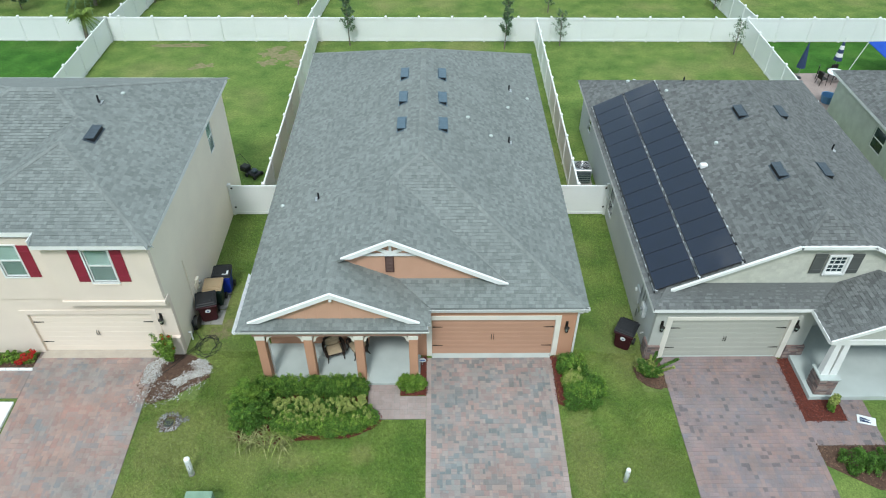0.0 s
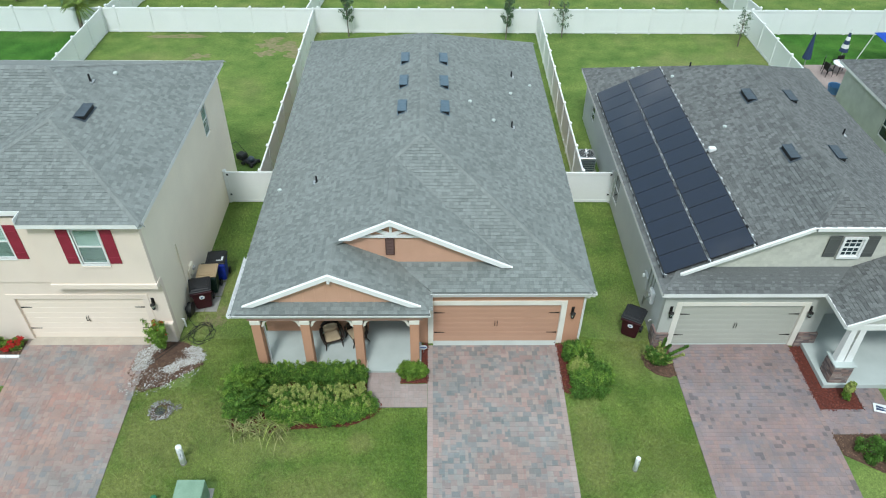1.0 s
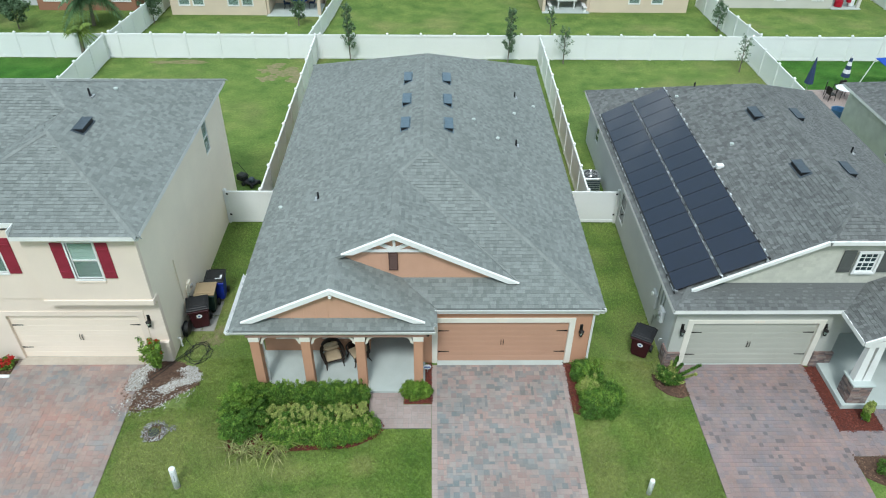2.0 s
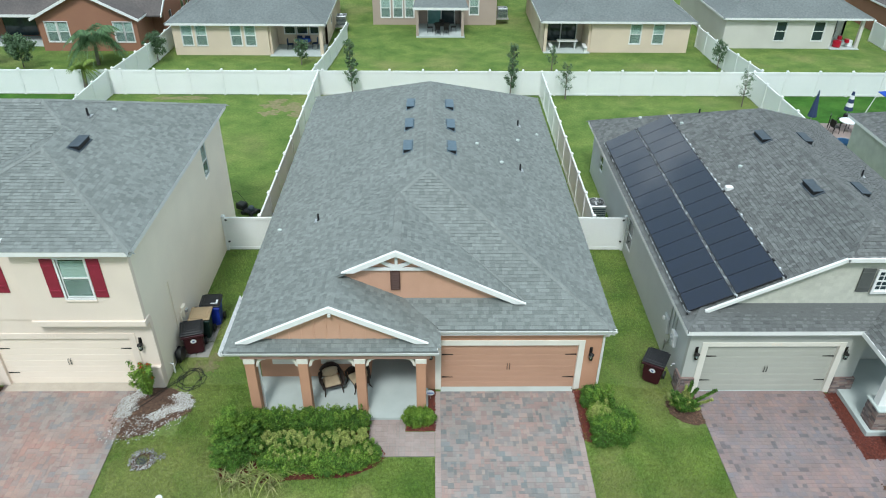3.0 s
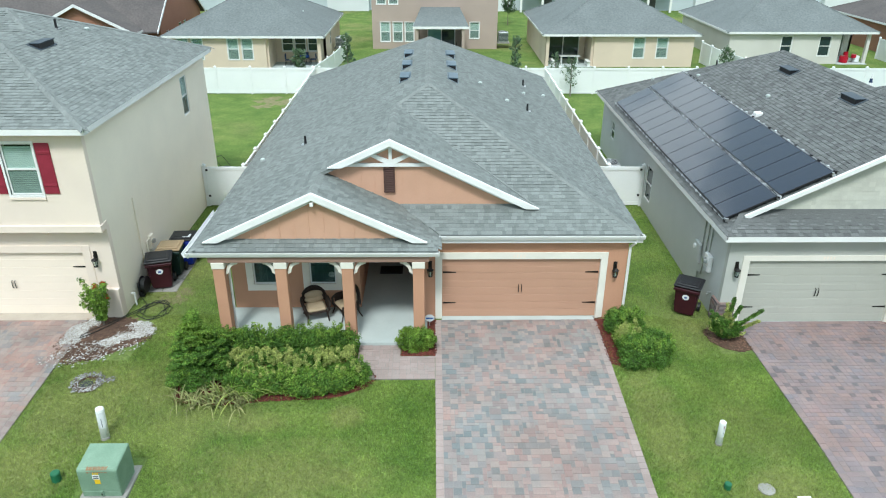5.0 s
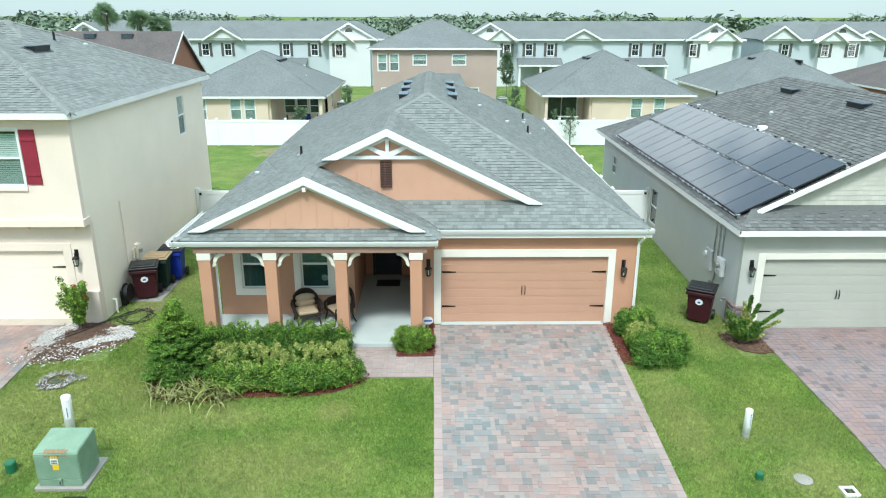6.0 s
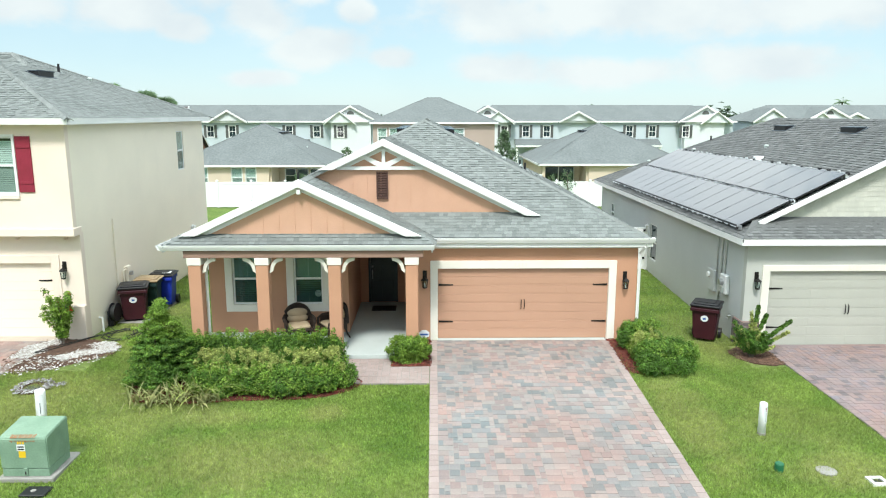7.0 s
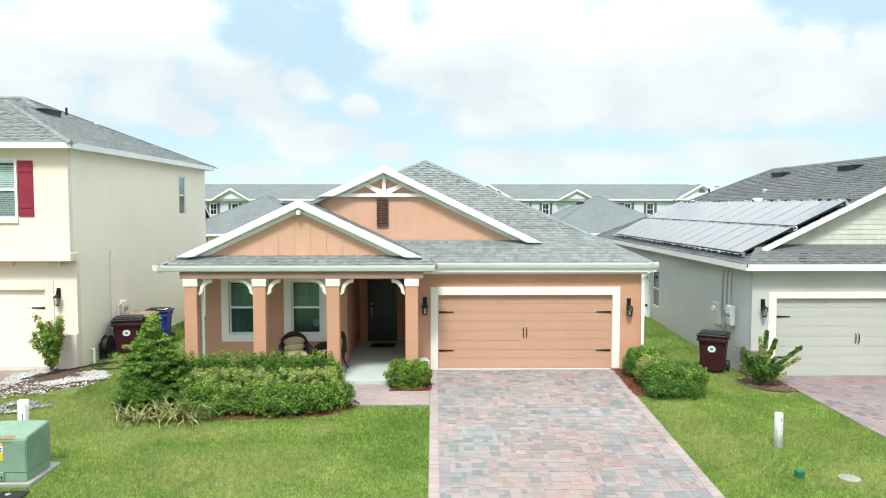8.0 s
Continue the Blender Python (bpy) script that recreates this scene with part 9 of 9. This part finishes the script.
young_tree(-6.1, 49.6, 4.2, 0.5, 1200, 1)
young_tree(5.25, 49.0, 4.1, 0.5, 1200, 2)
young_tree(9.4, 49.6, 2.6, 0.55, 500, 3, "thin young tree with few leaves", size=0.06)
young_tree(21.9, 48.2, 2.5, 0.6, 420, 4, "thin young tree with few leaves", size=0.06)
young_tree(-23.2, 58.7, 2.4, 0.75, 1700, 5, "bushy young oak tree", size=0.09)
young_tree(-11.2, 58.3, 1.9, 0.65, 1000, 6, "bushy young oak tree", size=0.09)
young_tree(8.5, 86.0, 4.9, 0.95, 2600, 7, "young tree beyond the rear gardens", size=0.11)
young_tree(9.4, 56.5, 2.0, 0.45, 420, 17, "thin young tree with few leaves", size=0.06)
young_tree(23.3, 57.3, 2.3, 0.7, 700, 8, size=0.08)
young_tree(-33.5, 57.0, 2.2, 1.2, 3200, 9, "broad young oak tree", size=0.1)
young_tree(-37.0, 58.0, 2.4, 1.2, 3200, 10, "broad young oak tree", size=0.1)


def palm(x, y, trunk, long, fronds, material, seed, label, droop=1.0, fan=False):
    rng = random.Random(seed)
    z = ground(x, y)
    t = thing("palm_tree", (x, y, z), label, "palm tree")
    part("trunk", tube(bmesh.new(), [(x, y, z - 0.1), (x + 0.08, y, z + trunk * 0.5), (x + 0.15, y, z + trunk)], 0.16 if trunk > 2 else 0.1, 9, 0.7), BARK, t)
    top = Vector((x + 0.15, y, z + trunk))
    for k in range(fronds):
        a, up = 2.4 * k, rng.uniform(-0.15, 1.15)
        l = long * rng.uniform(0.8, 1.1)
        d, o = Vector((math.cos(a), math.sin(a), 0)), Vector((-math.sin(a), math.cos(a), 0))
        rib = [top + d * l * s * (1 - 0.25 * up) + Vector((0, 0, l * (up * s - droop * 0.75 * s * s))) for s in (i / 10 for i in range(11))]
        verts, faces = [], []
        for i in range(1, 11) if not fan else range(5, 11):
            p = rib[i]
            w = l * 0.3 * math.sin(math.pi * (i / 10) ** 0.7 * 0.93 + 0.12) if not fan else l * 0.55
            for side in (-1, 1):
                for h in (0.0, 0.5):
                    q = p.lerp(rib[i - 1], h)
                    tip = q + o * side * w * rng.uniform(0.85, 1.1) + d * w * 0.45 + Vector((0, 0, -w * 0.45 * droop))
                    n0 = len(verts)
                    e = d * 0.07 * (1 if long > 2 else 0.6)
                    verts += [q - e, q + e, tip]
                    faces.append((n0, n0 + 1, n0 + 2))
        for i in range(10):
            n0 = len(verts)
            verts += [rib[i] - o * 0.02, rib[i] + o * 0.02, rib[i + 1] + o * 0.015, rib[i + 1] - o * 0.015]
            faces.append((n0, n0 + 1, n0 + 2, n0 + 3))
        part_np("frond", verts, faces, material, t)


def fan_palm(x, y, trunk, seed):
    """A sabal palm: a round head of fan leaves, each a spread of narrow blades."""
    rng = random.Random(seed)
    t = thing("palm_tree", (x, y, ground(x, y)), "tall fan palm with a round crown", "palm tree")
    part("trunk", tube(bmesh.new(), [(x, y, -0.6), (x + 0.1, y, trunk * 0.5), (x, y, trunk)], 0.2, 9, 0.8), BARK, t)
    top = Vector((x, y, trunk))
    for k in range(44):
        d = Vector((rng.gauss(0, 1), rng.gauss(0, 1), rng.gauss(0.3, 1.0))).normalized()
        hub = top + d * rng.uniform(0.35, 0.75)
        o = d.cross(Vector((rng.gauss(0, 1), rng.gauss(0, 1), rng.gauss(0, 1)))).normalized()
        verts, faces = [], []
        for j in range(-6, 7):
            a = j * 0.24
            e = (d * math.cos(a) + o * math.sin(a)).normalized()
            q = o * math.cos(a) - d * math.sin(a)
            i = len(verts)
            verts += [hub, hub + e * 0.4 + q * 0.035, hub + e * 0.95 + Vector((0, 0, -0.25)), hub + e * 0.4 - q * 0.035]
            faces += [(i, i + 1, i + 2), (i, i + 2, i + 3)]
        part_np("fan_leaf", verts, faces, PALM, t)


palm(-27.9, 58.0, 2.3, 2.8, 34, PALM_DEEP, 1, "feather palm with long drooping fronds", droop=1.35)
palm(-25.1, 49.3, 2.4, 1.3, 20, PALM_YELLOW, 2, "small yellowing palm by the fence")
fan_palm(-36.2, 82.0, 8.9, 3)
fan_palm(-32.7, 82.5, 8.3, 4)
fan_palm(-31.0, 83.5, 7.6, 6)
palm(66.0, 116.0, 9.0, 1.8, 20, PALM, 5, "tall palm beyond the townhouses", droop=0.8)


def far_woods():
    rng = np.random.RandomState(5)
    blobs = []
    for i in range(560):
        x = rng.uniform(-330, 420)
        y = rng.uniform(165, 430)
        h = rng.uniform(3, 5.5) + 1.4 * math.sin(x * 0.03) + y * 0.004
        blobs.append(((x, y, h * 0.45), (rng.uniform(5, 9), 4.0, h * 0.75)))
    ob = leaves("far_woods", blobs, 100000, 1.1, LEAF_WOODS, None, 77, shell=0.5)
    tagged(ob, "distant band of mixed green woodland", "woods", kind="stuff")


far_woods()


# ---- bare patches of soil in the rear lawn ----
def bare_patch(x, y, rx, ry, seed, label="bare sandy patch worn in the lawn"):
    rng = random.Random(seed)
    ob = thing("soil_patch", (x, y, 0.1), label, "bare soil")
    for k in range(7):
        px, py = x + rng.uniform(-1, 1) * rx, y + rng.uniform(-1, 1) * ry
        bm = bmesh.new()
        ph = rng.uniform(0, 6)
        s = rng.uniform(0.25, 0.6)
        prism(bm, [(px + s * rx * (1 + 0.3 * math.sin(3 * a + ph) + 0.2 * math.sin(7 * a)) * math.cos(a), py + s * ry * (1 + 0.3 * math.cos(2 * a + ph) + 0.2 * math.sin(5 * a)) * math.sin(a), 0.09) for a in (2 * math.pi * j / 26 for j in range(26))], (0, 0, 0.014 + 0.0008 * k))
        part("soil", bm, BARE, ob)


bare_patch(-10.3, 48.0, 1.6, 1.3, 1)
bare_patch(-9.05, 21.3, 0.4, 0.5, 5, "bare trodden soil beside the bins")
bare_patch(-16.2, 46.2, 0.7, 0.4, 2)
bare_patch(-18.5, 49.6, 2.2, 0.25, 3)


# ---- grass blades over the front lawns ----
PAVED = [(-0.24, 4.99, 4, 19.75), (-2.62, -0.2, 16.62, 18.3), (-17.6, -11.43, 4, 20.1), (9.6, 14.7, 4, 19.9), (14.6, 17.5, 15.4, 16.6), (16.25, 17.4, 15.4, 18.0), (-7.0, -0.4, 18.2, 20), (-8.8, -7.45, 12.35, 13.7),
         (-7.6, -2.5, 15.9, 18.3), (-1.3, -0.2, 17.6, 19.8), (5.1, 6.1, 17.4, 19.8), (8.6, 9.6, 18.0, 19.8), (-11.9, -9.4, 17.6, 19.9), (-10.4, -9.2, 21.4, 24.5), (14.6, 18.5, 13.6, 21), (-18.6, -16.4, 15.9, 20)]


def blades(name, x0, x1, y0, y1, count, high, seed):
    rng = np.random.RandomState(seed)
    x, y = rng.uniform(x0, x1, count), rng.uniform(y0, y1, count)
    keep = np.ones(count, bool)
    for a, b, c, d in PAVED:
        keep &= ~((x > a) & (x < b) & (y > c) & (y < d))
    keep &= ~((x > 5.8) & (x < 9.02) & (y > 41)) & ~((x > -6.9) & (x < 5.85) & (y > 19.7)) & ~((x < -10.35) & (y > 19.9)) & ~((x > 9.0) & (y > 19.75))
    x, y = x[keep], y[keep]
    n = len(x)
    z = np.array([ground(a, b) for a, b in zip(x.tolist(), y.tolist())])
    a, l = rng.uniform(0, 6.28, n), high * rng.uniform(0.5, 1.3, n)
    tx, ty = rng.normal(0, 0.5, n) * l, rng.normal(0, 0.5, n) * l
    w = 0.008
    v = np.empty((n, 3, 3))
    v[:, 0] = np.stack([x - w * np.cos(a), y - w * np.sin(a), z - 0.012], 1)
    v[:, 1] = np.stack([x + w * np.cos(a), y + w * np.sin(a), z - 0.012], 1)
    v[:, 2] = np.stack([x + tx, y + ty, z + l], 1)
    me = bpy.data.meshes.new(name)
    me.vertices.add(n * 3)
    me.vertices.foreach_set("co", v.reshape(-1))
    me.loops.add(n * 3)
    me.loops.foreach_set("vertex_index", np.arange(n * 3, dtype=np.int32))
    me.polygons.add(n)
    me.polygons.foreach_set("loop_start", np.arange(0, n * 3, 3, dtype=np.int32))
    me.update(calc_edges=True)
    me.materials.append(BLADE)
    tagged(new(name, me), "short mown grass blades of the front lawns", "grass", kind="stuff")


blades("grass", -12.0, 9.8, 9.5, 20.0, 560000, 0.055, 1)
blades("grass", -10.4, 9.1, 19.6, 30.0, 150000, 0.06, 2)


# ---- brick paving: the strip nearest the street as single pavers, the rest joined ----
def paving(name, rects, label, piece, rest, border, seed, single=0, cell=0.105, mix=((2, 2), (2, 1), (1, 2), (2, 2), (1, 1), (2, 2), (3, 2))):
    x0 = rects[0][0]
    d = thing(name, (x0, rects[0][3], ground(x0, rects[0][3])), label, "paving")
    rng = np.random.RandomState(seed)
    bm = bmesh.new()
    for a, b, c, e in rects:
        ys = [c] + [y for y in (13.8, 14.2, 19.6) if c < y < e] + [e]
        for y0_, y1_ in zip(ys, ys[1:]):
            top = [(x, y, ground(x, y) + 0.032) for x, y in ((a, y0_), (b, y0_), (b, y1_), (a, y1_))]
            prism(bm, top, (0, 0, -0.12))
    part("sand_base", bm, SAND, d, "sandy joints")
    at = ORIGIN[d.name]
    shapes, made = {}, 0
    verts, faces, bverts, bfaces = [], [], [], []

    def brick(vs, fs, a, b, c, e):
        k, g, t = len(vs), 0.003, rng.uniform(0.036, 0.042)
        for x, y, h in ((a + g, c + g, 0), (b - g, c + g, 0), (b - g, e - g, 0), (a + g, e - g, 0)):
            vs.append((x, y, ground(x, y) + 0.01))
        for x, y in ((a + 0.005, c + 0.005), (b - 0.005, c + 0.005), (b - 0.005, e - 0.005), (a + 0.005, e - 0.005)):
            vs.append((x, y, ground(x, y) + t))
        fs.append((k + 4, k + 5, k + 6, k + 7))
        for i in range(4):
            fs.append((k + i, k + (i + 1) % 4, k + 4 + (i + 1) % 4, k + 4 + i))
    for ri, (a, b, c, e) in enumerate(rects):
        bw = 0.2 if ri == 0 and border else 0.0
        # mixed squares and oblongs on a fine grid
        cols, rows = max(1, round((b - a - 2 * bw) / cell)), max(1, round((e - c) / cell))
        cw, ch = (b - a - 2 * bw) / cols, (e - c) / rows
        taken = np.zeros((cols + 2, rows + 2), bool)
        taken[cols:, :] = True
        taken[:, rows:] = True
        for j in range(rows):
            for i in range(cols):
                if taken[i, j]:
                    continue
                nx, ny = mix[rng.randint(len(mix))]
                while nx > 1 and taken[i:i + nx, j].any():
                    nx -= 1
                while ny > 1 and taken[i:i + nx, j:j + ny].any():
                    ny -= 1
                taken[i:i + nx, j:j + ny] = True
                x, y, w, h = a + bw + i * cw, c + j * ch, nx * cw, ny * ch
                if ri == 0 and made < single and y > 10.9:
                    key = (nx, ny, rng.randint(2))
                    if key not in shapes:
                        t = 0.036 + 0.004 * key[2]
                        g = 0.003
                        hw, hh = w / 2, h / 2
                        pts = [(-hw + g, -hh + g, 0.01), (hw - g, -hh + g, 0.01), (hw - g, hh - g, 0.01), (-hw + g, hh - g, 0.01), (-hw + 0.005, -hh + 0.005, t), (hw - 0.005, -hh + 0.005, t), (hw - 0.005, hh - 0.005, t), (-hw + 0.005, hh - 0.005, t)]
                        me = bpy.data.meshes.new("paver")
                        me.from_pydata(pts, [], [(4, 5, 6, 7)] + [(q, (q + 1) % 4, 4 + (q + 1) % 4, 4 + q) for q in range(4)])
                        me.materials.append(piece)
                        shapes[key] = me
                    ob = new("paver", shapes[key])
                    ob.parent = d
                    cx, cy = x + w / 2, y + h / 2
                    ob.matrix_basis = pose(cx - at.x, cy - at.y, ground(cx, cy) - at.z, math.degrees(math.atan((ground(cx, cy + 0.05) - ground(cx, cy - 0.05)) / 0.1)))
                    made += 1
                else:
                    brick(verts, faces, x, x + w, y, y + h)
        if bw:
            y = c
            while y < e - 0.02:
                h = min(0.2, e - y)
                brick(bverts, bfaces, a, a + bw, y, y + h)
                brick(bverts, bfaces, b - bw, b, y, y + h)
                y += h
    part_np("pavers", verts, faces, rest, d, kind="stuff")
    if bverts:
        part_np("border_pavers", bverts, bfaces, border, d, "pink border course", kind="stuff")
    return d


paving("driveway", [(-0.25, 4.98, 4.0, 19.58)], "driveway of pink, tan and grey concrete pavers", PAVER, PAVER_REST, PAVER_PINK, 1, 300, cell=0.105, mix=((2, 2), (2, 1), (2, 2), (1, 2), (2, 2), (3, 2), (1, 1)))
paving("front_walk", [(-2.57, -1.3, 16.65, 18.24), (-1.3, -0.26, 16.65, 17.7)], "short front walk of pink pavers", PAVER, PAVER_PINK, None, 2)
paving("driveway", [(9.6, 14.62, 4.0, 19.82)], "driveway of mauve and grey pavers with dark accents", PAVER_MAUVE, PAVER_MAUVE_REST, PAVER_MAUVE_REST, 3, 300, cell=0.165, mix=((1, 1), (1, 1), (1, 1), (1, 1), (1, 1), (2, 1)))
paving("front_walk", [(14.6, 17.3, 15.45, 16.55), (16.3, 17.3, 16.55, 17.54)], "walk of mauve pavers to the porch", PAVER_MAUVE, PAVER_MAUVE_REST, None, 4)
paving("driveway", [(-16.45, -11.42, 4.0, 19.98)], "driveway of warm tan and pink pavers", PAVER_WARM, PAVER_WARM_REST, PAVER_WARM_REST, 5, 300, cell=0.105, mix=((2, 2), (2, 1), (2, 2), (1, 2), (2, 2), (3, 2), (1, 1)))
paving("front_walk", [(-22.0, -16.46, 17.7, 19.0)], "walk of warm pavers to the entrance", PAVER_WARM, PAVER_WARM_REST, None, 6)
